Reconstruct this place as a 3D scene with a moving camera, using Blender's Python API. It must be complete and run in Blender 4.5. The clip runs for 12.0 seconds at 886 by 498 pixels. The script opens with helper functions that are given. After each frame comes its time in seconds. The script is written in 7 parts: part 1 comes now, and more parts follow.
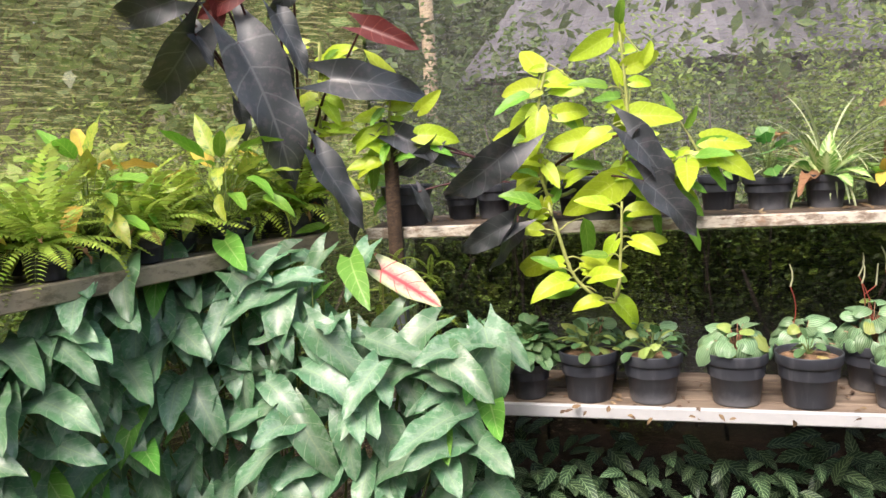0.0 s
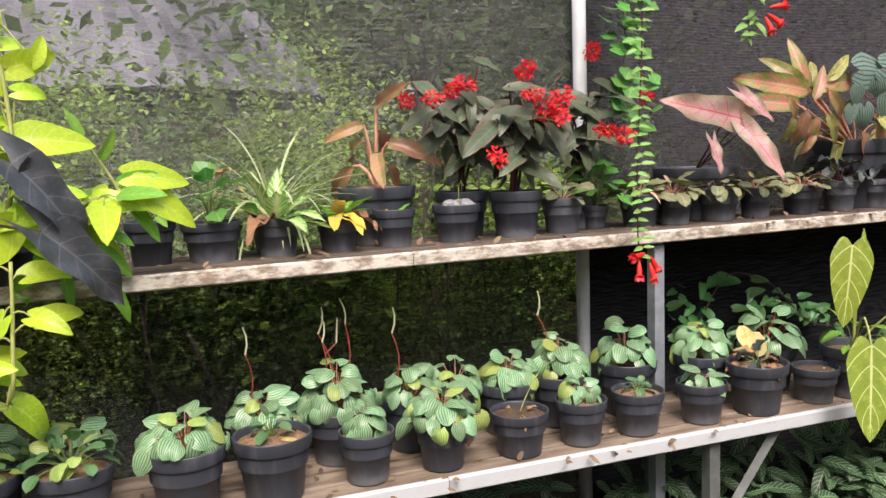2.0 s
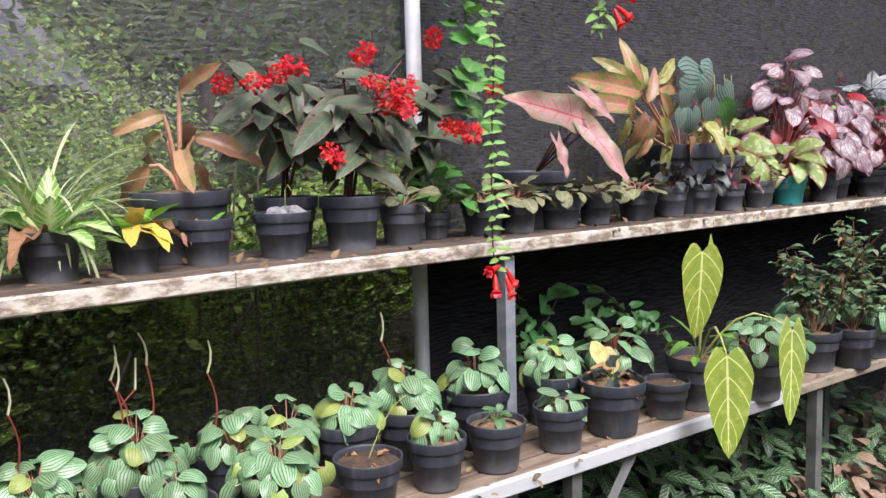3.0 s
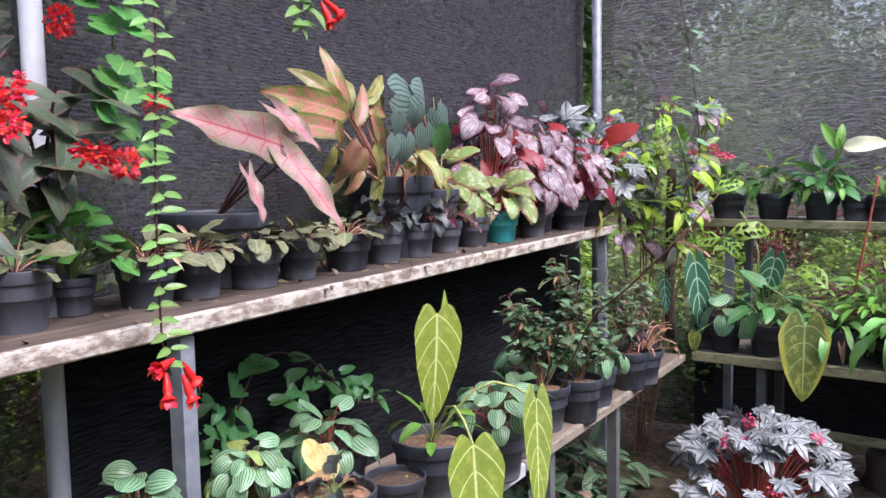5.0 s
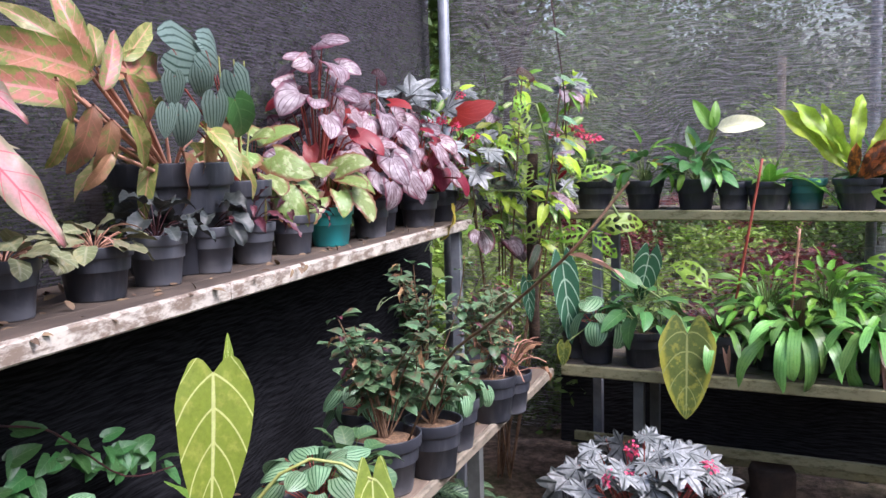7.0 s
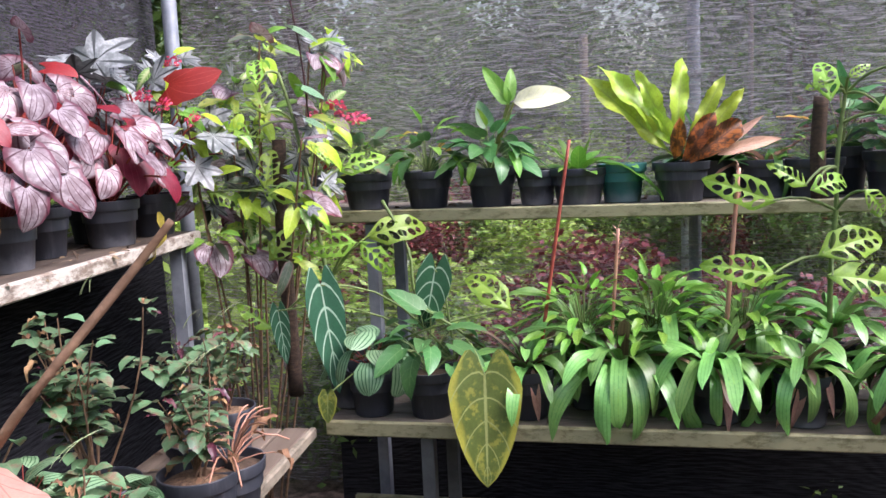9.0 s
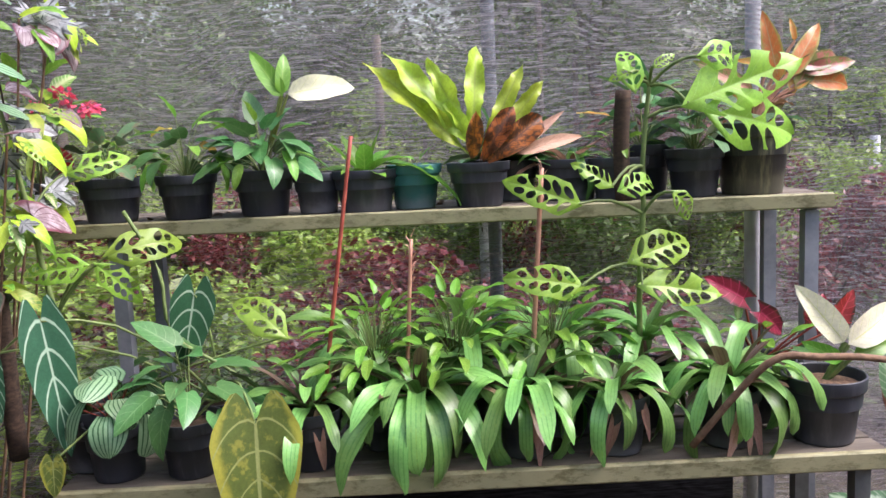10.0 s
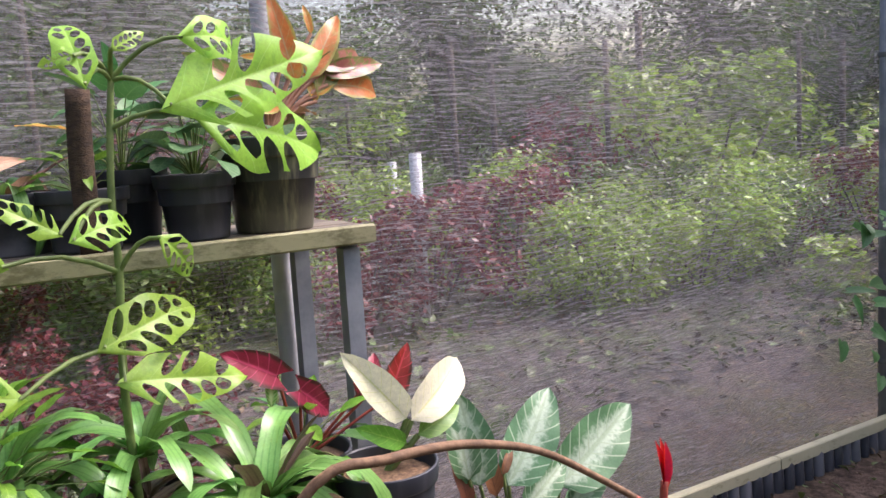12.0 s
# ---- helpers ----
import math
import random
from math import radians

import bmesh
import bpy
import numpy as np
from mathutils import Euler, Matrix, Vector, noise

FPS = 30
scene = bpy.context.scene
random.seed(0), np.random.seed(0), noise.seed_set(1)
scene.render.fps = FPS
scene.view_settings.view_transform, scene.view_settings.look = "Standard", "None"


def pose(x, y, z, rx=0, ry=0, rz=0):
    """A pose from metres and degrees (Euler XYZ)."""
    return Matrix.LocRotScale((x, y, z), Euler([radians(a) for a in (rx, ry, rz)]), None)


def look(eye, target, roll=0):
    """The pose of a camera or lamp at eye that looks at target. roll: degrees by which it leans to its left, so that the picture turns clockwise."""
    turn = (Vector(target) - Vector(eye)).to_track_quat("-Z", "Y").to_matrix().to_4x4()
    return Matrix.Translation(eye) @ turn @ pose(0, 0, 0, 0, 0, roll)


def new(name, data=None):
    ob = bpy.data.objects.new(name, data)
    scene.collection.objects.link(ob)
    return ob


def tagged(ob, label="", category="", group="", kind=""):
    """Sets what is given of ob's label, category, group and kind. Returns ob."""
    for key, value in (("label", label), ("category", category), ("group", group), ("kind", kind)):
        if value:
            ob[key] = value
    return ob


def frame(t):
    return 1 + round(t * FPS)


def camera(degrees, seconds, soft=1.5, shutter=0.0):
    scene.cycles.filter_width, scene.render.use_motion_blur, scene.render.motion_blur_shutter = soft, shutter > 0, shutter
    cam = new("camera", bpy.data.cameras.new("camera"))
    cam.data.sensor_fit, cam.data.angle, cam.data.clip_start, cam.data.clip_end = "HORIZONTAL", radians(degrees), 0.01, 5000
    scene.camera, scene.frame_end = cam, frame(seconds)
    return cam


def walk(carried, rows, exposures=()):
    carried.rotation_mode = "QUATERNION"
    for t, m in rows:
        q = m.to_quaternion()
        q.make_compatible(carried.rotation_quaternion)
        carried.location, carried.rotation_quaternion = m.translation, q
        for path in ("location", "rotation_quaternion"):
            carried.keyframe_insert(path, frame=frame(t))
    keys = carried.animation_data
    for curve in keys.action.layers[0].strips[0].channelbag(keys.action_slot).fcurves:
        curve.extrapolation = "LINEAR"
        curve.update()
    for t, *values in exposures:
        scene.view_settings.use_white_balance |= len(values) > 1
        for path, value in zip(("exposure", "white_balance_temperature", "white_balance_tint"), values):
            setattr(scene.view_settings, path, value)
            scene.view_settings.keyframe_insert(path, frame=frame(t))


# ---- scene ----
cam = camera(55.9, 12.0, soft=1.5, shutter=0.0)
PATH = [
    (0, (1.404, 2.398, 1.486), (0.927, 4.321, 1.214), -3.5),
    (0.5, (1.409, 2.522, 1.479), (1.253, 4.501, 1.236), -3.7),
    (1, (1.414, 2.624, 1.473), (1.599, 4.600, 1.223), -3.4),
    (1.5, (1.433, 2.781, 1.464), (1.932, 4.701, 1.211), -2.7),
    (2, (1.476, 3.018, 1.450), (2.263, 4.842, 1.219), -2.0),
    (2.5, (1.492, 3.199, 1.433), (2.503, 4.908, 1.193), -1.4),
    (3, (1.529, 3.422, 1.420), (2.762, 4.981, 1.200), -1.5),
    (3.5, (1.570, 3.542, 1.416), (2.959, 4.966, 1.212), -1.6),
    (5.5, (2.067, 4.004, 1.463), (3.863, 4.864, 1.276), -1.0),
    (6, (2.153, 4.089, 1.456), (3.989, 4.861, 1.258), -1.2),
    (6.5, (2.374, 4.115, 1.438), (4.233, 4.825, 1.227), -1.1),
    (8.5, (3.224, 4.120, 1.439), (5.163, 4.551, 1.204), -3.1),
    (9, (3.484, 4.098, 1.428), (5.451, 4.349, 1.167), -2.7),
    (9.5, (3.665, 4.080, 1.416), (5.647, 4.081, 1.147), -2.7),
    (10, (3.865, 4.046, 1.400), (5.835, 3.828, 1.131), -2.6),
    (10.5, (4.091, 4.033, 1.387), (6.017, 3.549, 1.149), -2.6),
    (11, (4.220, 3.985, 1.377), (6.066, 3.252, 1.143), -3.1),
    (11.5, (4.371, 3.881, 1.367), (6.098, 2.904, 1.122), -3.2),
    (12, (4.473, 3.713, 1.362), (6.051, 2.510, 1.112), -3.5),
]
walk(cam, [(t, look(eye, target, roll)) for t, eye, target, roll in PATH], [(0.0, 1.10, 6900, 16), (2.3, 0.93, 6600, 15), (3.2, 0.98, 6050, 18), (5.5, 1.0, 5750, 23), (8.5, 1.17, 5850, 23), (9.5, 1.26, 6000, 23), (12.0, 1.22, 6350, 24)])

# ---- light ----
world = bpy.data.worlds.new("world")
scene.world = world
world.use_nodes = True
wn, wl = world.node_tree.nodes, world.node_tree.links
sky = wn.new("ShaderNodeTexSky")
sky.sky_type = "NISHITA"
sky.sun_disc = False
sky.sun_elevation = radians(58)
sky.sun_rotation = radians(200)
sky.air_density, sky.dust_density, sky.ozone_density = 1.6, 5.0, 1.0
wl.new(sky.outputs[0], wn["Background"].inputs[0])
wn["Background"].inputs[1].default_value = 0.15
sun = new("sun", bpy.data.lights.new("sun", "SUN"))
sun.data.energy, sun.data.angle, sun.data.color = 2.2, radians(25), (1.0, 0.98, 0.96)
sun.matrix_world = look((2.0, -3.0, 9.0), (3.3, 4.0, 0.6))

# ---- materials ----
class Nodes:
    """A short way to wire a node material."""

    def __init__(self, name):
        self.mat = bpy.data.materials.new(name)
        self.mat.use_nodes = True
        self.t = self.mat.node_tree
        self.b = self.t.nodes["Principled BSDF"]
        self.out = self.t.nodes["Material Output"]

    def put(self, socket, value):
        if isinstance(value, bpy.types.NodeSocket):
            self.t.links.new(value, socket)
        elif isinstance(value, tuple) and len(value) == 3 and socket.type == "RGBA":
            socket.default_value = (*value, 1)
        else:
            socket.default_value = value

    def math(self, op, a, b=0.0, c=0.0, clamp=False):
        n = self.t.nodes.new("ShaderNodeMath")
        n.operation, n.use_clamp = op, clamp
        for s, v in zip(n.inputs, (a, b, c)):
            self.put(s, v)
        return n.outputs[0]

    def mix(self, f, a, b, mode="MIX"):
        n = self.t.nodes.new("ShaderNodeMix")
        n.data_type, n.blend_type = "RGBA", mode
        self.put(n.inputs[0], f), self.put(n.inputs[6], a), self.put(n.inputs[7], b)
        return n.outputs[2]

    def coord(self, which="Object"):
        return self.t.nodes.new("ShaderNodeTexCoord").outputs[which]

    def position(self):
        return self.t.nodes.new("ShaderNodeNewGeometry").outputs["Position"]

    def scaled(self, vec, s):
        n = self.t.nodes.new("ShaderNodeMapping")
        self.put(n.inputs["Vector"], vec)
        n.inputs["Scale"].default_value = s if isinstance(s, tuple) else (s, s, s)
        return n.outputs[0]

    def noise(self, vec, scale=5.0, detail=3.0, rough=0.6, dist=0.0):
        n = self.t.nodes.new("ShaderNodeTexNoise")
        self.put(n.inputs["Vector"], vec)
        n.inputs["Scale"].default_value, n.inputs["Detail"].default_value = scale, detail
        n.inputs["Roughness"].default_value, n.inputs["Distortion"].default_value = rough, dist
        return n.outputs["Fac"]

    def ramp(self, f, lo, hi):
        n = self.t.nodes.new("ShaderNodeMapRange")
        self.put(n.inputs[0], f)
        n.inputs[1].default_value, n.inputs[2].default_value = lo, hi
        n.interpolation_type = "SMOOTHSTEP"
        return n.outputs[0]

    def split(self, vec):
        n = self.t.nodes.new("ShaderNodeSeparateXYZ")
        self.put(n.inputs[0], vec)
        return n.outputs

    def random(self):
        return self.t.nodes.new("ShaderNodeObjectInfo").outputs["Random"]

    def island(self):
        return self.t.nodes.new("ShaderNodeNewGeometry").outputs["Random Per Island"]

    def bump(self, h, strength=0.3, distance=0.003):
        n = self.t.nodes.new("ShaderNodeBump")
        n.inputs["Strength"].default_value, n.inputs["Distance"].default_value = strength, distance
        self.put(n.inputs["Height"], h)
        self.t.links.new(n.outputs[0], self.b.inputs["Normal"])

    def finish(self, color, rough=0.5, metal=0.0, spec=0.5):
        self.put(self.b.inputs["Base Color"], color)
        self.put(self.b.inputs["Roughness"], rough)
        self.b.inputs["Metallic"].default_value = metal
        self.b.inputs["Specular IOR Level"].default_value = spec
        return self.mat


def leaf_mat(name, base, vein=None, n=7, vw=0.10, slant=0.7, mid=0.035, style="pinnate", blotch=None, blotch_at=(0.5, 0.65), rim=None,
             under=0.25, rough=0.38, vary=0.35, spread=None, island=False, gloss=0.45):
    """A leaf: blade colour, veins along the blade's own coordinates, blotches, rim, and light that comes through."""
    g = Nodes(name)
    uv = g.split(g.coord("UV"))
    a = g.math("ABSOLUTE", g.math("MULTIPLY_ADD", uv[0], 2.0, -1.0))
    u = uv[1]
    rnd = g.island() if island else g.random()
    obj = g.coord("Object")
    col = base
    if blotch:
        col = g.mix(g.ramp(g.noise(g.position(), 38.0, 4.0), *blotch_at), col, blotch)
    if spread:  # a pale feather along the middle of the blade
        f = g.math("ADD", a, g.math("MULTIPLY", g.math("SUBTRACT", g.noise(g.position(), 70.0, 3.0), 0.5), 0.9))
        col = g.mix(g.ramp(f, 0.62, 0.12), col, spread)
    if rim:
        col = g.mix(g.ramp(g.math("ADD", a, g.math("MULTIPLY", g.noise(g.position(), 30.0), 0.2)), 0.78, 1.0), col, rim)
    if vein:
        if style == "pinnate":
            w = g.math("PINGPONG", g.math("MULTIPLY", g.math("SUBTRACT", u, g.math("MULTIPLY", a, slant / n * 2.0)), float(n)), 0.5)
            m = g.ramp(w, vw, vw * 0.35)
        elif style == "meridian":
            w = g.math("PINGPONG", g.math("MULTIPLY", a, float(n)), 0.5)
            m = g.ramp(w, 0.06, 0.22)
        elif style == "fan":  # veins spread from the stalk end
            ang = g.math("ARCTAN2", g.math("MULTIPLY_ADD", uv[0], 1.5, -0.75), g.math("ADD", u, 0.10))
            w = g.math("PINGPONG", g.math("MULTIPLY", ang, n / 3.1416), 0.5)
            m = g.ramp(g.math("ADD", w, g.math("MULTIPLY", g.noise(g.position(), 120.0, 2.0), 0.06)), vw + 0.02, vw * 0.4)
        else:  # radial
            ang = g.math("ARCTAN2", g.math("MULTIPLY_ADD", uv[0], 2.0, -1.0), g.math("MULTIPLY_ADD", uv[1], 2.0, -1.0))
            w = g.math("PINGPONG", g.math("MULTIPLY", ang, n / 6.2832), 0.5)
            m = g.ramp(w, vw, vw * 0.3)
        col = g.mix(m, col, vein)
        if style == "pinnate":
            col = g.mix(g.ramp(a, mid * 2, mid * 0.8), col, vein)
    big = g.noise(g.position(), 9.0, 2.0)
    dark = g.math("MULTIPLY_ADD", rnd, vary, 1.0 - vary * 0.6)
    dark = g.math("MULTIPLY", dark, g.math("MULTIPLY_ADD", big, 0.5, 0.75))
    dark = g.math("MULTIPLY", dark, g.math("MULTIPLY_ADD", g.noise(g.position(), 130.0, 4.0, 0.7), 0.7, 0.65))
    hsv = g.t.nodes.new("ShaderNodeHueSaturation")
    g.put(hsv.inputs["Hue"], g.math("MULTIPLY_ADD", rnd, 0.03, 0.485))
    g.put(hsv.inputs["Value"], dark)
    g.put(hsv.inputs["Color"], col)
    col = hsv.outputs[0]
    g.bump(g.math("ADD", g.noise(g.position(), 160.0, 3.0), g.math("MULTIPLY", u, 0.0)), 0.25, 0.002)
    g.finish(col, g.math("MULTIPLY_ADD", g.noise(g.position(), 45.0), 0.3, rough - 0.12), 0.0, gloss)
    if under > 0:
        tr = g.t.nodes.new("ShaderNodeBsdfTranslucent")
        g.put(tr.inputs[0], col)
        mx = g.t.nodes.new("ShaderNodeMixShader")
        mx.inputs[0].default_value = under
        g.t.links.new(g.b.outputs[0], mx.inputs[1])
        g.t.links.new(tr.outputs[0], mx.inputs[2])
        g.t.links.new(mx.outputs[0], g.out.inputs[0])
    return g.mat


def plain_mat(name, c1, c2, scale=20.0, rough=0.6, bump=0.3, metal=0.0, stretch=(1, 1, 1), spec=0.4, vary=0.0):
    g = Nodes(name)
    p = g.scaled(g.position(), stretch)
    f = g.ramp(g.noise(p, scale, 6.0, 0.65), 0.3, 0.7)
    col = g.mix(f, c1, c2)
    col = g.mix(g.math("MULTIPLY", g.ramp(g.noise(p, scale * 0.22, 2.0), 0.35, 0.75), 0.5), col, tuple(x * 0.6 for x in c1))
    if vary:
        col = g.mix(g.math("MULTIPLY", g.random(), vary), col, tuple(x * 0.35 for x in c2))
    g.bump(g.noise(p, scale * 3, 4.0), bump, 0.003)
    return g.finish(col, g.math("MULTIPLY_ADD", f, 0.2, rough - 0.1), metal, spec)


def pot_mat(name, col, dust=(0.15, 0.15, 0.16), amount=0.34, low=0.03):
    """Moulded plastic, dusty, with a lime mark near the foot."""
    g = Nodes(name)
    p = g.position()
    z = g.split(g.coord("Object"))[2]
    streak = g.noise(g.scaled(p, (40.0, 40.0, 7.0)), 1.0, 4.0)
    d = g.math("MULTIPLY", g.ramp(streak, 0.48, 0.75), amount)
    foot = g.math("MULTIPLY", g.ramp(g.math("ADD", z, g.math("MULTIPLY", g.noise(p, 30.0), 0.05)), low + 0.045, low), g.ramp(g.random(), 0.25, 0.9))
    c = g.mix(d, col, dust)
    c = g.mix(g.math("MULTIPLY", foot, 0.85), c, tuple(x * 1.3 for x in dust))
    c = g.mix(g.math("MULTIPLY", g.random(), 0.35), c, tuple(x * 1.7 + 0.012 for x in col))
    g.bump(g.noise(p, 220.0, 2.0), 0.08, 0.001)
    return g.finish(c, g.math("MULTIPLY_ADD", streak, 0.35, 0.28), 0.0, 0.5)


def paint_mat(name, paint, wood, lo, hi, rust=None):
    """Peeling paint on a weathered edge board."""
    g = Nodes(name)
    p = g.position()
    f = g.ramp(g.noise(g.scaled(p, (9.0, 9.0, 22.0)), 1.6, 8.0, 0.75), lo, hi)
    c = g.mix(f, paint, wood)
    if rust:
        c = g.mix(g.math("MULTIPLY", g.ramp(g.noise(p, 13.0, 6.0, 0.7), 0.58, 0.72), 0.8), c, rust)
    c = g.mix(g.math("MULTIPLY", g.noise(p, 55.0, 4.0), 0.35), c, tuple(x * 0.6 for x in paint))
    g.bump(f, 0.35, 0.002)
    return g.finish(c, 0.62, 0.0, 0.35)


def net_mat(name, cover, thread, swing=0.55, wavy=0.10, fineness=1.0, warping=26.0):
    """Knitted shade net: threads that block part of the light, in rows with ladders and sagging waves."""
    g = Nodes(name)
    p = g.position()
    s = g.split(p)
    warp = g.noise(g.scaled(p, (0.9, 0.9, 1.3)), 1.0, 3.0)
    row = g.math("ADD", g.math("MULTIPLY", s[2], 52.0 * fineness), g.math("MULTIPLY", warp, warping))
    wave = g.math("SINE", g.math("MULTIPLY", row, 6.283))
    fine = g.noise(g.scaled(p, (11.0 * fineness, 11.0 * fineness, 240.0 * fineness)), 1.0, 3.0, 0.75)
    stitch = g.noise(g.scaled(p, (90.0, 90.0, 260.0)), 1.0, 2.0, 0.7)
    big = g.noise(g.scaled(p, (1.0, 1.0, 2.2)), 1.6, 2.0)
    c = g.math("MULTIPLY_ADD", g.math("SUBTRACT", fine, 0.5), swing, cover)
    c = g.math("ADD", c, g.math("MULTIPLY", g.math("SUBTRACT", stitch, 0.5), swing))
    c = g.math("ADD", c, g.math("MULTIPLY", wave, wavy))
    c = g.math("ADD", c, g.math("MULTIPLY", g.math("SUBTRACT", big, 0.5), 0.3), clamp=True)
    if cover < 1.0:  # worn spots that let light through
        torn = g.math("MULTIPLY", g.ramp(g.noise(g.scaled(p, (38.0, 38.0, 80.0)), 1.0, 3.0, 0.7), 0.56, 0.62), g.ramp(g.noise(g.scaled(p, (1.5, 1.5, 1.9)), 1.0, 2.0), 0.46, 0.62))
        c = g.math("MULTIPLY", c, g.math("SUBTRACT", 1.0, g.math("MULTIPLY", torn, 0.85)))
    col = g.mix(g.ramp(g.math("ADD", fine, g.math("MULTIPLY", wave, 0.05)), 0.3, 0.75), tuple(x * 0.45 for x in thread), tuple(x * 1.9 for x in thread))
    d = g.t.nodes.new("ShaderNodeBsdfDiffuse")
    g.put(d.inputs[0], col)
    tr = g.t.nodes.new("ShaderNodeBsdfTransparent")
    mx = g.t.nodes.new("ShaderNodeMixShader")
    g.put(mx.inputs[0], c)
    g.t.links.new(tr.outputs[0], mx.inputs[1])
    g.t.links.new(d.outputs[0], mx.inputs[2])
    g.t.links.new(mx.outputs[0], g.out.inputs[0])
    return g.mat


M = {}
M["pot"] = pot_mat("black_plastic", (0.026, 0.029, 0.038))
M["pot_grey"] = pot_mat("grey_plastic", (0.06, 0.063, 0.075))
M["pot_teal"] = pot_mat("teal_plastic", (0.03, 0.30, 0.30), amount=0.25)
M["pot_green"] = pot_mat("dark_teal_plastic", (0.02, 0.11, 0.10), amount=0.3)
M["pot_moss"] = pot_mat("algae_stained_plastic", (0.02, 0.02, 0.02), (0.24, 0.23, 0.13), 0.85, 0.06)
M["soil"] = plain_mat("potting_soil", (0.035, 0.022, 0.014), (0.12, 0.075, 0.045), 90, 0.95, 0.8)
M["coir"] = plain_mat("coir_chips", (0.10, 0.055, 0.03), (0.34, 0.21, 0.12), 110, 0.95, 0.9)
M["earth"] = plain_mat("dark_earth", (0.03, 0.02, 0.014), (0.085, 0.055, 0.038), 12, 0.95, 0.8)
M["plank"] = plain_mat("weathered_plank", (0.12, 0.085, 0.06), (0.30, 0.235, 0.18), 9, 0.8, 0.5, stretch=(0.6, 3, 3), vary=0.5)
M["plank_dark"] = plain_mat("dirty_dark_plank", (0.05, 0.036, 0.027), (0.16, 0.12, 0.09), 9, 0.8, 0.5, stretch=(0.6, 3, 3), vary=0.4)
M["plank_e"] = plain_mat("weathered_plank_grey", (0.10, 0.08, 0.06), (0.27, 0.23, 0.18), 9, 0.8, 0.5, stretch=(3, 0.6, 3), vary=0.5)
M["edge_white"] = paint_mat("peeling_white_paint", (0.58, 0.53, 0.45), (0.17, 0.12, 0.085), 0.42, 0.60, (0.26, 0.12, 0.05))
M["edge_grey"] = paint_mat("grey_white_steel", (0.46, 0.47, 0.48), (0.25, 0.22, 0.19), 0.60, 0.75)
M["edge_moss"] = paint_mat("mossy_wood", (0.33, 0.31, 0.17), (0.13, 0.12, 0.05), 0.45, 0.65)
M["edge_pale"] = paint_mat("pale_lichened_wood", (0.50, 0.47, 0.31), (0.24, 0.21, 0.12), 0.52, 0.72)
M["edge_left"] = paint_mat("weathered_board", (0.28, 0.24, 0.18), (0.12, 0.10, 0.07), 0.45, 0.65)
M["steel"] = plain_mat("galvanised_steel", (0.20, 0.22, 0.25), (0.34, 0.36, 0.39), 14, 0.5, 0.2, metal=0.25)
M["steel_dark"] = plain_mat("dull_steel", (0.09, 0.095, 0.09), (0.17, 0.18, 0.17), 14, 0.6, 0.2, metal=0.2)
M["white_pipe"] = plain_mat("white_pipe", (0.5, 0.51, 0.53), (0.68, 0.69, 0.7), 9, 0.5, 0.15)
M["net"] = net_mat("shade_net", 0.33, (0.12, 0.12, 0.12), 1.0, 0.03, 1.2, 10.0)
M["net_e"] = net_mat("shade_net_east", 0.40, (0.31, 0.285, 0.29), 0.95, 0.06, 1.2)
M["net_e_two"] = net_mat("shade_net_east_doubled", 0.33, (0.27, 0.25, 0.25), 0.8, 0.20, 0.8, 34.0)
# bright olive thread: the backlight from the garden is put into the colour
M["net_w"] = net_mat("shade_net_west", 0.30, (0.50, 0.49, 0.24), 0.6, 0.04)
M["net_two"] = net_mat("shade_net_doubled", 0.87, (0.046, 0.043, 0.049), 1.1, 0.02, 1.6, 8.0)
M["sheet"] = net_mat("black_weed_mat", 1.1, (0.019, 0.019, 0.021), 0.2, 0.02)
M["sheet_thin"] = net_mat("weed_mat_thin", 0.74, (0.018, 0.018, 0.016), 0.6, 0.03)
M["stem"] = plain_mat("green_stem", (0.10, 0.15, 0.04), (0.2, 0.27, 0.08), 40, 0.55, 0.2)
M["stem_red"] = plain_mat("red_stem", (0.22, 0.03, 0.025), (0.36, 0.08, 0.05), 40, 0.55, 0.2)
M["stem_brown"] = plain_mat("brown_stem", (0.12, 0.065, 0.035), (0.28, 0.17, 0.10), 50, 0.8, 0.5)
M["stem_pale"] = plain_mat("pale_stem", (0.27, 0.30, 0.08), (0.4, 0.42, 0.14), 40, 0.55, 0.2)
M["stem_dark"] = plain_mat("dark_stem", (0.03, 0.012, 0.014), (0.10, 0.03, 0.03), 40, 0.5, 0.2)
M["spike_cream"] = plain_mat("cream_flower_spike", (0.42, 0.42, 0.25), (0.55, 0.54, 0.36), 60, 0.6, 0.2)
M["stem_pink"] = plain_mat("pink_stem", (0.42, 0.20, 0.13), (0.55, 0.30, 0.2), 40, 0.5, 0.2)
M["bark"] = plain_mat("bark", (0.06, 0.045, 0.035), (0.17, 0.14, 0.11), 12, 0.9, 0.8, stretch=(1, 1, 0.3))
M["fibre"] = plain_mat("moss_pole_fibre", (0.035, 0.022, 0.015), (0.11, 0.07, 0.045), 60, 0.95, 1.0, stretch=(1, 1, 2))
M["red_paint"] = plain_mat("red_painted_cane", (0.24, 0.04, 0.028), (0.42, 0.10, 0.06), 25, 0.6, 0.3)
M["petal_red"] = leaf_mat("red_petal", (0.72, 0.02, 0.025), under=0.3, vary=0.3, island=True)
M["petal_pink"] = leaf_mat("pink_petal", (0.78, 0.10, 0.2), under=0.3, vary=0.3, island=True)
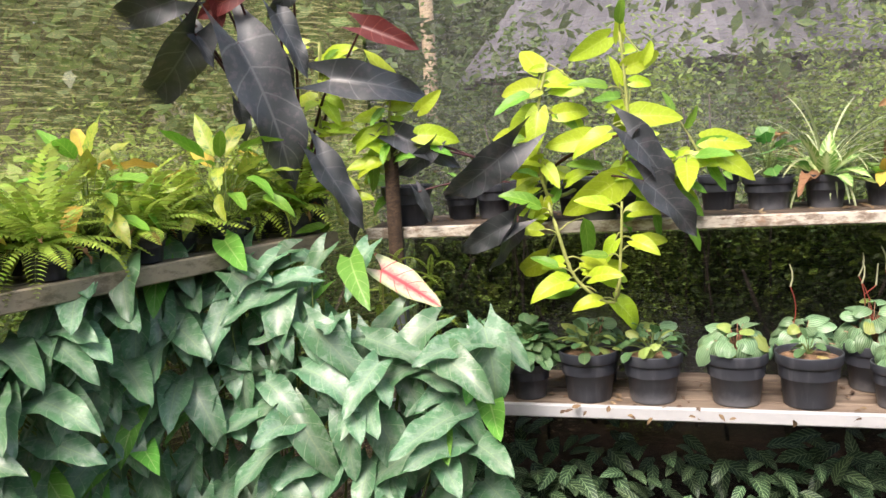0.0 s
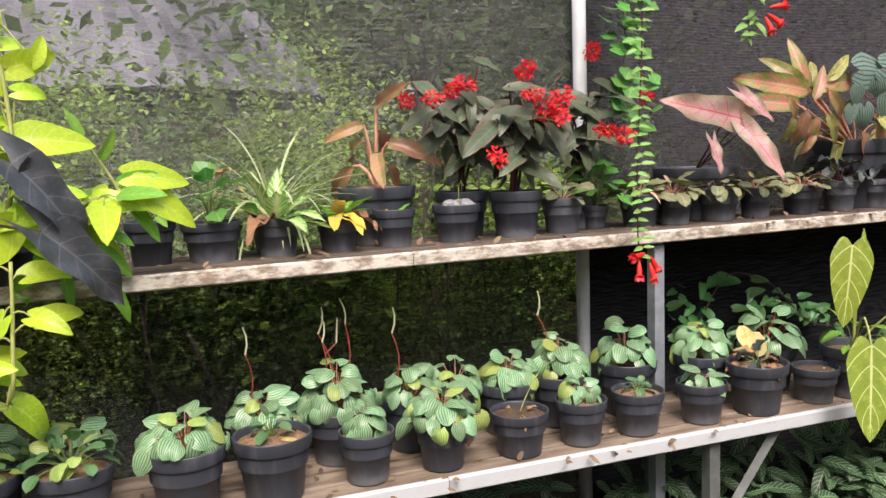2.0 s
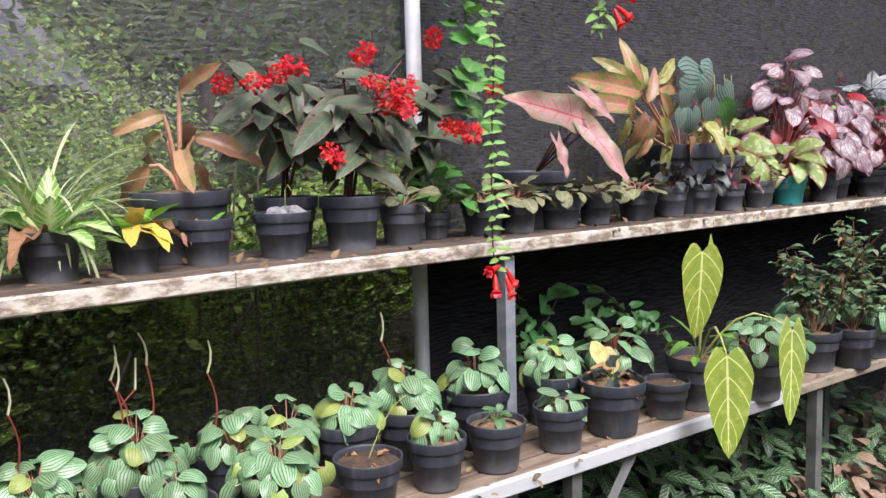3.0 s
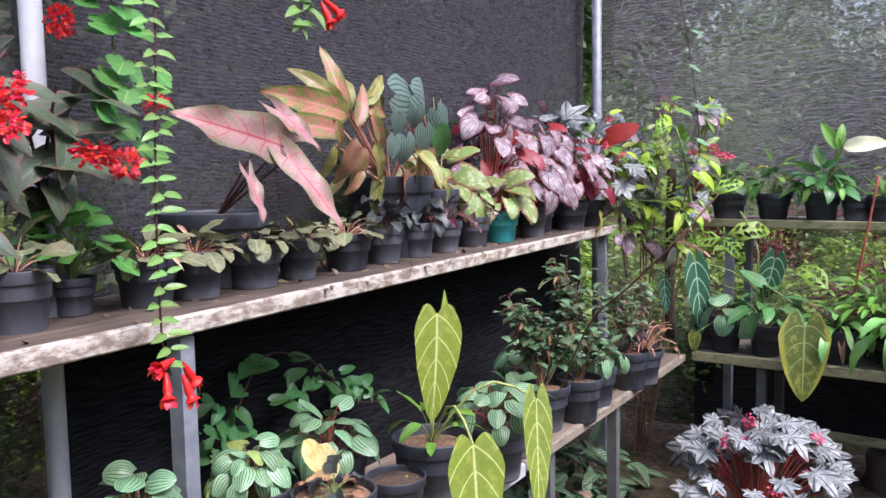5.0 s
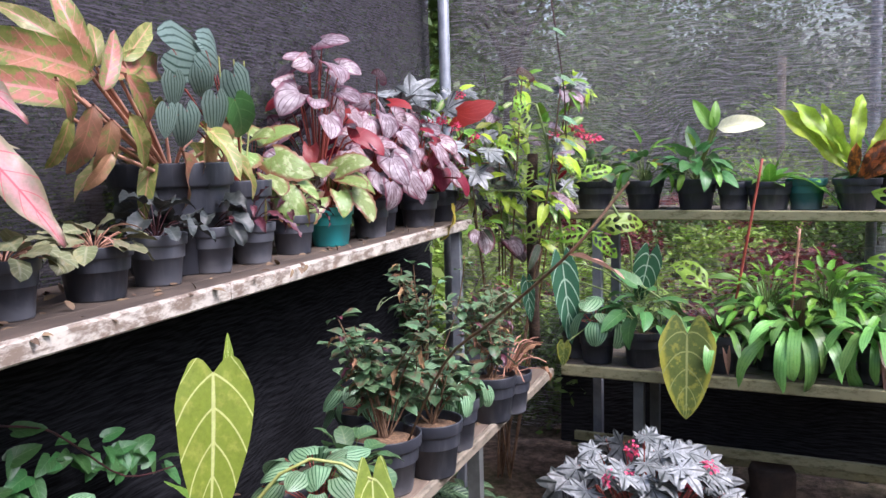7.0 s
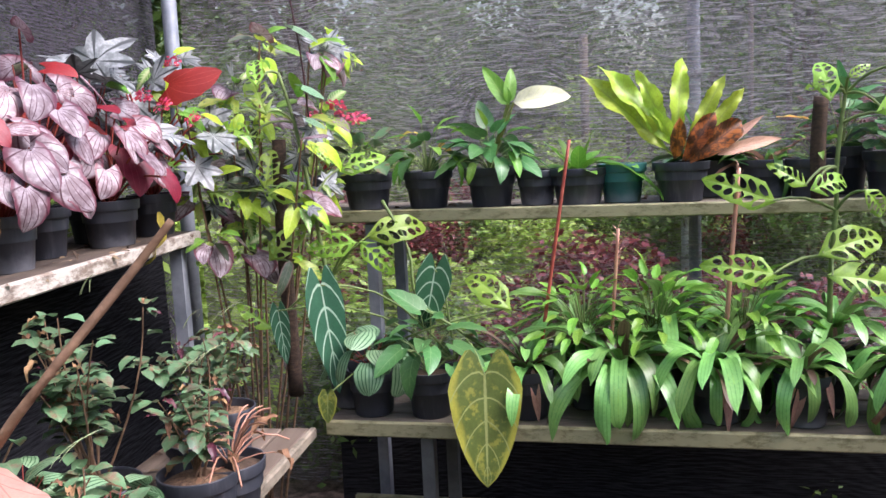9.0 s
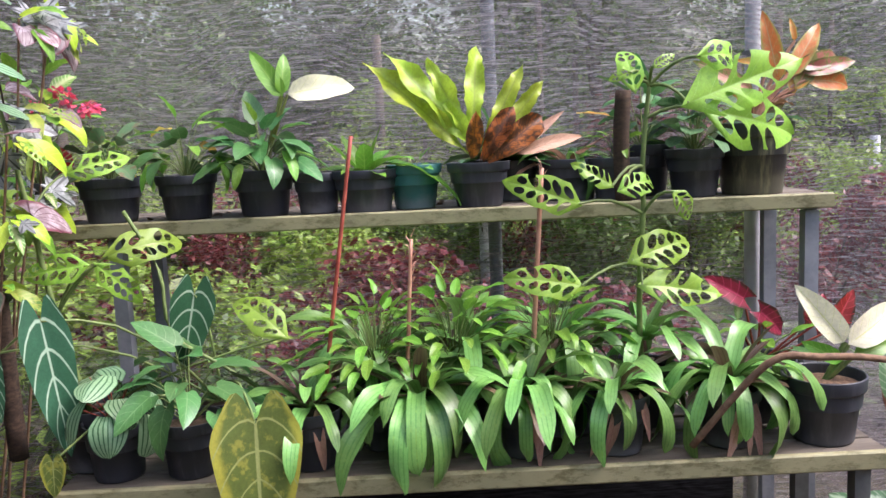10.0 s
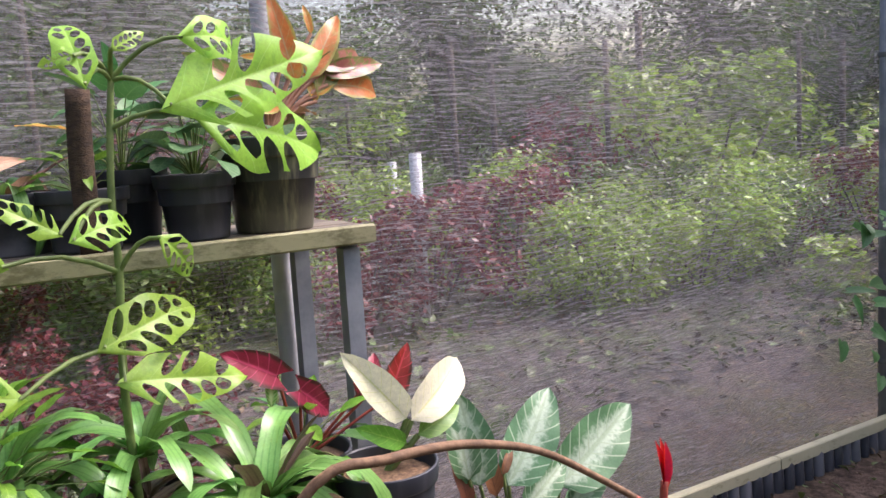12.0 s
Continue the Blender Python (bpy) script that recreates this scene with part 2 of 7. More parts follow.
M["cut_wood"] = plain_mat("pale_cut_wood", (0.38, 0.28, 0.18), (0.5, 0.4, 0.28), 20, 0.8, 0.3)
M["stone"] = plain_mat("grey_stone", (0.15, 0.145, 0.15), (0.3, 0.29, 0.3), 30, 0.9, 0.8)

LM = {}
LM["peperomia"] = leaf_mat("watermelon_leaf", (0.022, 0.105, 0.030), (0.25, 0.40, 0.22), 4, style="meridian", vary=0.4, rough=0.33)
LM["peperomia_yellow"] = leaf_mat("yellowing_leaf", (0.21, 0.31, 0.055), (0.36, 0.45, 0.14), 4, style="meridian", under=0.3)
LM["peperomia_pale"] = leaf_mat("faded_cream_leaf", (0.62, 0.56, 0.24), blotch=(0.5, 0.40, 0.1), under=0.3)
LM["peperomia_plain"] = leaf_mat("small_grey_green_leaf", (0.07, 0.16, 0.06), (0.15, 0.24, 0.10), 6, vary=0.45, rough=0.5)
LM["bigpep"] = leaf_mat("silvery_dark_leaf", (0.025, 0.06, 0.04), (0.17, 0.24, 0.20), 4, style="meridian", vary=0.5, rough=0.4)
LM["lime"] = leaf_mat("lime_leaf", (0.42, 0.58, 0.035), (0.52, 0.66, 0.10), 6, 0.05, mid=0.03, under=0.32, vary=0.3)
LM["lime_green"] = leaf_mat("fresh_green_leaf", (0.15, 0.34, 0.035), (0.28, 0.46, 0.08), 6, 0.05, mid=0.03, under=0.3, vary=0.35)
LM["black"] = leaf_mat("black_purple_leaf", (0.030, 0.036, 0.040), (0.075, 0.08, 0.085), 6, 0.05, mid=0.03, under=0.05, rough=0.40, vary=0.5, blotch=(0.055, 0.052, 0.060), gloss=0.7)
LM["black_under"] = leaf_mat("wine_red_leaf", (0.10, 0.018, 0.022), (0.16, 0.04, 0.04), 6, 0.06, under=0.25)
LM["arrow"] = leaf_mat("green_arrow_leaf", (0.10, 0.235, 0.115), (0.25, 0.37, 0.22), 6, 0.04, mid=0.03, spread=(0.20, 0.31, 0.21), blotch=(0.22, 0.33, 0.23), under=0.2, vary=0.4, rough=0.34, gloss=0.6)
LM["arrow_fresh"] = leaf_mat("new_green_leaf", (0.14, 0.38, 0.06), (0.3, 0.5, 0.15), 6, 0.05, under=0.3)
LM["fern"] = leaf_mat("fern_leaf", (0.33, 0.46, 0.075), vary=0.55, under=0.35, island=True)
LM["croton"] = leaf_mat("yellow_green_leaf", (0.30, 0.40, 0.05), (0.42, 0.42, 0.08), 8, 0.12, under=0.3, blotch=(0.10, 0.22, 0.04))
LM["yellow"] = leaf_mat("dying_yellow_leaf", (0.62, 0.46, 0.08), (0.5, 0.36, 0.1), 6, 0.05, under=0.3)
LM["dry"] = leaf_mat("dry_brown_leaf", (0.30, 0.17, 0.09), (0.2, 0.1, 0.05), 6, 0.06, under=0.2, rough=0.7, gloss=0.2)
LM["dead_orange"] = leaf_mat("rusty_dead_frond", (0.36, 0.11, 0.02), (0.14, 0.05, 0.02), 9, 0.10, under=0.25, rough=0.55, blotch=(0.08, 0.035, 0.015), blotch_at=(0.42, 0.56))
LM["dry_pink"] = leaf_mat("dry_pink_leaf", (0.52, 0.30, 0.22), (0.4, 0.2, 0.14), 6, 0.06, under=0.2, rough=0.6)
LM["angel"] = leaf_mat("dark_wing_leaf", (0.058, 0.085, 0.045), (0.12, 0.13, 0.08), 6, 0.05, rim=(0.12, 0.07, 0.05), under=0.12, vary=0.5, gloss=0.4, rough=0.45)
LM["caladium"] = leaf_mat("pink_leaf", (0.42, 0.25, 0.22), (0.50, 0.09, 0.13), 6, 0.04, 0.7, mid=0.035, spread=(0.52, 0.27, 0.27), blotch=(0.30, 0.25, 0.19), blotch_at=(0.48, 0.64), rim=(0.27, 0.23, 0.14), under=0.3, vary=0.2)
LM["caladium_white"] = leaf_mat("white_pink_leaf", (0.74, 0.68, 0.50), (0.75, 0.10, 0.15), 5, 0.05, 0.6, mid=0.08, spread=(0.8, 0.25, 0.25), rim=(0.55, 0.6, 0.32), under=0.3, vary=0.15)
LM["caladium_red"] = leaf_mat("crimson_leaf", (0.30, 0.02, 0.03), (0.55, 0.06, 0.1), 6, 0.07, 0.6, mid=0.05, rim=(0.08, 0.03, 0.02), under=0.25)
LM["aglao"] = leaf_mat("orange_green_leaf", (0.44, 0.19, 0.12), (0.56, 0.26, 0.20), 7, 0.04, mid=0.06, rim=(0.16, 0.20, 0.045), blotch=(0.24, 0.26, 0.07), blotch_at=(0.47, 0.55), under=0.25, vary=0.35)
LM["aglao_green"] = leaf_mat("olive_spotted_leaf", (0.20, 0.22, 0.05), (0.5, 0.25, 0.15), 7, 0.04, mid=0.05, blotch=(0.36, 0.34, 0.12), under=0.2, vary=0.4)
LM["aglao_orange"] = leaf_mat("orange_leaf", (0.66, 0.25, 0.05), (0.62, 0.42, 0.16), 7, 0.04, mid=0.04, rim=(0.45, 0.42, 0.10), blotch=(0.56, 0.34, 0.08), under=0.3, vary=0.25)
LM["copper"] = leaf_mat("copper_leaf", (0.30, 0.165, 0.085), (0.42, 0.21, 0.12), 7, 0.05, blotch=(0.17, 0.20, 0.06), under=0.25)
LM["spider"] = leaf_mat("striped_strap_leaf", (0.13, 0.27, 0.06), (0.58, 0.62, 0.36), 2, style="meridian", under=0.3)
LM["dieff"] = leaf_mat("cream_striped_leaf", (0.16, 0.33, 0.06), (0.55, 0.62, 0.30), 9, 0.14, mid=0.06, spread=(0.5, 0.58, 0.26), under=0.3)
LM["rex"] = leaf_mat("silver_pink_leaf", (0.235, 0.165, 0.18), (0.075, 0.018, 0.028), 8, 0.13, style="fan", rim=(0.17, 0.05, 0.07), blotch=(0.44, 0.36, 0.385), blotch_at=(0.42, 0.62), under=0.15, vary=0.5)
LM["rex_red"] = leaf_mat("red_leaf_underside", (0.27, 0.018, 0.024), (0.46, 0.07, 0.08), 8, 0.06, style="fan", under=0.3, vary=0.4)
LM["rex_green"] = leaf_mat("lime_bronze_leaf", (0.21, 0.30, 0.08), (0.20, 0.10, 0.05), 9, 0.06, style="fan", rim=(0.22, 0.10, 0.05), blotch=(0.40, 0.47, 0.22), blotch_at=(0.5, 0.6), under=0.25, vary=0.35)
LM["silver"] = leaf_mat("silver_star_leaf", (0.15, 0.165, 0.16), (0.025, 0.03, 0.028), 7, 0.14, style="radial", blotch=(0.31, 0.325, 0.32), blotch_at=(0.4, 0.65), under=0.08, vary=0.5)
LM["violet"] = leaf_mat("olive_velvet_leaf", (0.14, 0.155, 0.07), (0.25, 0.25, 0.15), 5, 0.10, mid=0.07, under=0.12, vary=0.4, rough=0.6, blotch=(0.24, 0.22, 0.11))
LM["dark_curl"] = leaf_mat("dark_curled_leaf", (0.035, 0.042, 0.038), (0.08, 0.09, 0.08), 6, 0.06, under=0.05, vary=0.6, rough=0.4)
LM["wine"] = leaf_mat("wine_dark_leaf", (0.085, 0.02, 0.03), (0.16, 0.05, 0.06), 6, 0.06, under=0.1, vary=0.5)
LM["velvet"] = leaf_mat("lime_velvet_leaf", (0.21, 0.29, 0.035), (0.58, 0.64, 0.24), 5, 0.055, 0.75, mid=0.035, under=0.28, vary=0.2, blotch=(0.30, 0.36, 0.06))
LM["velvet_dark"] = leaf_mat("dark_velvet_leaf", (0.025, 0.10, 0.045), (0.34, 0.47, 0.33), 5, 0.085, 0.75, mid=0.03, under=0.1, vary=0.3, rough=0.5)
LM["velvet_yellow"] = leaf_mat("yellowing_velvet_leaf", (0.10, 0.15, 0.03), (0.30, 0.36, 0.12), 5, 0.05, 0.75, mid=0.03, rim=(0.34, 0.36, 0.05), blotch=(0.26, 0.29, 0.05), under=0.2, vary=0.2)
LM["bush"] = leaf_mat("small_bronze_green_leaf", (0.10, 0.19, 0.085), (0.16, 0.2, 0.11), 5, 0.05, under=0.15, vary=0.7, blotch=(0.16, 0.10, 0.06))
LM["bromel"] = leaf_mat("green_strap_leaf", (0.12, 0.285, 0.06), (0.18, 0.37, 0.09), 2, style="meridian", under=0.22, vary=0.75, rough=0.31, gloss=0.5, blotch=(0.19, 0.36, 0.07))
LM["bromel_red"] = leaf_mat("maroon_strap_leaf", (0.075, 0.035, 0.03), (0.12, 0.085, 0.05), 2, style="meridian", under=0.2, vary=0.4)
LM["monstera"] = leaf_mat("holed_lime_leaf", (0.29, 0.48, 0.055), (0.36, 0.54, 0.11), 6, 0.03, mid=0.025, under=0.33, vary=0.6, blotch=(0.23, 0.42, 0.05))
LM["nest"] = leaf_mat("bird_nest_frond", (0.40, 0.54, 0.05), (0.32, 0.42, 0.05), 16, 0.05, mid=0.05, blotch=(0.33, 0.44, 0.03), under=0.3, vary=0.2)
LM["white"] = leaf_mat("cream_white_leaf", (0.76, 0.74, 0.52), (0.66, 0.66, 0.30), 7, 0.04, under=0.3, vary=0.1)
LM["calathea"] = leaf_mat("herringbone_leaf", (0.028, 0.068, 0.028), (0.23, 0.34, 0.17), 7, 0.15, 0.9, mid=0.04, under=0.05, vary=0.5, rough=0.42, island=True)
LM["calathea_big"] = leaf_mat("feathered_pale_leaf", (0.09, 0.21, 0.09), (0.36, 0.47, 0.31), 8, 0.09, 0.8, mid=0.06, spread=(0.46, 0.57, 0.42), under=0.15, vary=0.25)
LM["vine"] = leaf_mat("vine_leaf", (0.07, 0.20, 0.055), (0.14, 0.28, 0.1), 5, 0.05, under=0.2, vary=0.5, rough=0.33)
LM["lipstick"] = leaf_mat("pale_pair_leaf", (0.17, 0.33, 0.07), (0.30, 0.44, 0.14), 4, 0.04, under=0.25, vary=0.35)
LM["ivy"] = leaf_mat("ivy_leaf", (0.09, 0.26, 0.05), (0.2, 0.36, 0.1), 5, 0.05, under=0.25, vary=0.45)
LM["copperback"] = leaf_mat("russet_leaf", (0.17, 0.065, 0.03), (0.1, 0.04, 0.02), 7, 0.05, under=0.1)
LM["crown"] = leaf_mat("tree_foliage", (0.11, 0.18, 0.045), vary=0.9, under=0.35, island=True, blotch=(0.17, 0.22, 0.06))
LM["crown_light"] = leaf_mat("bright_foliage", (0.30, 0.42, 0.08), vary=0.8, under=0.4, island=True)
LM["crown_red"] = leaf_mat("red_shrub_foliage", (0.17, 0.035, 0.04), vary=0.8, under=0.3, island=True)
LM["scrap"] = leaf_mat("fallen_leaf", (0.16, 0.105, 0.06), vary=0.9, under=0.0, island=True, rough=0.7)
LM["weed"] = leaf_mat("ground_weed_leaf", (0.13, 0.20, 0.05), vary=0.6, under=0.2, island=True)
LM["brown_round"] = leaf_mat("faded_pinkish_leaf", (0.21, 0.14, 0.10), (0.3, 0.22, 0.16), 5, 0.06, under=0.1, vary=0.5)

# ---- shapes ----
rng = random.Random(7)
UP = Vector((0, 0, 1))


class Geo:
    """Collects vertices, faces and blade coordinates for one mesh."""

    def __init__(self):
        self.v, self.f, self.uv = [], [], []

    def add(self, verts, faces, uvs=None, m=None):
        k = len(self.v)
        self.v += [tuple(m @ Vector(p)) for p in verts] if m else [tuple(p) for p in verts]
        self.f += [tuple(i + k for i in q) for q in faces]
        self.uv += uvs if uvs else [(0.5, 0.5)] * len(verts)

    def box(self, lo, hi, bevel=0.003, m=None):
        (x0, y0, z0), (x1, y1, z1) = lo, hi
        b = min(bevel, (x1 - x0) / 3, (y1 - y0) / 3, (z1 - z0) / 3)
        vs, fs = [], []
        for z, d in ((z0, b), (z0 + b, 0), (z1 - b, 0), (z1, b)):
            vs += [(x0 + d, y0 + d, z), (x1 - d, y0 + d, z), (x1 - d, y1 - d, z), (x0 + d, y1 - d, z)]
        fs.append((3, 2, 1, 0))
        for r in range(3):
            for i in range(4):
                j = (i + 1) % 4
                fs.append((4 * r + i, 4 * r + j, 4 * r + 4 + j, 4 * r + 4 + i))
        fs.append((12, 13, 14, 15))
        self.add(vs, fs, None, m)

    def tube(self, pts, r0, r1=None, n=5, cap=True):
        r1 = r0 if r1 is None else r1
        pts = [Vector(p) for p in pts]
        vs, fs, k = [], [], len(pts)
        for i, p in enumerate(pts):
            d = (pts[min(i + 1, k - 1)] - pts[max(i - 1, 0)]).normalized()
            a = d.cross(Vector((0.3, 1, 0.1)) if abs(d.z) > 0.9 else UP).normalized()
            b = d.cross(a)
            r = r0 + (r1 - r0) * i / (k - 1)
            vs += [p + (a * math.cos(t) + b * math.sin(t)) * r for t in (2 * math.pi * j / n for j in range(n))]
        for i in range(k - 1):
            for j in range(n):
                q = (j + 1) % n
                fs.append((i * n + j, i * n + q, i * n + n + q, i * n + n + j))
        if cap:
            fs += [tuple(range(n))[::-1], tuple(range((k - 1) * n, k * n))]
        self.add(vs, fs)

    def lathe(self, prof, n=28, m=None):
        vs, fs = [], []
        for r, z in prof:
            vs += [(r * math.cos(2 * math.pi * j / n), r * math.sin(2 * math.pi * j / n), z) for j in range(n)]
        for i in range(len(prof) - 1):
            for j in range(n):
                q = (j + 1) % n
                fs.append((i * n + j, i * n + q, i * n + n + q, i * n + n + j))
        self.add(vs, fs, None, m)

    def mesh(self, name, mat, smooth=True):
        me = bpy.data.meshes.new(name)
        me.from_pydata(self.v, [], self.f)
        lay = me.uv_layers.new(name="UVMap")
        idx = np.empty(len(me.loops), dtype=np.int32)
        me.loops.foreach_get("vertex_index", idx)
        lay.data.foreach_set("uv", np.array(self.uv, dtype=np.float32)[idx].ravel())
        me.materials.append(mat)
        if smooth:
            me.polygons.foreach_set("use_smooth", [True] * len(me.polygons))
        me.update()
        return me


def part(name, geo, mat, parent=None, label="", smooth=True):
    """Links a Geo (or a finished mesh) as one mesh object under a thing or a part."""
    ob = new(name, geo.mesh(name, mat, smooth) if isinstance(geo, Geo) else geo)
    if parent:
        ob.parent = parent
    return tagged(ob, label)


def thing(name, at, label, category, group="", turn=0.0):
    ob = new(name)
    ob.empty_display_size = 0.05
    ob.matrix_basis = pose(at[0], at[1], at[2], 0, 0, turn)
    return tagged(ob, label, category, group)


def aim(p, d, up=UP, s=1.0):
    """A blade at p that points along d, its face towards up."""
    y = Vector(d).normalized()
    x = y.cross(Vector(up))
    x = x.normalized() if x.length > 1e-4 else Vector((1, 0, 0))
    z = x.cross(y)
    m = Matrix((x, y, z)).transposed().to_4x4()
    m.translation = Vector(p)
    return m @ Matrix.Diagonal((s, s, s, 1))


def bend(a, b, sag=0.0, n=6, side=(0, 0, 0)):
    a, b, side = Vector(a), Vector(b), Vector(side)
    return [a.lerp(b, i / n) + (UP * sag + side) * math.sin(math.pi * i / n) for i in range(n + 1)]


# ---- leaves ----
def blade(geo, L, W, prof, droop=0.4, fold=0.15, lobe=0.0, wave=0.0, nu=9, nv=4, holes=None, seed=0, m=None, twist=0.0):
    """One leaf blade: prof(u) is its half width, droop bends it along its length, fold lifts the sides, lobe sets back the base."""
    r = random.Random(seed)
    ph = r.uniform(0, 6)
    vs, uvs, fs = [], [], []
    y = z = 0.0
    for i in range(nu + 1):
        u = i / nu
        if i:
            a = -droop * (u - 0.5 / nu)
            y += math.cos(a) * L / nu
            z += math.sin(a) * L / nu
        a = -droop * u
        w = prof(u) * W / 2
        for j in range(2 * nv + 1):
            v = (j - nv) / nv
            lift = fold * abs(v) * w + wave * L * 0.05 * abs(v) ** 1.5 * math.sin(ph + u * 15 + (2.0 if v > 0 else 0))
            back = lobe * L * (math.sin(2.35 * abs(v)) * 1.5 if prof is p_heart else abs(v) ** 1.3) * (1 - u) ** 2.5
            x = v * w * (1 - 0.15 * fold * abs(v))
            zz = lift + twist * x * u
            vs.append((x, y - back * math.cos(a) - zz * math.sin(a) * 0.5, z - back * math.sin(a) + zz))
            uvs.append((0.5 + 0.5 * v, u))
    k = 2 * nv + 1
    for i in range(nu):
        for j in range(2 * nv):
            if holes and holes(i, j):
                continue
            fs.append((i * k + j, i * k + j + 1, i * k + k + j + 1, i * k + k + j))
    geo.add(vs, fs, uvs, m)
    return geo


def p_ovate(u):
    return (max(u, 0.0) ** 0.45 * (1 - u) ** 0.75) / 0.62


def p_heart(u):
    return min(1.0, 0.60 + 2.2 * u) * max(0.0, 1 - u ** 2.1) ** 0.82


def p_round(u):
    return math.sqrt(max(0.0, 1 - (2 * u - 1) ** 2)) * (1.05 - 0.15 * u) if u > 0.04 else 0.3


def p_cup(u):
    return min(1.0, 0.55 + 1.8 * u) * max(0.0, 1 - u ** 2.6) ** 0.75


def p_lance(u):
    return math.sin(math.pi * min(1, u ** 0.75)) ** 0.9 if 0 < u < 1 else 0.02


def p_strap(u):
    return min(1.0, 0.55 + 2.5 * u) * (1 - max(0.0, (u - 0.78) / 0.22) ** 2.5 * 0.98)


def p_nest(u):
    return (0.22 + 0.95 * math.sin(math.pi * min(1.0, u * 0.86)) ** 1.1) * (1 - max(0.0, (u - 0.8) / 0.2) ** 2 * 0.95)


def p_ragged(u):
    return p_nest(u) * (1 - 0.13 * (1 + math.sin(41 * u)) * (0.5 + 0.5 * math.sin(17 * u + 1)))


def p_arrow(u):
    return min(1.0, 0.56 + 1.3 * u) * max(0.0, 1 - u ** 2.0) ** 0.8


def palm(geo, R, spikes, depth=0.4, cup=0.2, droop=0.3, skew=0.25, seed=0, m=None):
    """A round or star-shaped leaf whose veins run out from its stalk."""
    r = random.Random(seed)
    n = spikes * 4
    vs, uvs, fs = [(0, 0, 0)], [(0.5, 0.5)], []
    tip = [1 + r.uniform(-0.12, 0.12) for _ in range(spikes)]
    for ring in (0.35, 0.7, 1.0):
        for i in range(n):
            a = 2 * math.pi * i / n
            s = abs(((i / 4) % 1.0) * 2 - 1)
            rad = R * ring * (1 - (depth * (1 - s) ** 1.0 if depth else 0) * ring) * (1 + skew * math.cos(a)) * tip[(i // 4 + (1 if i % 4 > 1 else 0)) % spikes]
            if abs(a - math.pi) < 0.25:
                rad *= 0.45
            x, y = rad * math.sin(a), rad * math.cos(a)
            z = cup * rad * ring * 0.5 - droop * (y / R) ** 2 * R * 0.35 * (1 if y > 0 else 0.4) + r.uniform(-0.03, 0.03) * R * ring
            vs.append((x, y + 0.25 * R, z))
            uvs.append((0.5 + 0.5 * ring * math.sin(a), 0.5 + 0.5 * ring * math.cos(a)))
    vs[0] = (0, 0.25 * R, 0)
    for i in range(n):
        j = (i + 1) % n
        fs.append((0, 1 + j, 1 + i))
        for k in (0, 1):
            fs.append((1 + k * n + i, 1 + k * n + j, 1 + k * n + n + j, 1 + k * n + n + i))
    geo.add(vs, fs, uvs, m)
    return geo


def windows(geo, W, droop=0.5, seed=0, gaps=5):
    """A leaf with long slanting windows of uneven size between its side veins, some of them torn open to the edge."""
    r = random.Random(seed * 13 + 5)
    half = [0.055, 0.13, 0.22, 0.34, 0.47, 0.60, 0.72, 0.83, 0.93, 1.0]
    cols = [-c for c in half[::-1]] + [0.0] + half
    rows = [(0.0, 0, 0, -1)]
    for k in range(gaps):
        c = 0.11 + 0.155 * k + r.uniform(-0.012, 0.012)
        rows += [(c - 0.077, 0, 0, -1), (c, -1, 0.072, k), (c, 1, 0.072, k)]
    rows += [(0.86, 0, 0, -1), (0.93, 0, 0, -1), (1.0, 0, 0, -1)]
    hole = {}
    for k in range(gaps):
        for sd in (-1, 1):
            lo = r.uniform(0.09, 0.16)
            hi = r.uniform(0.66, 0.88)
            if r.random() < 0.22:
                hi = 1.2
            hole[k, sd] = (lo, hi, r.uniform(0.75, 1.05) if r.random() < 0.93 else 0.0)
    ph = r.uniform(0, 6)
    vs, uvs, fs = [], [], []
    for c, s, h, k in rows:
        for v in cols:
            a = abs(v)
            u = c
            if s:
                lo, hi, size = hole[k, 1 if v > 0 else -1]
                m, e = (lo + hi) / 2, (hi - lo) / 2
                w = max(0.0, 1 - ((a - m) / e) ** 2)
                u = c + s * h * size * (0.10 + 0.90 * w ** 0.6) if size else c + s * h * 0.1
            u = min(1.0, u + 0.20 * a * (1 - u) ** 0.8 * (1 if c > 0 else 0))
            x = v * p_ovate(min(u, 0.999)) * W / 2 * (1 + 0.05 * math.sin(19 * u + ph + (2 if v > 0 else 0)) * (a > 0.9))
            th = droop * u
            y, z = math.sin(th) / droop, -(1 - math.cos(th)) / droop
            vs.append((x, y - 0.06 * a * (1 - u) ** 2, z + 0.34 * abs(x) - 1.5 * x * x + 0.035 * math.sin(9 * u + (2 if v > 0 else 0) + ph) * a))
            uvs.append((0.5 + 0.5 * v, u))
    n = len(cols)
    for i in range(len(rows) - 1):
        gap = rows[i][1] == -1 and rows[i + 1][1] == 1
        for q in range(n - 1):
            mid = (cols[q] + cols[q + 1]) / 2
            if gap:
                lo, hi, size = hole[rows[i][3], 1 if mid > 0 else -1]
                if size and lo - 0.02 < abs(mid) < hi + 0.02:
                    continue
            fs.append((i * n + q, i * n + q + 1, (i + 1) * n + q + 1, (i + 1) * n + q))
    geo.add(vs, fs, uvs)


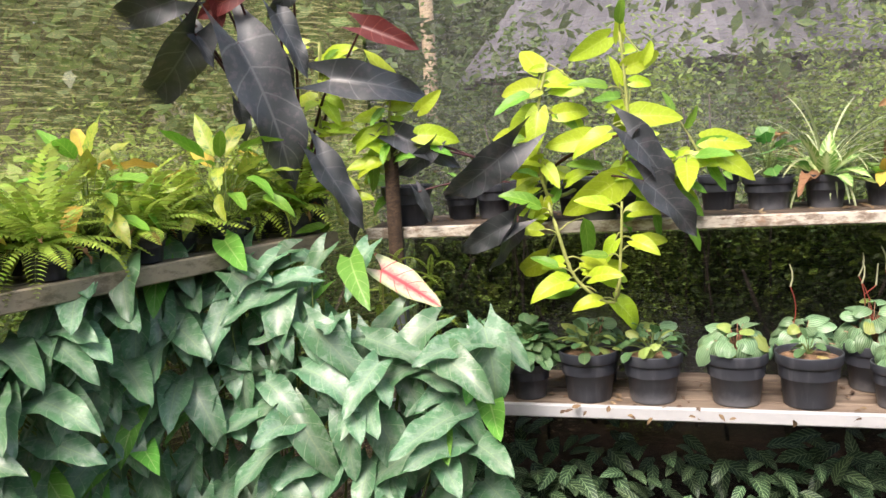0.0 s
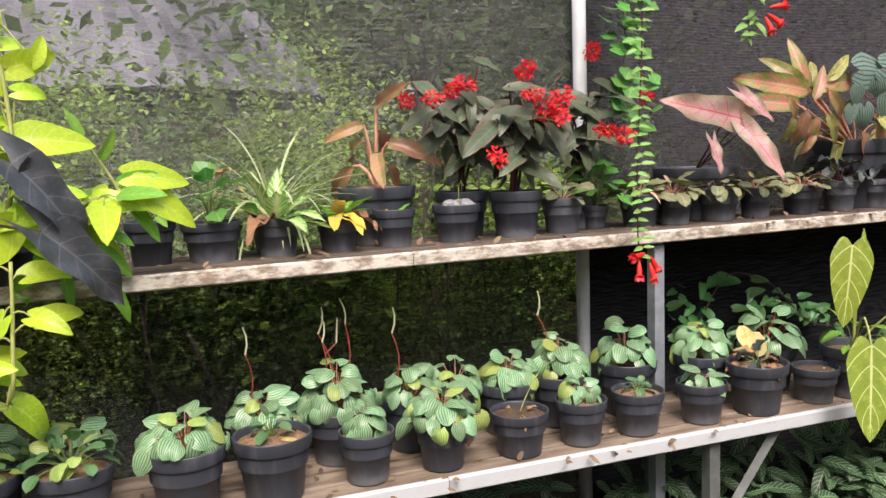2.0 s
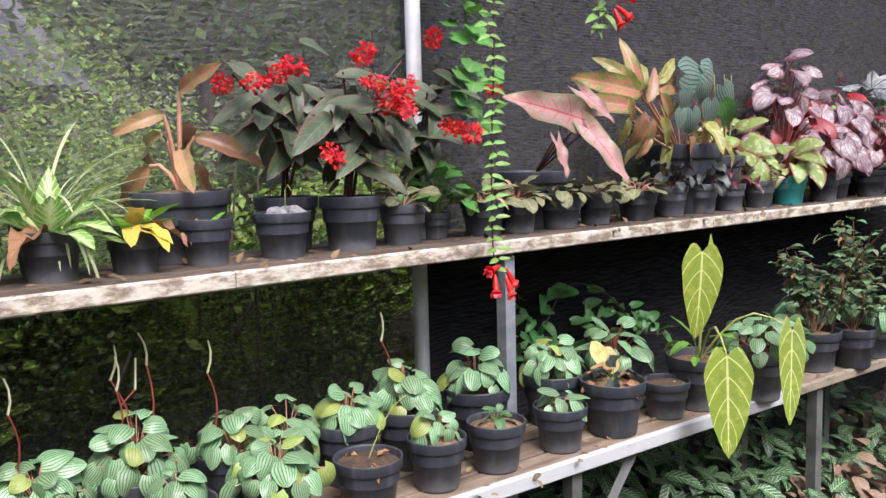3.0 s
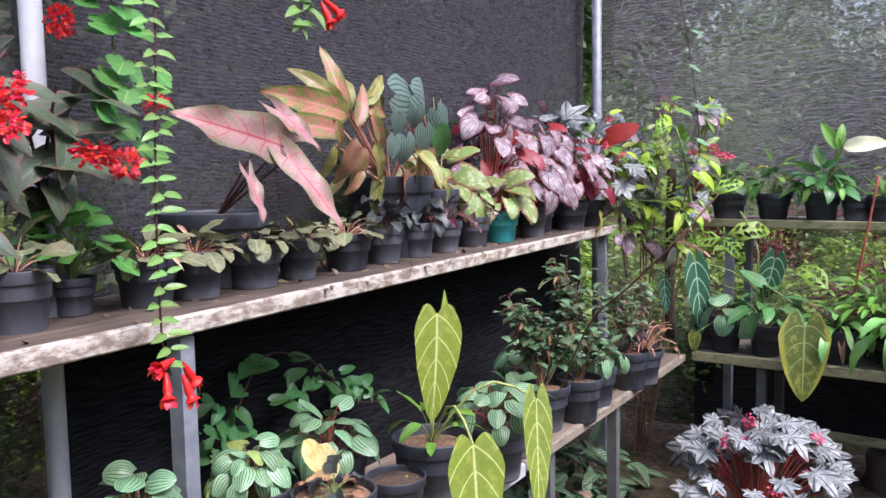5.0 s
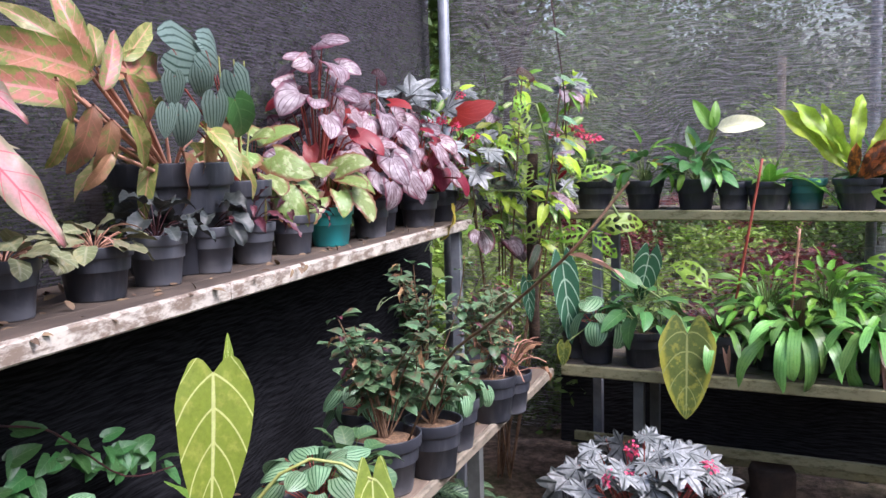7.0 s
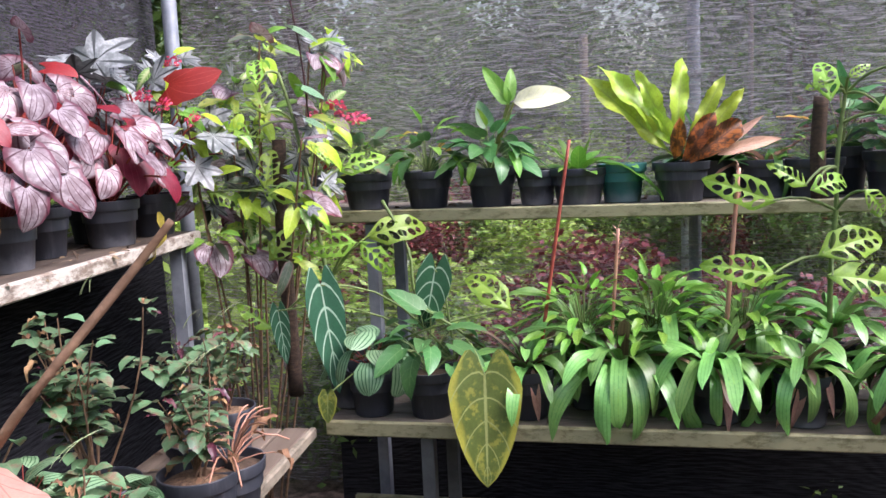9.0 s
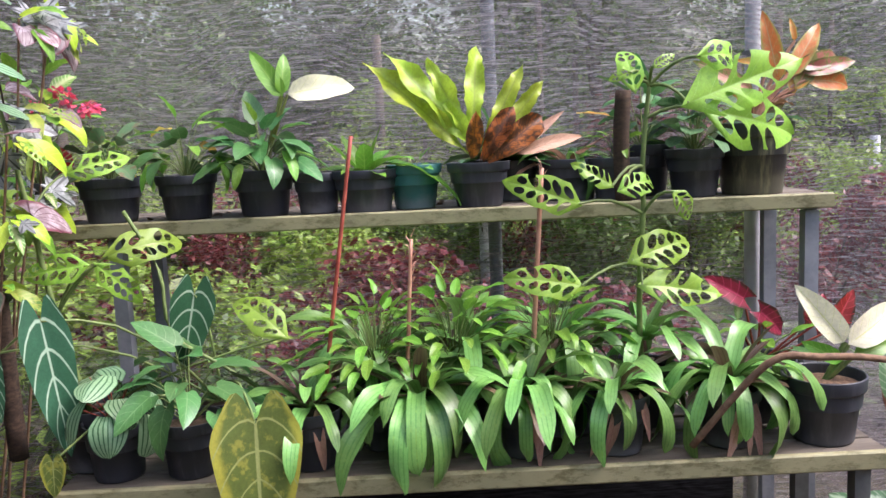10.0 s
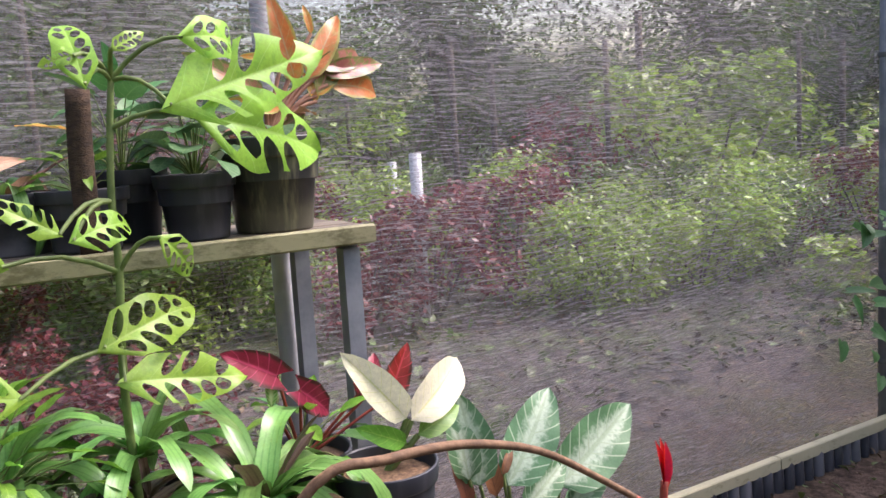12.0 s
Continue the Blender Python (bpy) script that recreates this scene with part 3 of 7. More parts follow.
def lopsided(geo, W, droop=0.5, seed=0, tooth=0.03):
    """A begonia leaf: a slanting heart with one larger side, a pointed tip and a toothed edge."""
    r = random.Random(seed)
    big = 1 if seed % 2 else -1
    nu, nv = 12, 4
    vs, uvs, fs = [], [], []
    for i in range(nu + 1):
        u = i / nu
        th = droop * u
        y0, z0 = math.sin(th) / droop, -(1 - math.cos(th)) / droop
        for j in range(2 * nv + 1):
            v = (j - nv) / nv
            a = abs(v)
            side = 1.0 if v * big > 0 else 0.74
            w = min(1.0, 0.70 + 1.9 * u) * max(0.0, 1 - u ** 3.0) ** 0.8 * W / 2 * side
            edge = 1 + (tooth * (1 if i % 2 else -1.0) + r.uniform(-0.02, 0.02)) * (a == 1.0)
            back = (0.34 if side == 1.0 else 0.22) * a ** 1.4 * (1 - u) ** 2.2
            x = v * w * edge + 0.07 * big * math.sin(u * 3.1)
            vs.append((x, y0 - back, z0 + 0.16 * a * w - 0.35 * (a * w) ** 2 * (1 + u) + 0.012 * math.sin(u * 22 + v * 9 + seed) * a))
            uvs.append((0.5 + 0.5 * v, u))
    k = 2 * nv + 1
    for i in range(nu):
        for j in range(2 * nv):
            fs.append((i * k + j, i * k + j + 1, i * k + k + j + 1, i * k + k + j))
    geo.add(vs, fs, uvs)


def frond(geo, L, seed=0, droop=1.1, pairs=22, wide=0.045):
    """A fern frond: a bent midrib with paired leaflets."""
    y = z = 0.0
    pts = []
    for i in range(pairs + 1):
        u = i / pairs
        a = 0.25 - droop * u
        pts.append((0, y, z))
        w = wide * math.sin(math.pi * min(1, 0.15 + u * 0.83)) ** 0.8
        for s in (-1, 1):
            d = Vector((s, 0.35, -0.12))
            m = aim((0, y, z), d, (0, 0, 1))
            blade(geo, max(w, 0.012), 0.045, p_lance, 0.5, 0.1, nu=3, nv=1, m=m, seed=i)
        y += math.cos(a) * L / pairs
        z += math.sin(a) * L / pairs
    geo.tube(pts, 0.0018, 0.0007, 3)
    return geo


LEAF = {}


def species(key, mat, n, make):
    LEAF[key] = []
    for i in range(n):
        g = Geo()
        make(g, i)
        LEAF[key].append(g.mesh("leaf", LM[mat]))


def sp_blade(key, mat, W, prof, lobe=0.0, droop=(0.2, 1.0), fold=0.2, wave=0.3, n=4, nu=9, nv=3, holes=None, twist=0.3):
    species(key, mat, n, lambda g, i: blade(g, 1.0, W, prof, droop[0] + (droop[1] - droop[0]) * i / max(1, n - 1), fold, lobe, wave, nu, nv, holes, i * 7 + len(key),
                                            twist=twist * math.sin(i * 2.1)))


def sp_palm(key, mat, spikes, depth, n=3, droop=0.4, skew=0.25, cup=0.25):
    species(key, mat, n, lambda g, i: palm(g, 0.5, spikes, depth, cup, droop * (0.6 + 0.4 * i), skew, i * 5 + 3))


# lengths are 1 m here; each leaf is scaled to its size where it grows
sp_blade("peperomia", "peperomia", 0.88, p_cup, 0.16, (0.6, 1.6), -0.38, 0.1, 6, 9, 3, twist=0.6)
sp_blade("peperomia_yellow", "peperomia_yellow", 0.88, p_cup, 0.16, (0.5, 1.4), -0.35, 0.1, 3, 9, 3, twist=0.6)
sp_blade("peperomia_pale", "peperomia_pale", 0.9, p_round, 0.1, (0.3, 0.8), -0.2, 0.1, 2, 8, 3)
sp_blade("plain", "peperomia_plain", 0.85, p_round, 0.08, (0.3, 1.0), 0.2, 0.5, 3, 5, 2)
sp_blade("lime", "lime", 0.56, p_heart, 0.12, (0.3, 1.3), 0.25, 0.2, 4)
sp_blade("lime_green", "lime_green", 0.5, p_ovate, 0.0, (0.2, 1.0), 0.25, 0.3, 4)
sp_blade("black", "black", 0.43, p_arrow, 0.34, (0.3, 1.1), 0.35, 0.8, 5, 16, 4, twist=0.7)
sp_blade("black_under", "black_under", 0.5, p_arrow, 0.3, (0.3, 1.0), 0.5, 0.5, 2, 12, 4)
sp_blade("arrow", "arrow", 0.47, p_arrow, 0.22, (0.3, 1.2), 0.25, 0.7, 6, 12, 3, twist=0.5)
sp_blade("arrow_fresh", "arrow_fresh", 0.42, p_arrow, 0.2, (0.2, 0.7), 0.3, 0.3, 2, 10, 3)
species("fern", "fern", 4, lambda g, i: frond(g, 1.0, i, 0.6 + 0.4 * i, 20, 0.16))
sp_blade("croton", "croton", 0.36, p_lance, 0, (0.3, 1.1), 0.2, 0.5, 3)
sp_blade("yellow", "yellow", 0.5, p_ovate, 0, (0.6, 1.3), 0.2, 0.6, 2)
sp_blade("dry", "dry", 0.35, p_lance, 0, (0.8, 1.8), 0.7, 1.5, 3)
sp_blade("dead_orange", "dead_orange", 0.34, p_nest, 0, (0.3, 1.2), 0.9, 1.2, 3, 12, 3)
sp_blade("dry_pink", "dry_pink", 0.17, p_lance, 0, (0.3, 0.9), 0.5, 0.25, 2, 10, 2)
sp_blade("angel", "angel", 0.42, p_ovate, 0.12, (0.3, 1.1), 0.2, 0.3, 4)
sp_blade("caladium", "caladium", 0.41, p_arrow, 0.32, (0.2, 0.9), 0.25, 0.9, 3, 18, 5, twist=0.6)
sp_blade("caladium_white", "caladium_white", 0.55, p_arrow, 0.25, (0.1, 0.5), 0.25, 0.4, 1, 14, 5)
sp_blade("caladium_red", "caladium_red", 0.62, p_arrow, 0.25, (0.1, 0.7), 0.3, 0.4, 2, 12, 4)
sp_blade("aglao", "aglao", 0.36, p_ovate, 0, (0.2, 1.0), 0.3, 0.4, 4, 10, 3)
sp_blade("aglao_green", "aglao_green", 0.36, p_ovate, 0, (0.4, 1.2), 0.3, 0.4, 3, 10, 3)
sp_blade("aglao_orange", "aglao_orange", 0.4, p_ovate, 0, (0.2, 0.9), 0.3, 0.4, 3, 10, 3)
sp_blade("copper", "copper", 0.4, p_ovate, 0, (0.3, 1.3), 0.4, 0.6, 3, 10, 3)
sp_blade("spider", "spider", 0.026, p_strap, 0, (0.9, 2.2), 0.4, 0, 4, 12, 1)
sp_blade("dieff", "dieff", 0.36, p_lance, 0, (0.3, 1.2), 0.3, 0.4, 3, 10, 3)
species("rex", "rex", 5, lambda g, i: lopsided(g, 1.0, 0.3 + 0.22 * i, i, 0.02))
species("rex_red", "rex_red", 3, lambda g, i: lopsided(g, 0.8, 0.4 + 0.3 * i, i + 9, 0.03))
species("rex_green", "rex_green", 4, lambda g, i: lopsided(g, 0.86, 0.4 + 0.25 * i, i + 20, 0.06))
sp_palm("silver", "silver", 7, 0.46, 5, 0.6, 0.36)
sp_blade("bigpep", "bigpep", 0.78, p_heart, 0.14, (0.4, 1.0), -0.2, 0.1, 4, 9, 3)
sp_palm("ivy", "ivy", 5, 0.22, 3, 0.4, 0.3)
sp_blade("violet", "violet", 0.82, p_round, 0.06, (0.2, 0.9), 0.2, 0.6, 4, 7, 3)
sp_blade("dark_curl", "dark_curl", 0.75, p_round, 0.06, (0.4, 1.6), 0.5, 1.6, 4, 7, 3)
sp_blade("wine", "wine", 0.5, p_ovate, 0, (0.4, 1.4), 0.4, 1.2, 3, 7, 2)
sp_blade("velvet", "velvet", 0.53, p_heart, 0.065, (0.05, 0.4), 0.15, 0.15, 3, 14, 5)
sp_blade("velvet_slim", "velvet", 0.3, p_heart, 0.1, (0.05, 0.3), 0.15, 0.15, 1, 14, 4)
sp_blade("velvet_dark", "velvet_dark", 0.6, p_heart, 0.18, (0.1, 0.5), 0.15, 0.15, 2, 14, 5)
sp_blade("velvet_dark_slim", "velvet_dark", 0.36, p_heart, 0.12, (0.05, 0.3), 0.2, 0.15, 1, 14, 4)
sp_blade("velvet_yellow", "velvet_yellow", 0.7, p_heart, 0.16, (0.1, 0.4), 0.12, 0.15, 1, 14, 5)
sp_blade("bush", "bush", 0.78, p_round, 0, (0.2, 1.0), 0.3, 0.4, 4, 4, 2)
sp_blade("bromel", "bromel", 0.145, p_strap, 0, (1.5, 3.4), 0.35, 0.35, 6, 14, 2, twist=0.8)
sp_blade("bromel_red", "bromel_red", 0.17, p_strap, 0, (0.4, 1.2), 0.4, 0.1, 2, 9, 2)
species("monstera", "monstera", 7, lambda g, i: windows(g, 0.56 + 0.05 * (i % 3), 0.3 + 0.2 * i, i, 5))
sp_blade("nest", "nest", 0.18, p_ragged, 0, (0.1, 0.7), 0.5, 1.2, 4, 26, 3, twist=0.8)
sp_blade("white", "white", 0.52, p_ovate, 0, (0.3, 0.9), 0.4, 0.3, 2, 10, 3)
sp_blade("calathea_big", "calathea_big", 0.66, p_ovate, 0, (0.2, 0.7), 0.25, 0.3, 3, 12, 4)
sp_blade("vine", "vine", 0.62, p_heart, 0.08, (0.2, 0.9), 0.2, 0.3, 3, 6, 2)
sp_blade("lipstick", "lipstick", 0.5, p_ovate, 0, (0.3, 0.9), 0.3, 0.2, 3, 5, 2)
sp_blade("copperback", "copperback", 0.4, p_ovate, 0, (0.3, 0.8), 0.3, 0.3, 2, 9, 3)
sp_blade("brown_round", "brown_round", 0.8, p_round, 0.05, (0.3, 0.9), 0.2, 0.4, 2, 6, 2)


def leaf(parent, key, p, d, size, up=UP, which=None, label="", name="leaf"):
    meshes = LEAF[key]
    ob = new(name, meshes[rng.randrange(len(meshes)) if which is None else which % len(meshes)])
    ob.parent = parent
    ob.matrix_basis = aim(p, d, up, size)
    return tagged(ob, label)


# ---- setting ----
def wall(name, a, b, z0, z1, mat, label, belly=0.05, nx=40, nz=16, seed=0):
    """A hung sheet between two points on the plan, a little slack."""
    a, b = Vector((*a, 0)), Vector((*b, 0))
    side = (b - a).cross(UP).normalized()
    g = Geo()
    vs = []
    for i in range(nx + 1):
        for j in range(nz + 1):
            p = a.lerp(b, i / nx)
            z = z0 + (z1 - z0) * j / nz
            k = noise.noise(Vector((p.x * 0.9, p.y * 0.9, z * 0.8 + seed))) * belly
            vs.append(p + side * k + UP * z)
    fs = [(i * (nz + 1) + j, (i + 1) * (nz + 1) + j, (i + 1) * (nz + 1) + j + 1, i * (nz + 1) + j + 1) for i in range(nx) for j in range(nz)]
    g.add(vs, fs)
    return tagged(part(name, g, mat), label, "net wall", kind="structure")


NE = (6.72, 5.62)
SE = (6.10, -0.10)
wall("wall_north_1", (0.35, 5.60), (3.12, 5.61), 0.0, 2.9, M["net"], "thin dark shade net with the garden behind it", seed=1)
wall("wall_north_2", (3.12, 5.61), NE, 0.0, 2.9, M["net_two"], "doubled dark shade net hung on steel posts", seed=2)
wall("wall_east", (6.70, 5.50), SE, 0.06, 2.9, M["net_e"], "slack dark shade net with sagging rows", 0.07, seed=3)

# second layer of net: a sheet that sags between its fixings above, and a skirt along the foot
g = Geo()
hem = ((5.42, 2.05), (5.0, 1.62), (4.65, 1.34), (4.2, 1.22), (3.0, 1.24), (2.6, 1.43), (2.45, 1.45), (2.26, 1.52), (2.14, 1.42), (1.2, 1.36), (0.4, 1.44), (-0.08, 1.62))
for i in range(56):
    y = 5.42 - 5.5 * i / 55
    z0 = next(b[1] + (a[1] - b[1]) * (y - b[0]) / (a[0] - b[0]) for a, b in zip(hem, hem[1:]) if y >= b[0] - 1e-6)
    x = 6.10 + 0.60 * (y + 0.1) / 5.6 - 0.022
    g.v += [(x + 0.012 * math.sin(3 * y + 2 * q), y, z0 + (2.9 - z0) * q / 6) for q in range(7)]
g.uv = [(0.5, 0.5)] * len(g.v)
g.f = [(i * 7 + q, i * 7 + 7 + q, i * 7 + 8 + q, i * 7 + 1 + q) for i in range(55) for q in range(6)]
tagged(part("wall_east_upper", g, M["net_e_two"]), "second layer of dark shade net with a sagging hem", "net wall", kind="structure")
wall("wall_east_skirt", (6.385, 2.70), (6.083, -0.10), 0.13, 0.80, M["net_e"], "second layer of net along the foot of the wall", 0.015, seed=12)
wall("wall_west", (-1.25, 3.0), (0.35, 5.60), 0.0, 2.9, M["net_w"], "shade net behind the fern shelf, backlight put into its olive thread colour", seed=4)
wall("wall_south", (-1.25, -0.6), SE, 0.0, 2.9, M["net_two"], "dark shade net across the entrance side", seed=5)
wall("wall_west_2", (-1.25, -0.6), (-1.25, 3.0), 0.0, 2.9, M["net_two"], "dark shade net along the side", seed=6)
wall("wall_sheet_1", (0.5, 5.572), (3.1, 5.572), 0.0, 1.08, M["sheet_thin"], "black weed mat hung under the upper shelf", 0.012, seed=7)
wall("wall_sheet_2", (3.1, 5.572), (6.5, 5.572), 0.0, 1.16, M["sheet"], "black weed mat hung under the upper shelf", 0.012, seed=8)
wall("wall_sheet_3", (6.44, 4.9), (6.25, 2.9), 0.08, 0.50, M["sheet"], "black weed mat behind the low bench", 0.02, seed=9)

# ground, one sheet to the horizon, finer near the shelves
g = Geo()
xs = [-400, -120, -40, -15, -8] + [-5 + 0.2 * i for i in range(75)] + [11, 16, 30, 60, 150, 400]
ys = [-400, -120, -40, -15, -6] + [-3 + 0.2 * i for i in range(60)] + [10, 14, 20, 40, 120, 400]
for y in ys:
    for x in xs:
        inside = -5 < x < 9 and -3 < y < 8
        g.v.append((x, y, (noise.noise(Vector((x * 1.7, y * 1.7, 0))) * 0.03 + noise.noise(Vector((x * 6, y * 6, 3))) * 0.015 - 0.02) if inside else -0.02))
        g.uv.append((0.5, 0.5))
nx = len(xs)
g.f = [(j * nx + i, j * nx + i + 1, (j + 1) * nx + i + 1, (j + 1) * nx + i) for j in range(len(ys) - 1) for i in range(nx - 1)]
gm = Nodes("garden_earth")
pp = gm.position()
f1 = gm.ramp(gm.noise(pp, 1.3, 5.0), 0.42, 0.62)
f2 = gm.ramp(gm.noise(pp, 24.0, 6.0, 0.7), 0.35, 0.7)
sx = gm.split(pp)
outer = gm.ramp(sx[0], 6.3, 7.6)
ecol = gm.mix(f2, (0.045, 0.031, 0.024), (0.18, 0.125, 0.095))
ecol = gm.mix(gm.math("MULTIPLY", f1, 0.35), ecol, (0.06, 0.075, 0.02))
pcol = gm.mix(f2, (0.085, 0.07, 0.064), (0.22, 0.185, 0.17))
pcol = gm.mix(gm.math("MULTIPLY", f1, 0.7), pcol, (0.09, 0.12, 0.04))
deep = gm.ramp(sx[0], 23.0, 25.0)
far = gm.ramp(gm.math("ADD", sx[0], gm.math("MULTIPLY", gm.noise(pp, 0.4, 3.0), 4.0)), 17.0, 18.5)
pcol = gm.mix(far, pcol, gm.mix(f2, (0.20, 0.33, 0.05), (0.36, 0.46, 0.10)))
pcol = gm.mix(deep, pcol, (0.045, 0.07, 0.03))
gm.bump(gm.noise(pp, 60.0, 5.0, 0.75), 0.9, 0.02)
tagged(part("ground", g, gm.finish(gm.mix(outer, ecol, pcol), 0.95, 0.0, 0.2)), "dark bare earth with leaf litter and moss", "ground", kind="structure")


def post(name, x, y, z0, z1, r, mat, label, square=False, group="frame posts"):
    t = thing(name, (x, y, z0), label, "post", group)
    g = Geo()
    if square:
        g.box((-r, -r, 0), (r, r, z1 - z0), 0.004)
    else:
        g.tube([(0, 0, 0), (0, 0, (z1 - z0) / 2), (0, 0, z1 - z0)], r, n=14)
    part("shaft", g, mat, t, smooth=not square)
    for z in (0.35, 1.62):
        g = Geo()
        g.lathe([(r * 1.25, z), (r * 1.3, z + 0.004), (r * 1.3, z + 0.016), (r * 1.25, z + 0.02)], 14)
        part("tie", g, M["steel_dark"], t)
    return t


post("net_post", 3.10, 5.53, -0.02, 2.95, 0.024, M["white_pipe"], "white painted steel pipe that holds the net")
post("net_post", 6.60, 5.50, -0.02, 2.95, 0.028, M["steel"], "grey galvanised corner pipe")
post("net_post", 6.41, 2.76, -0.02, 2.95, 0.024, M["white_pipe"], "white painted pipe behind the shelf end")
post("net_post", 6.52, 3.58, -0.02, 2.95, 0.022, M["steel"], "grey galvanised pipe behind the net shelf")
post("net_post", 6.093, 0.162, -0.02, 2.95, 0.026, M["steel"], "grey galvanised pipe at the net's end")

# overhead pipes of the frame, from which the vines hang
t = thing("overhead_pipe", (3.3, 5.07, 2.9), "grey galvanised pipe across the top of the frame", "pipe")
g = Geo()
g.tube([(-4.4, 0, 0), (0, 0, 0.0), (3.4, 0, 0)], 0.02, n=10)
part("pipe", g, M["steel"], t)
for x in (0.05, 3.1, 6.6):
    g = Geo()
    g.tube([(x - 3.3, 0, 0.0), (x - 3.3, 0.45, 0.0)], 0.018, n=8)
    part("stay", g, M["steel"], t)

# timber strip along the foot of the east net, on short pegs
t = thing("net_base_rail", (6.365, 2.9, 0.05), "pale mossy timber rail nailed along the net's foot", "rail", turn=math.degrees(math.atan2(-3.0, -0.33)))
g = Geo()
for i in range(3):
    g.box((i * 1.0 + 0.003, -0.02, 0.012), (i * 1.0 + 0.997, 0.015, 0.062), 0.004)
part("board", g, M["edge_pale"], t, smooth=False)
for i in range(48):
    g = Geo()
    s = rng.uniform(0.8, 1.05)
    g.lathe([(0.0, 0.035), (0.02 * s, 0.033), (0.027 * s, 0.02), (0.03 * s, -0.05), (0.028 * s, -0.09)], 8, pose(0.03 + i * 0.0615, 0.0, -0.01 + rng.uniform(-0.006, 0.006)))
    part("peg", g, M["pot"], t)
t = thing("low_back_rail", (6.46, 4.85, 0.04), "weathered timber rail on the ground behind the low bench", "rail", turn=math.degrees(math.atan2(-1.95, -0.2)))
g = Geo()
g.box((0, -0.02, 0.02), (1.94, 0.015, 0.075), 0.004)
part("board", g, M["edge_moss"], t, smooth=False)


def shelf(name, a, b, z, depth, planks, edge_h, edge_mat, plank_mat, label, legs, leg_z, leg_mat, back_legs=True, edge_over=0.0, brace=()):
    """A slatted shelf whose front edge runs from a to b, its depth to the left of that line."""
    dx, dy = b[0] - a[0], b[1] - a[1]
    L = math.hypot(dx, dy)
    t = thing(name, (a[0], a[1], 0), label, "shelf", turn=math.degrees(math.atan2(dy, dx)))
    w = depth / planks
    for k in range(planks):
        cuts = [0.0, L * (0.33 + 0.17 * (k % 3)), L]
        for c0, c1 in zip(cuts, cuts[1:]):
            g = Geo()
            lift = rng.uniform(-0.002, 0.002)
            g.box((c0 + 0.002, k * w + 0.004 + (0.014 if k == 0 else 0), z - 0.02 + lift), (c1 - 0.002, (k + 1) * w - 0.006, z + lift), 0.003)
            part("plank", g, plank_mat, t, smooth=False)
    g = Geo()
    n = max(1, int(L / 1.7))
    for i in range(n):
        g.box((L * i / n + 0.001, -0.004, z - edge_h), (L * (i + 1) / n - 0.001, 0.016, z + 0.003 + edge_over), 0.004)
    part("front_edge", g, edge_mat, t, smooth=False)
    g = Geo()
    g.box((0, depth - 0.02, z - edge_h), (L, depth + 0.004, z - 0.023), 0.003)
    part("back_rail", g, leg_mat, t, smooth=False)
    for s in legs:
        g = Geo()
        g.box((s - 0.018, 0.03, z - 0.045), (s + 0.018, depth - 0.03, z - 0.024), 0.003)
        part("bearer", g, leg_mat, t, smooth=False)
        for y in ((0.045, depth - 0.05) if back_legs else (0.045,)):
            g = Geo()
            g.box((s - 0.019, y - 0.019, leg_z), (s + 0.019, y + 0.019, z - 0.046), 0.003)
            part("leg", g, leg_mat, t, smooth=False)
    for s in brace:
        g = Geo()
        g.tube([(s, 0.05, z - 0.36), (s + 0.24, 0.05, z - 0.05)], 0.018, n=4)
        part("brace", g, leg_mat, t, smooth=False)
    return t


UZ, LZ, RUZ, RLZ = 1.174, 0.598, 1.198, 0.612
shelf("upper_shelf", (0.46, 5.115), (5.98, 5.185), UZ + 0.003, 0.41, 4, 0.036, M["edge_white"], M["plank_dark"], "long weathered plank shelf with a peeling white edge", (0.10, 2.70, 5.45), -0.03, M["steel"], back_legs=False)
shelf("lower_shelf", (0.46, 5.03), (4.148, 4.871), LZ, 0.40, 4, 0.04, M["edge_grey"], M["plank"], "low plank bench with a grey-white steel edge", (0.10, 2.72), -0.03, M["steel_dark"], brace=(2.74,))
shelf("lower_shelf", (4.152, 4.871), (5.80, 4.80), LZ, 0.40, 4, 0.03, M["edge_left"], M["plank"], "low plank bench of bare brown boards in the corner", (0.25, 0.85), -0.03, M["steel_dark"])
shelf("side_upper_shelf", (6.27, 4.95), (5.985, 2.74), RUZ, 0.40, 4, 0.038, M["edge_moss"], M["plank_e"], "plank shelf with a mossy timber edge and steel legs", (0.25, 2.18), -0.03, M["steel"])
side_bench = shelf("side_lower_shelf", (5.815, 4.77), (5.625, 2.80), RLZ, 0.42, 4, 0.042, M["edge_moss"], M["plank_e"], "low plank bench with a mossy timber edge", (0.3, 1.92), -0.03, M["steel_dark"])
g = Geo()
g.box((-0.05, 0.352, 0.185), (2.0, 0.372, 0.225), 0.003)
part("lower_rail", g, M["edge_moss"], side_bench, smooth=False)
shelf("west_shelf", (-0.62, 2.75), (0.36, 5.10), UZ, 0.42, 4, 0.05, M["edge_left"], M["plank_e"], "weathered plank shelf crowded with ferns", (0.4, 2.2), -0.03, M["steel_dark"])

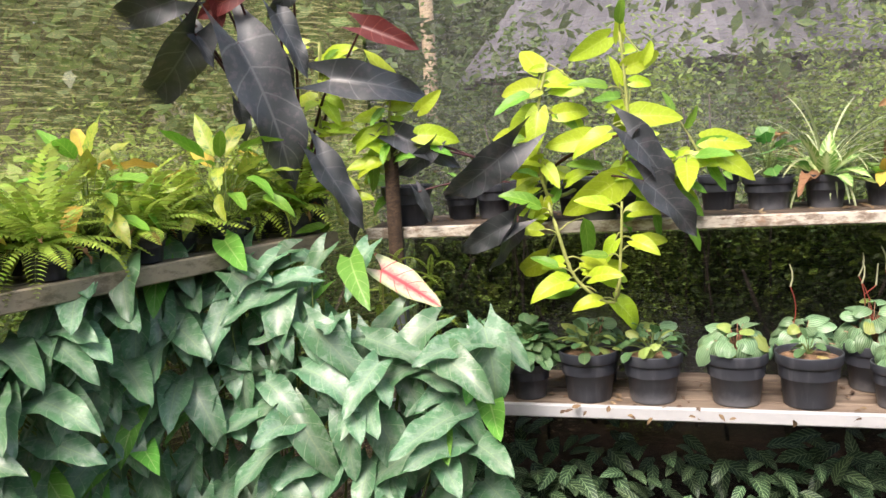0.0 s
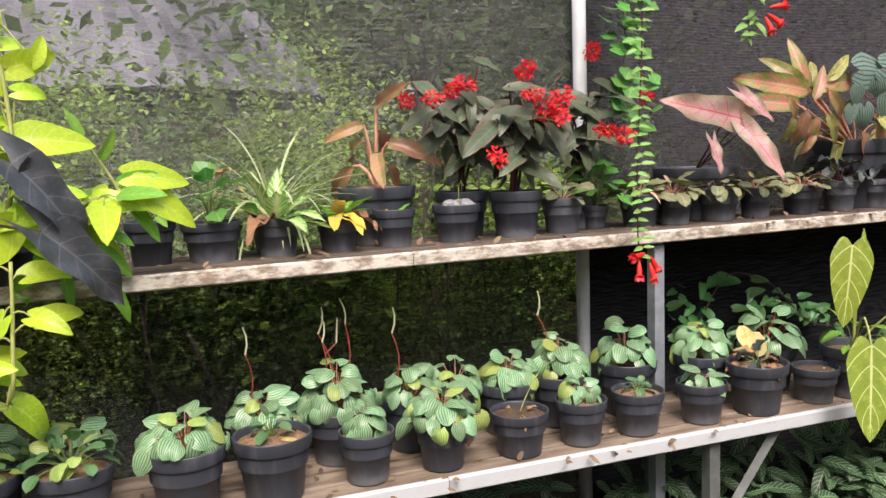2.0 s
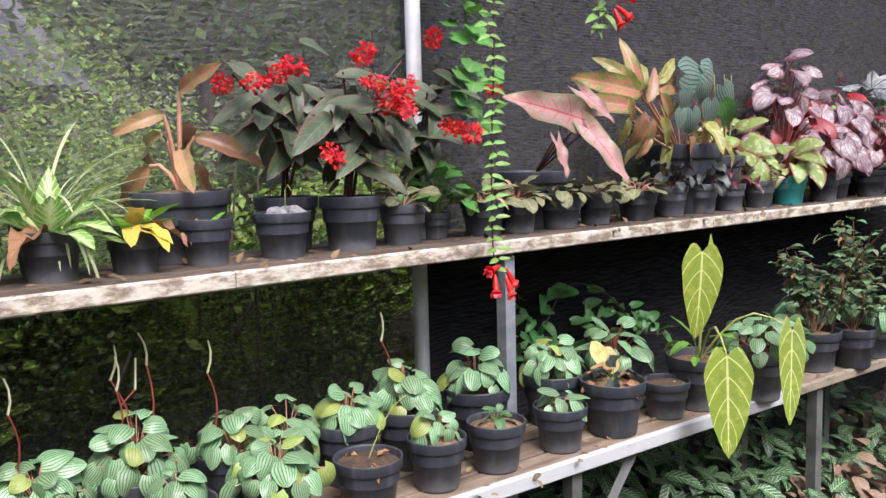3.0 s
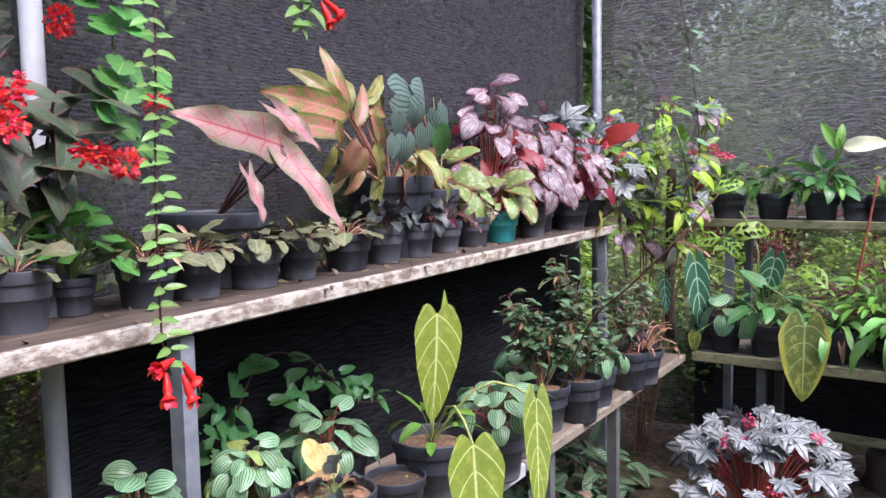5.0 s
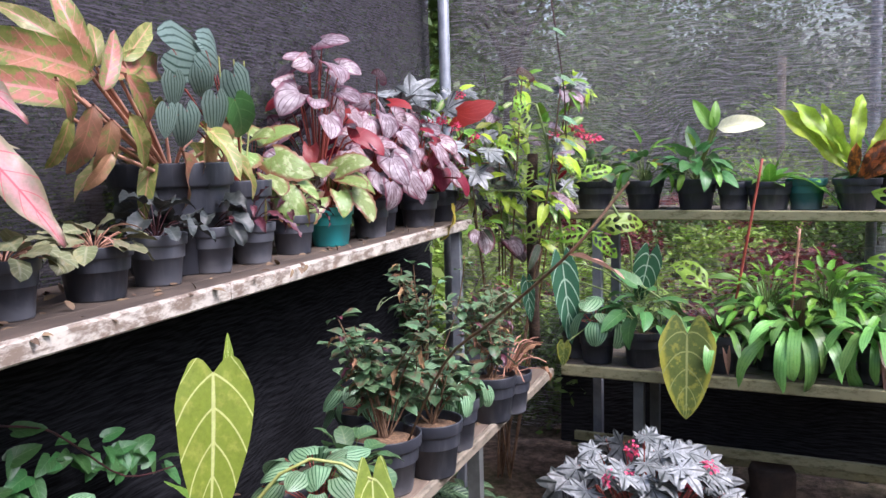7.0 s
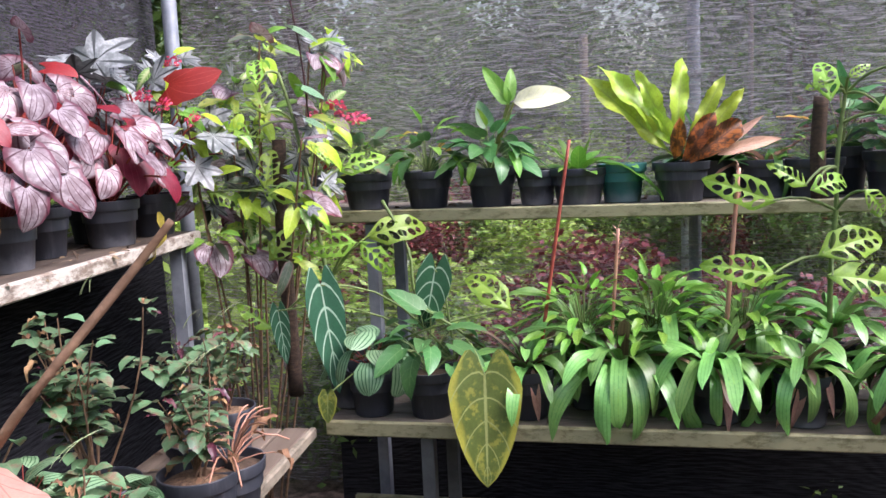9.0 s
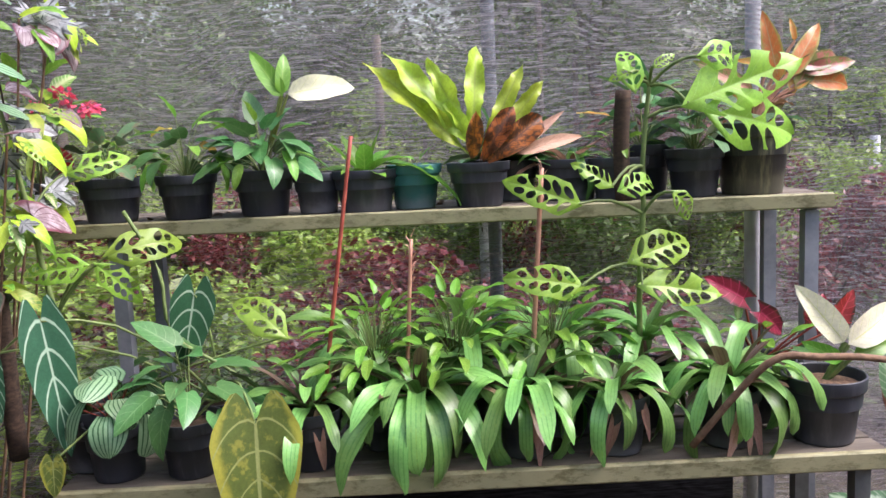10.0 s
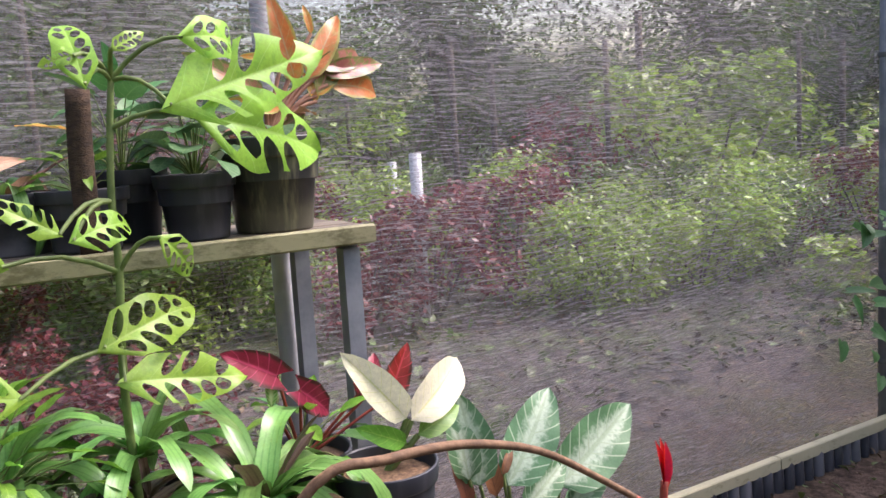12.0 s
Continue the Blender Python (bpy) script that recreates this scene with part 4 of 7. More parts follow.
# ---- pots and plants ----
def add_pot(t, r, h, mat, soil="soil", fill=0.86, n=26):
    """A nursery pot with a stepped rim, hollow, with its soil as a part."""
    b = r * 0.72
    mid = b + (r * 0.93 - b) * 0.78
    g = Geo()
    g.lathe([(0.001, 0.004), (b * 0.9, 0.003), (b, 0.0), (b + 0.002, 0.006), (mid, h * 0.78), (r * 0.985, h * 0.79), (r, h * 0.81), (r * 1.02, h * 0.985), (r * 1.015, h),
             (r * 0.965, h), (r * 0.95, h * 0.97), (r * 0.9, h * 0.55)], n)
    body = part("pot", g, mat, t)
    g = Geo()
    ring = []
    z = h * fill
    g.lathe([(r * 0.93, z - 0.004), (r * 0.8, z), (r * 0.5, z + 0.006), (r * 0.2, z + 0.008), (0.001, z + 0.008)], 16)
    g.v = [(x, y, zz + noise.noise(Vector((x * 60, y * 60, h))) * 0.004) for x, y, zz in g.v]
    part("soil", g, M[soil], body)
    return z


def stalks(t, lines, mat, r0=0.0025, r1=0.0015, name="stem"):
    """Stems of one thing: each by itself while they can be counted, otherwise joined."""
    if len(lines) <= 16:
        for pts in lines:
            g = Geo()
            g.tube(pts, r0, r1, 5, cap=False)
            part(name, g, M[mat], t)
        return
    g = Geo()
    for pts in lines:
        g.tube(pts, r0, r1, 4, cap=False)
    tagged(part(name, g, M[mat], t), kind="stuff")


def dome(t, z, key, n, reach, high, size, stem="stem", lo=-20, hi=75, mix=(), stem_r=0.0018, start=0.0, face=UP):
    """Leaves on stalks in a rounded clump. mix: (key, share) of odd leaves."""
    lines = []
    a0 = rng.uniform(0, 6.28)
    for i in range(n):
        k = math.sqrt((i + 0.6) / n)
        az = a0 + i * 2.39996 + rng.uniform(-0.25, 0.25)
        rr = reach * k * rng.uniform(0.85, 1.12)
        p = Vector((math.cos(az) * rr, math.sin(az) * rr, z + high * (1 - 0.75 * k * k) * rng.uniform(0.8, 1.15)))
        el = radians(hi + (lo - hi) * k + rng.uniform(-14, 14))
        d = Vector((math.cos(az) * math.cos(el), math.sin(az) * math.cos(el), math.sin(el)))
        s = size * rng.uniform(0.75, 1.18)
        kk = key
        roll = rng.random()
        for q, share in mix:
            if roll < share:
                kk = q
                break
            roll -= share
        q0 = Vector((math.cos(az) * reach * start, math.sin(az) * reach * start, z))
        leaf(t, kk, p, d, s, face + Vector((rng.uniform(-0.45, 0.45), rng.uniform(-0.45, 0.45), 0)))
        lines.append(bend(q0, p, high * 0.12, 3))
    stalks(t, lines, stem, stem_r, stem_r * 0.7)


def rosette(t, z, key, n, size, lo=5, hi=80, r=0.012, mix=(), vary=0.25):
    """Leaves straight from one crown."""
    a0 = rng.uniform(0, 6.28)
    for i in range(n):
        k = (i + 0.5) / n
        az = a0 + i * 2.39996
        el = radians(hi + (lo - hi) * k ** 0.8 + rng.uniform(-8, 8))
        d = Vector((math.cos(az) * math.cos(el), math.sin(az) * math.cos(el), math.sin(el)))
        kk = key
        roll = rng.random()
        for q, share in mix:
            if roll < share:
                kk = q
                break
            roll -= share
        leaf(t, kk, (math.cos(az) * r, math.sin(az) * r, z), d, size * rng.uniform(1 - vary, 1 + vary * 0.5), UP)


def shrub(t, z, key, n, reach, high, size, stem="stem_brown", twigs=9, mix=()):
    """Thin branched stems with small leaves all along."""
    lines = []
    for i in range(twigs):
        az = rng.uniform(0, 6.28)
        rr = reach * rng.uniform(0.3, 1.0)
        tip = Vector((math.cos(az) * rr, math.sin(az) * rr, z + high * rng.uniform(0.55, 1.0)))
        pts = bend((rng.uniform(-0.012, 0.012), rng.uniform(-0.012, 0.012), z), tip, 0.02, 6, (rng.uniform(-0.03, 0.03), rng.uniform(-0.03, 0.03), 0))
        lines.append(pts)
        for j in range(max(2, n // twigs)):
            u = rng.uniform(0.3, 1.0)
            p = pts[min(6, int(u * 6.5))].lerp(pts[min(6, int(u * 6.5) + 1)], rng.random())
            a = rng.uniform(0, 6.28)
            d = Vector((math.cos(a), math.sin(a), rng.uniform(-0.3, 0.7)))
            kk = key
            roll = rng.random()
            for q, share in mix:
                if roll < share:
                    kk = q
                    break
                roll -= share
            leaf(t, kk, p + d * 0.012, d, size * rng.uniform(0.6, 1.25), UP)
    stalks(t, lines, stem, 0.003, 0.0014)


def blossom_mesh(name, mat, petals, radius, size, seed):
    """A nodding bunch of small petals."""
    r = random.Random(seed)
    g = Geo()
    for i in range(petals):
        p = Vector((r.gauss(0, 1), r.gauss(0, 1), r.gauss(0, 0.75)))
        p = p.normalized() * radius * r.uniform(0.3, 1.0)
        d = (p.normalized() + Vector((r.uniform(-0.5, 0.5), r.uniform(-0.5, 0.5), r.uniform(-0.6, 0.3)))).normalized()
        blade(g, size * r.uniform(0.7, 1.2), size * 0.8, p_round, 0.6, 0.35, nu=4, nv=1, m=aim(p, d, (r.uniform(-1, 1), r.uniform(-1, 1), 1)), seed=i)
    return g.mesh(name, mat)


RED = [blossom_mesh("flower", M["petal_red"], 120, 0.038, 0.0145, i) for i in range(3)]
PINK = [blossom_mesh("flower", M["petal_pink"], 40, 0.022, 0.012, 10 + i) for i in range(2)]


def flower(t, p, s=1.0, kinds=None, label="", name="flower"):
    kinds = kinds or RED
    ob = new(name, kinds[rng.randrange(len(kinds))])
    ob.parent = t
    ob.matrix_basis = Matrix.Translation(p) @ pose(0, 0, 0, rng.uniform(-40, 40), rng.uniform(-40, 40), rng.uniform(0, 360)) @ Matrix.Diagonal((s * 1.15, s, s * 0.8, 1))
    return tagged(ob, label)


def potted(x, y, z, r, h, label, mat="pot", soil="soil", fill=0.86, group="", name="potted_plant", category="potted plant"):
    t = thing(name, (x, y, z), label, category, group)
    return t, add_pot(t, r, h, M[mat], soil, fill)

# ---- larger leaves: kind, stalk end, tip ----
CALADIUM_LEAVES = [
    ("caladium", (3.592, 5.28, 1.528), (3.267, 5.28, 1.601)),
    ("caladium", (3.605, 5.3, 1.619), (3.677, 5.2, 1.525)),
    ("caladium", (3.581, 5.25, 1.497), (3.638, 5.1, 1.331)),
    ("caladium", (3.439, 5.25, 1.456), (3.441, 5.2, 1.348)),
]
LIME_A_LEAVES = [
    ("lime", (1.092, 5.0, 1.258), (1.075, 5.0, 1.146)),
    ("lime", (1.325, 5.0, 1.317), (1.159, 5.0, 1.213)),
    ("lime", (1.363, 5.0, 1.505), (1.517, 5.0, 1.507)),
    ("lime", (1.251, 5.0, 1.444), (1.107, 5.0, 1.434)),
    ("lime", (1.084, 5.0, 1.606), (0.955, 5.0, 1.613)),
    ("lime", (1.214, 5.0, 1.599), (1.121, 5.0, 1.597)),
    ("lime", (1.146, 5.0, 1.525), (1.256, 5.0, 1.543)),
    ("lime", (1.332, 5.0, 1.608), (1.314, 5.0, 1.687)),
    ("lime", (1.358, 5.0, 1.653), (1.463, 5.0, 1.687)),
    ("lime", (1.3, 5.0, 1.741), (1.19, 5.0, 1.685)),
    ("lime", (1.333, 5.0, 1.732), (1.343, 5.0, 1.815)),
    ("lime", (1.37, 5.0, 1.606), (1.441, 5.0, 1.606)),
    ("lime", (1.088, 5.0, 1.388), (0.997, 5.0, 1.331)),
    ("lime", (1.302, 5.0, 1.532), (1.366, 5.0, 1.552)),
    ("lime", (1.112, 5.0, 1.666), (1.059, 5.0, 1.669)),
    ("lime", (1.406, 5.0, 1.666), (1.442, 5.0, 1.726)),
]
LIME_B_LEAVES = [
    ("lime_green", (1.484, 5.08, 1.392), (1.546, 5.08, 1.322)),
    ("lime_green", (1.552, 5.08, 1.405), (1.644, 5.08, 1.424)),
    ("lime_green", (1.582, 5.08, 1.353), (1.644, 5.08, 1.269)),
    ("lime", (1.616, 5.08, 1.371), (1.739, 5.08, 1.306)),
    ("lime", (1.586, 5.08, 1.419), (1.722, 5.08, 1.411)),
    ("lime_green", (1.522, 5.08, 1.456), (1.562, 5.08, 1.519)),
    ("lime_green", (1.408, 5.08, 1.248), (1.324, 5.08, 1.178)),
    ("lime_green", (1.423, 5.08, 1.217), (1.452, 5.08, 1.113)),
    ("lime_green", (1.493, 5.08, 1.267), (1.58, 5.08, 1.194)),
    ("lime", (1.082, 5.08, 1.07), (0.966, 5.08, 0.992)),
    ("lime_green", (1.091, 5.08, 1.078), (1.169, 5.08, 0.97)),
    ("lime", (1.309, 5.08, 0.985), (1.199, 5.08, 1.053)),
    ("lime", (1.301, 5.08, 0.92), (1.409, 5.08, 0.83)),
    ("lime_green", (1.207, 5.08, 1.195), (1.237, 5.08, 1.058)),
    ("lime_green", (1.492, 5.08, 1.507), (1.464, 5.08, 1.573)),
    ("lime_green", (1.52, 5.08, 1.173), (1.573, 5.08, 1.084)),
]
LIME_C_LEAVES = [
    ("lime", (0.373, 5.05, 1.737), (0.508, 5.05, 1.739)),
    ("lime", (0.606, 5.05, 1.656), (0.538, 5.05, 1.778)),
    ("lime", (0.597, 5.05, 1.587), (0.674, 5.05, 1.588)),
    ("lime", (0.695, 5.05, 1.568), (0.767, 5.05, 1.623)),
    ("lime", (0.59, 5.05, 1.492), (0.441, 5.05, 1.497)),
    ("lime", (0.556, 5.05, 1.559), (0.467, 5.05, 1.555)),
    ("lime", (0.375, 5.05, 1.52), (0.299, 5.05, 1.575)),
    ("lime", (0.69, 5.05, 1.487), (0.822, 5.05, 1.483)),
    ("lime", (0.593, 5.05, 1.538), (0.643, 5.05, 1.553)),
    ("lime_green", (0.526, 5.05, 1.422), (0.528, 5.05, 1.309)),
    ("lime", (0.369, 5.05, 1.691), (0.448, 5.05, 1.676)),
    ("lime_green", (0.722, 5.05, 1.448), (0.796, 5.05, 1.426)),
]
BLACK_A_LEAVES = [
    ("black", (0.061, 4.8, 1.84), (-0.157, 4.8, 1.562)),
    ("black", (0.201, 4.8, 1.802), (0.411, 4.8, 1.404)),
    ("black", (0.317, 4.85, 1.882), (0.403, 4.85, 1.705)),
    ("black", (0.388, 4.9, 1.444), (0.533, 4.9, 1.228)),
    ("black", (0.437, 4.95, 1.33), (0.525, 4.95, 1.171)),
    ("black", (0.034, 4.75, 1.937), (-0.231, 4.75, 1.885)),
    ("black_under", (0.553, 4.95, 1.833), (0.717, 4.95, 1.767)),
    ("black", (0.437, 4.95, 1.682), (0.751, 4.95, 1.638)),
    ("black", (0.132, 4.9, 1.63), (0.17, 4.9, 1.51)),
    ("black", (0.036, 4.8, 1.876), (0.119, 4.8, 1.749)),
    ("black", (0.263, 4.9, 1.762), (0.338, 4.9, 1.527)),
    ("black_under", (0.144, 4.8, 1.984), (0.149, 4.8, 1.849)),
    ("black", (0.379, 4.85, 1.951), (0.277, 4.85, 1.86)),
    ("black_under", (0.216, 4.8, 1.943), (0.076, 4.8, 1.889)),
]
BLACK_B_LEAVES = [
    ("black", (0.609, 5.05, 1.491), (0.823, 5.05, 1.403)),
    ("black", (1.01, 4.92, 1.433), (0.782, 4.92, 1.247)),
    ("black", (1.354, 4.92, 1.458), (1.532, 4.92, 1.276)),
    ("black", (1.398, 4.92, 1.315), (1.573, 4.92, 1.168)),
    ("black", (0.999, 4.92, 1.204), (0.806, 4.92, 1.109)),
    ("black", (1.016, 4.92, 1.203), (0.947, 4.92, 1.047)),
    ("black", (0.721, 5.05, 1.439), (0.598, 5.05, 1.325)),
    ("black", (0.674, 5.05, 1.303), (0.725, 5.05, 1.207)),
    ("black", (1.386, 4.92, 1.464), (1.352, 4.92, 1.4)),
]
VELVET_LEAVES = [
    ("velvet", (3.667, 4.88, 1.117), (3.622, 4.86, 0.865)),
    ("velvet", (3.615, 4.76, 0.829), (3.571, 4.72, 0.553)),
    ("velvet_slim", (3.934, 4.74, 0.859), (3.862, 4.7, 0.587)),
    ("velvet_slim", (3.735, 4.9, 1.078), (3.742, 4.9, 1.163)),
]
VELVET_DARK_LEAVES = [
    ("velvet_dark", (6.0, 4.447, 1.03), (6.0, 4.488, 0.84)),
    ("velvet_dark_slim", (5.85, 4.768, 1.017), (5.85, 4.731, 0.69)),
    ("velvet_dark_slim", (5.95, 4.938, 0.923), (5.95, 4.922, 0.752)),
    ("velvet_yellow", (5.72, 4.284, 0.775), (5.66, 4.282, 0.478)),
    ("velvet_yellow", (5.78, 4.75, 0.703), (5.78, 4.755, 0.618)),
]
MONSTERA_A_LEAVES = [
    ("monstera", (5.85, 3.207, 1.452), (5.85, 2.894, 1.561)),
    ("monstera", (5.85, 3.177, 1.564), (5.85, 2.992, 1.583)),
    ("monstera", (5.85, 3.342, 1.487), (5.85, 3.364, 1.634)),
    ("monstera", (5.85, 3.293, 1.541), (5.85, 3.238, 1.577)),
    ("monstera", (5.85, 3.384, 1.247), (5.85, 3.257, 1.299)),
    ("monstera", (5.85, 3.403, 1.259), (5.85, 3.497, 1.324)),
    ("monstera", (5.85, 3.488, 1.22), (5.85, 3.668, 1.293)),
    ("monstera", (5.85, 3.356, 1.07), (5.85, 3.153, 1.155)),
    ("monstera", (5.85, 3.33, 1.008), (5.85, 3.107, 0.98)),
    ("monstera", (5.85, 3.486, 1.016), (5.85, 3.675, 1.062)),
    ("monstera", (5.85, 3.247, 1.236), (5.85, 3.162, 1.153)),
    ("monstera", (5.85, 3.159, 1.431), (5.85, 2.86, 1.374)),
    ("monstera", (5.85, 3.354, 1.53), (5.85, 3.407, 1.519)),
]
MONSTERA_B_LEAVES = [
    ("monstera", (5.95, 4.633, 1.147), (5.95, 4.435, 1.214)),
    ("monstera", (5.95, 4.951, 1.087), (5.95, 4.841, 1.206)),
    ("monstera", (5.95, 4.687, 1.128), (5.95, 4.847, 1.116)),
    ("monstera", (5.95, 4.661, 1.127), (5.95, 4.553, 1.024)),
    ("monstera", (5.95, 4.952, 1.616), (5.95, 4.969, 1.733)),
    ("monstera", (5.95, 4.223, 0.917), (5.95, 4.352, 1.075)),
    ("monstera", (5.95, 4.932, 1.531), (5.95, 4.99, 1.685)),
    ("monstera", (5.95, 4.99, 1.466), (5.95, 5.093, 1.514)),
    ("monstera", (5.95, 4.949, 1.31), (5.95, 4.921, 1.446)),
    ("monstera", (5.95, 4.964, 0.87), (5.95, 5.068, 0.944)),
    ("monstera", (6.1, 4.754, 1.348), (6.1, 4.604, 1.395)),
    ("monstera", (5.95, 4.933, 1.284), (5.95, 4.772, 1.303)),
    ("monstera", (5.95, 5.13, 1.3), (5.95, 5.006, 1.269)),
]
NEST_LEAVES = [
    ("nest", (6.2, 3.706, 1.345), (6.2, 3.975, 1.646)),
    ("nest", (6.2, 3.691, 1.358), (6.2, 3.912, 1.669)),
    ("nest", (6.2, 3.697, 1.373), (6.2, 3.803, 1.62)),
    ("nest", (6.2, 3.69, 1.365), (6.2, 3.671, 1.664)),
    ("nest", (6.2, 3.662, 1.357), (6.2, 3.539, 1.595)),
    ("nest", (6.2, 3.648, 1.342), (6.2, 3.482, 1.544)),
    ("dead_orange", (6.12, 3.663, 1.325), (6.08, 3.50, 1.45)),
    ("dead_orange", (6.12, 3.678, 1.329), (6.06, 3.60, 1.47)),
    ("dead_orange", (6.12, 3.706, 1.335), (6.05, 3.70, 1.45)),
    ("dry_pink", (6.2, 3.589, 1.339), (6.2, 3.418, 1.462)),
    ("dry_pink", (6.2, 3.567, 1.338), (6.2, 3.319, 1.415)),
]
SPROUT_LEAVES = [
    ("lime_green", (6.3, 4.213, 1.529), (6.3, 4.29, 1.654)),
    ("white", (6.3, 4.199, 1.536), (6.3, 4.0, 1.575)),
    ("lime_green", (6.3, 4.218, 1.536), (6.3, 4.195, 1.652)),
]
ORANGE_LEAVES = [
    ("aglao_orange", (6.12, 2.829, 1.508), (6.12, 2.874, 1.702)),
    ("aglao_orange", (6.12, 2.8, 1.52), (6.12, 2.692, 1.682)),
    ("aglao_orange", (6.12, 2.784, 1.618), (6.12, 2.792, 1.683)),
    ("aglao_green", (6.12, 2.782, 1.483), (6.12, 2.648, 1.672)),
    ("aglao", (6.12, 2.777, 1.545), (6.12, 2.577, 1.601)),
    ("aglao", (6.12, 2.764, 1.533), (6.12, 2.571, 1.566)),
    ("aglao_orange", (6.12, 2.782, 1.483), (6.12, 2.712, 1.545)),
    ("aglao_orange", (6.12, 2.752, 1.508), (6.12, 2.549, 1.507)),
    ("aglao_orange", (6.12, 2.867, 1.461), (6.12, 3.007, 1.475)),
    ("aglao", (6.12, 2.905, 1.485), (6.12, 3.068, 1.576)),
    ("aglao_orange", (6.12, 2.858, 1.556), (6.12, 2.947, 1.578)),
    ("aglao_green", (6.12, 2.814, 1.447), (6.12, 2.913, 1.402)),
    ("white", (6.12, 3.001, 1.412), (6.12, 3.044, 1.339)),
    ("aglao_orange", (6.12, 2.783, 1.471), (6.12, 2.805, 1.545)),
]
WHITE_LEAVES = [
    ("white", (5.72, 2.871, 0.859), (5.72, 2.961, 0.972)),
    ("white", (5.72, 2.861, 0.853), (5.72, 2.718, 0.939)),
    ("lime_green", (5.72, 2.875, 0.813), (5.72, 2.953, 0.855)),
    ("lime_green", (5.72, 2.848, 0.822), (5.72, 2.753, 0.848)),
]
CRIMSON_LEAVES = [
    ("caladium_red", (5.9, 2.788, 0.847), (5.9, 2.737, 0.94)),
    ("caladium_red", (5.9, 2.843, 0.86), (5.9, 2.811, 0.939)),
    ("caladium_red", (5.9, 2.994, 0.907), (5.9, 2.912, 0.836)),
    ("caladium_red", (5.9, 3.039, 0.945), (5.9, 3.135, 1.004)),
    ("caladium_red", (5.9, 2.855, 0.875), (5.9, 2.857, 0.935)),
    ("dieff", (5.9, 3.056, 0.889), (5.9, 3.05, 0.953)),
]
FEATHER_LEAVES = [
    ("calathea_big", (5.75, 2.604, 0.637), (5.75, 2.487, 0.771)),
    ("calathea_big", (5.75, 2.454, 0.591), (5.75, 2.26, 0.684)),
    ("calathea_big", (5.75, 2.681, 0.661), (5.75, 2.7, 0.801)),
    ("calathea_big", (5.75, 2.559, 0.572), (5.75, 2.461, 0.626)),
    ("calathea_big", (5.75, 2.709, 0.682), (5.75, 2.723, 0.793)),
    ("copperback", (5.75, 2.637, 0.623), (5.75, 2.66, 0.74)),
    ("copperback", (5.75, 2.714, 0.623), (5.75, 2.722, 0.715)),
    ("copperback", (5.75, 2.618, 0.666), (5.75, 2.591, 0.708)),
    ("calathea_big", (5.75, 2.422, 0.527), (5.75, 2.325, 0.579)),
]
WHITE_CAL_LEAVES = [
    ("caladium_white", (0.594, 4.85, 1.079), (0.804, 4.85, 0.95)),
]
AGLAO_LEAVES = [
    ("aglao", (3.984, 5.36, 1.627), (3.915, 5.36, 1.806)),
    ("aglao_green", (3.969, 5.36, 1.654), (3.816, 5.36, 1.747)),
    ("aglao", (4.004, 5.36, 1.628), (3.719, 5.36, 1.677)),
    ("aglao", (4.029, 5.36, 1.615), (4.198, 5.36, 1.736)),
    ("aglao_green", (4.005, 5.36, 1.642), (4.019, 5.36, 1.76)),
    ("aglao", (4.018, 5.3, 1.626), (4.145, 5.3, 1.523)),
    ("aglao_green", (3.962, 5.25, 1.543), (4.05, 5.25, 1.42)),
    ("copper", (3.863, 5.25, 1.554), (3.826, 5.25, 1.419)),
    ("copper", (3.91, 5.25, 1.528), (3.882, 5.25, 1.404)),
    ("aglao", (3.89, 5.3, 1.57), (3.65, 5.3, 1.604)),
    ("copper", (3.906, 5.25, 1.465), (3.853, 5.25, 1.398)),
    ("aglao_green", (3.91, 5.35, 1.538), (3.88, 5.35, 1.432)),
    ("aglao", (4.057, 5.36, 1.646), (4.308, 5.36, 1.687)),
    ("aglao", (3.776, 5.25, 1.596), (3.838, 5.25, 1.519)),
    ("aglao_green", (4.085, 5.36, 1.663), (4.205, 5.36, 1.765)),
    ("aglao", (3.952, 5.3, 1.587), (4.011, 5.3, 1.712)),
]
BIGPEP_LEAVES = [
    ("bigpep", (4.186, 5.28, 1.56), (4.21, 5.28, 1.448)),
    ("bigpep", (4.304, 5.28, 1.597), (4.31, 5.28, 1.483)),
    ("bigpep", (4.383, 5.28, 1.655), (4.457, 5.28, 1.545)),
    ("bigpep", (4.149, 5.28, 1.633), (4.155, 5.28, 1.549)),
    ("bigpep", (4.229, 5.34, 1.704), (4.443, 5.34, 1.696)),
    ("bigpep", (4.249, 5.28, 1.654), (4.282, 5.28, 1.568)),
    ("bigpep", (4.358, 5.34, 1.714), (4.552, 5.34, 1.66)),
    ("vine", (4.38, 5.28, 1.596), (4.474, 5.28, 1.462)),
    ("bigpep", (4.121, 5.28, 1.563), (4.116, 5.28, 1.487)),
    ("vine", (4.328, 5.4, 1.715), (4.457, 5.4, 1.631)),
    ("bigpep", (4.463, 5.4, 1.727), (4.361, 5.4, 1.718)),
]

BACK, EAST = Vector((0, -0.9, 0.75)), Vector((-0.9, 0, 0.75))


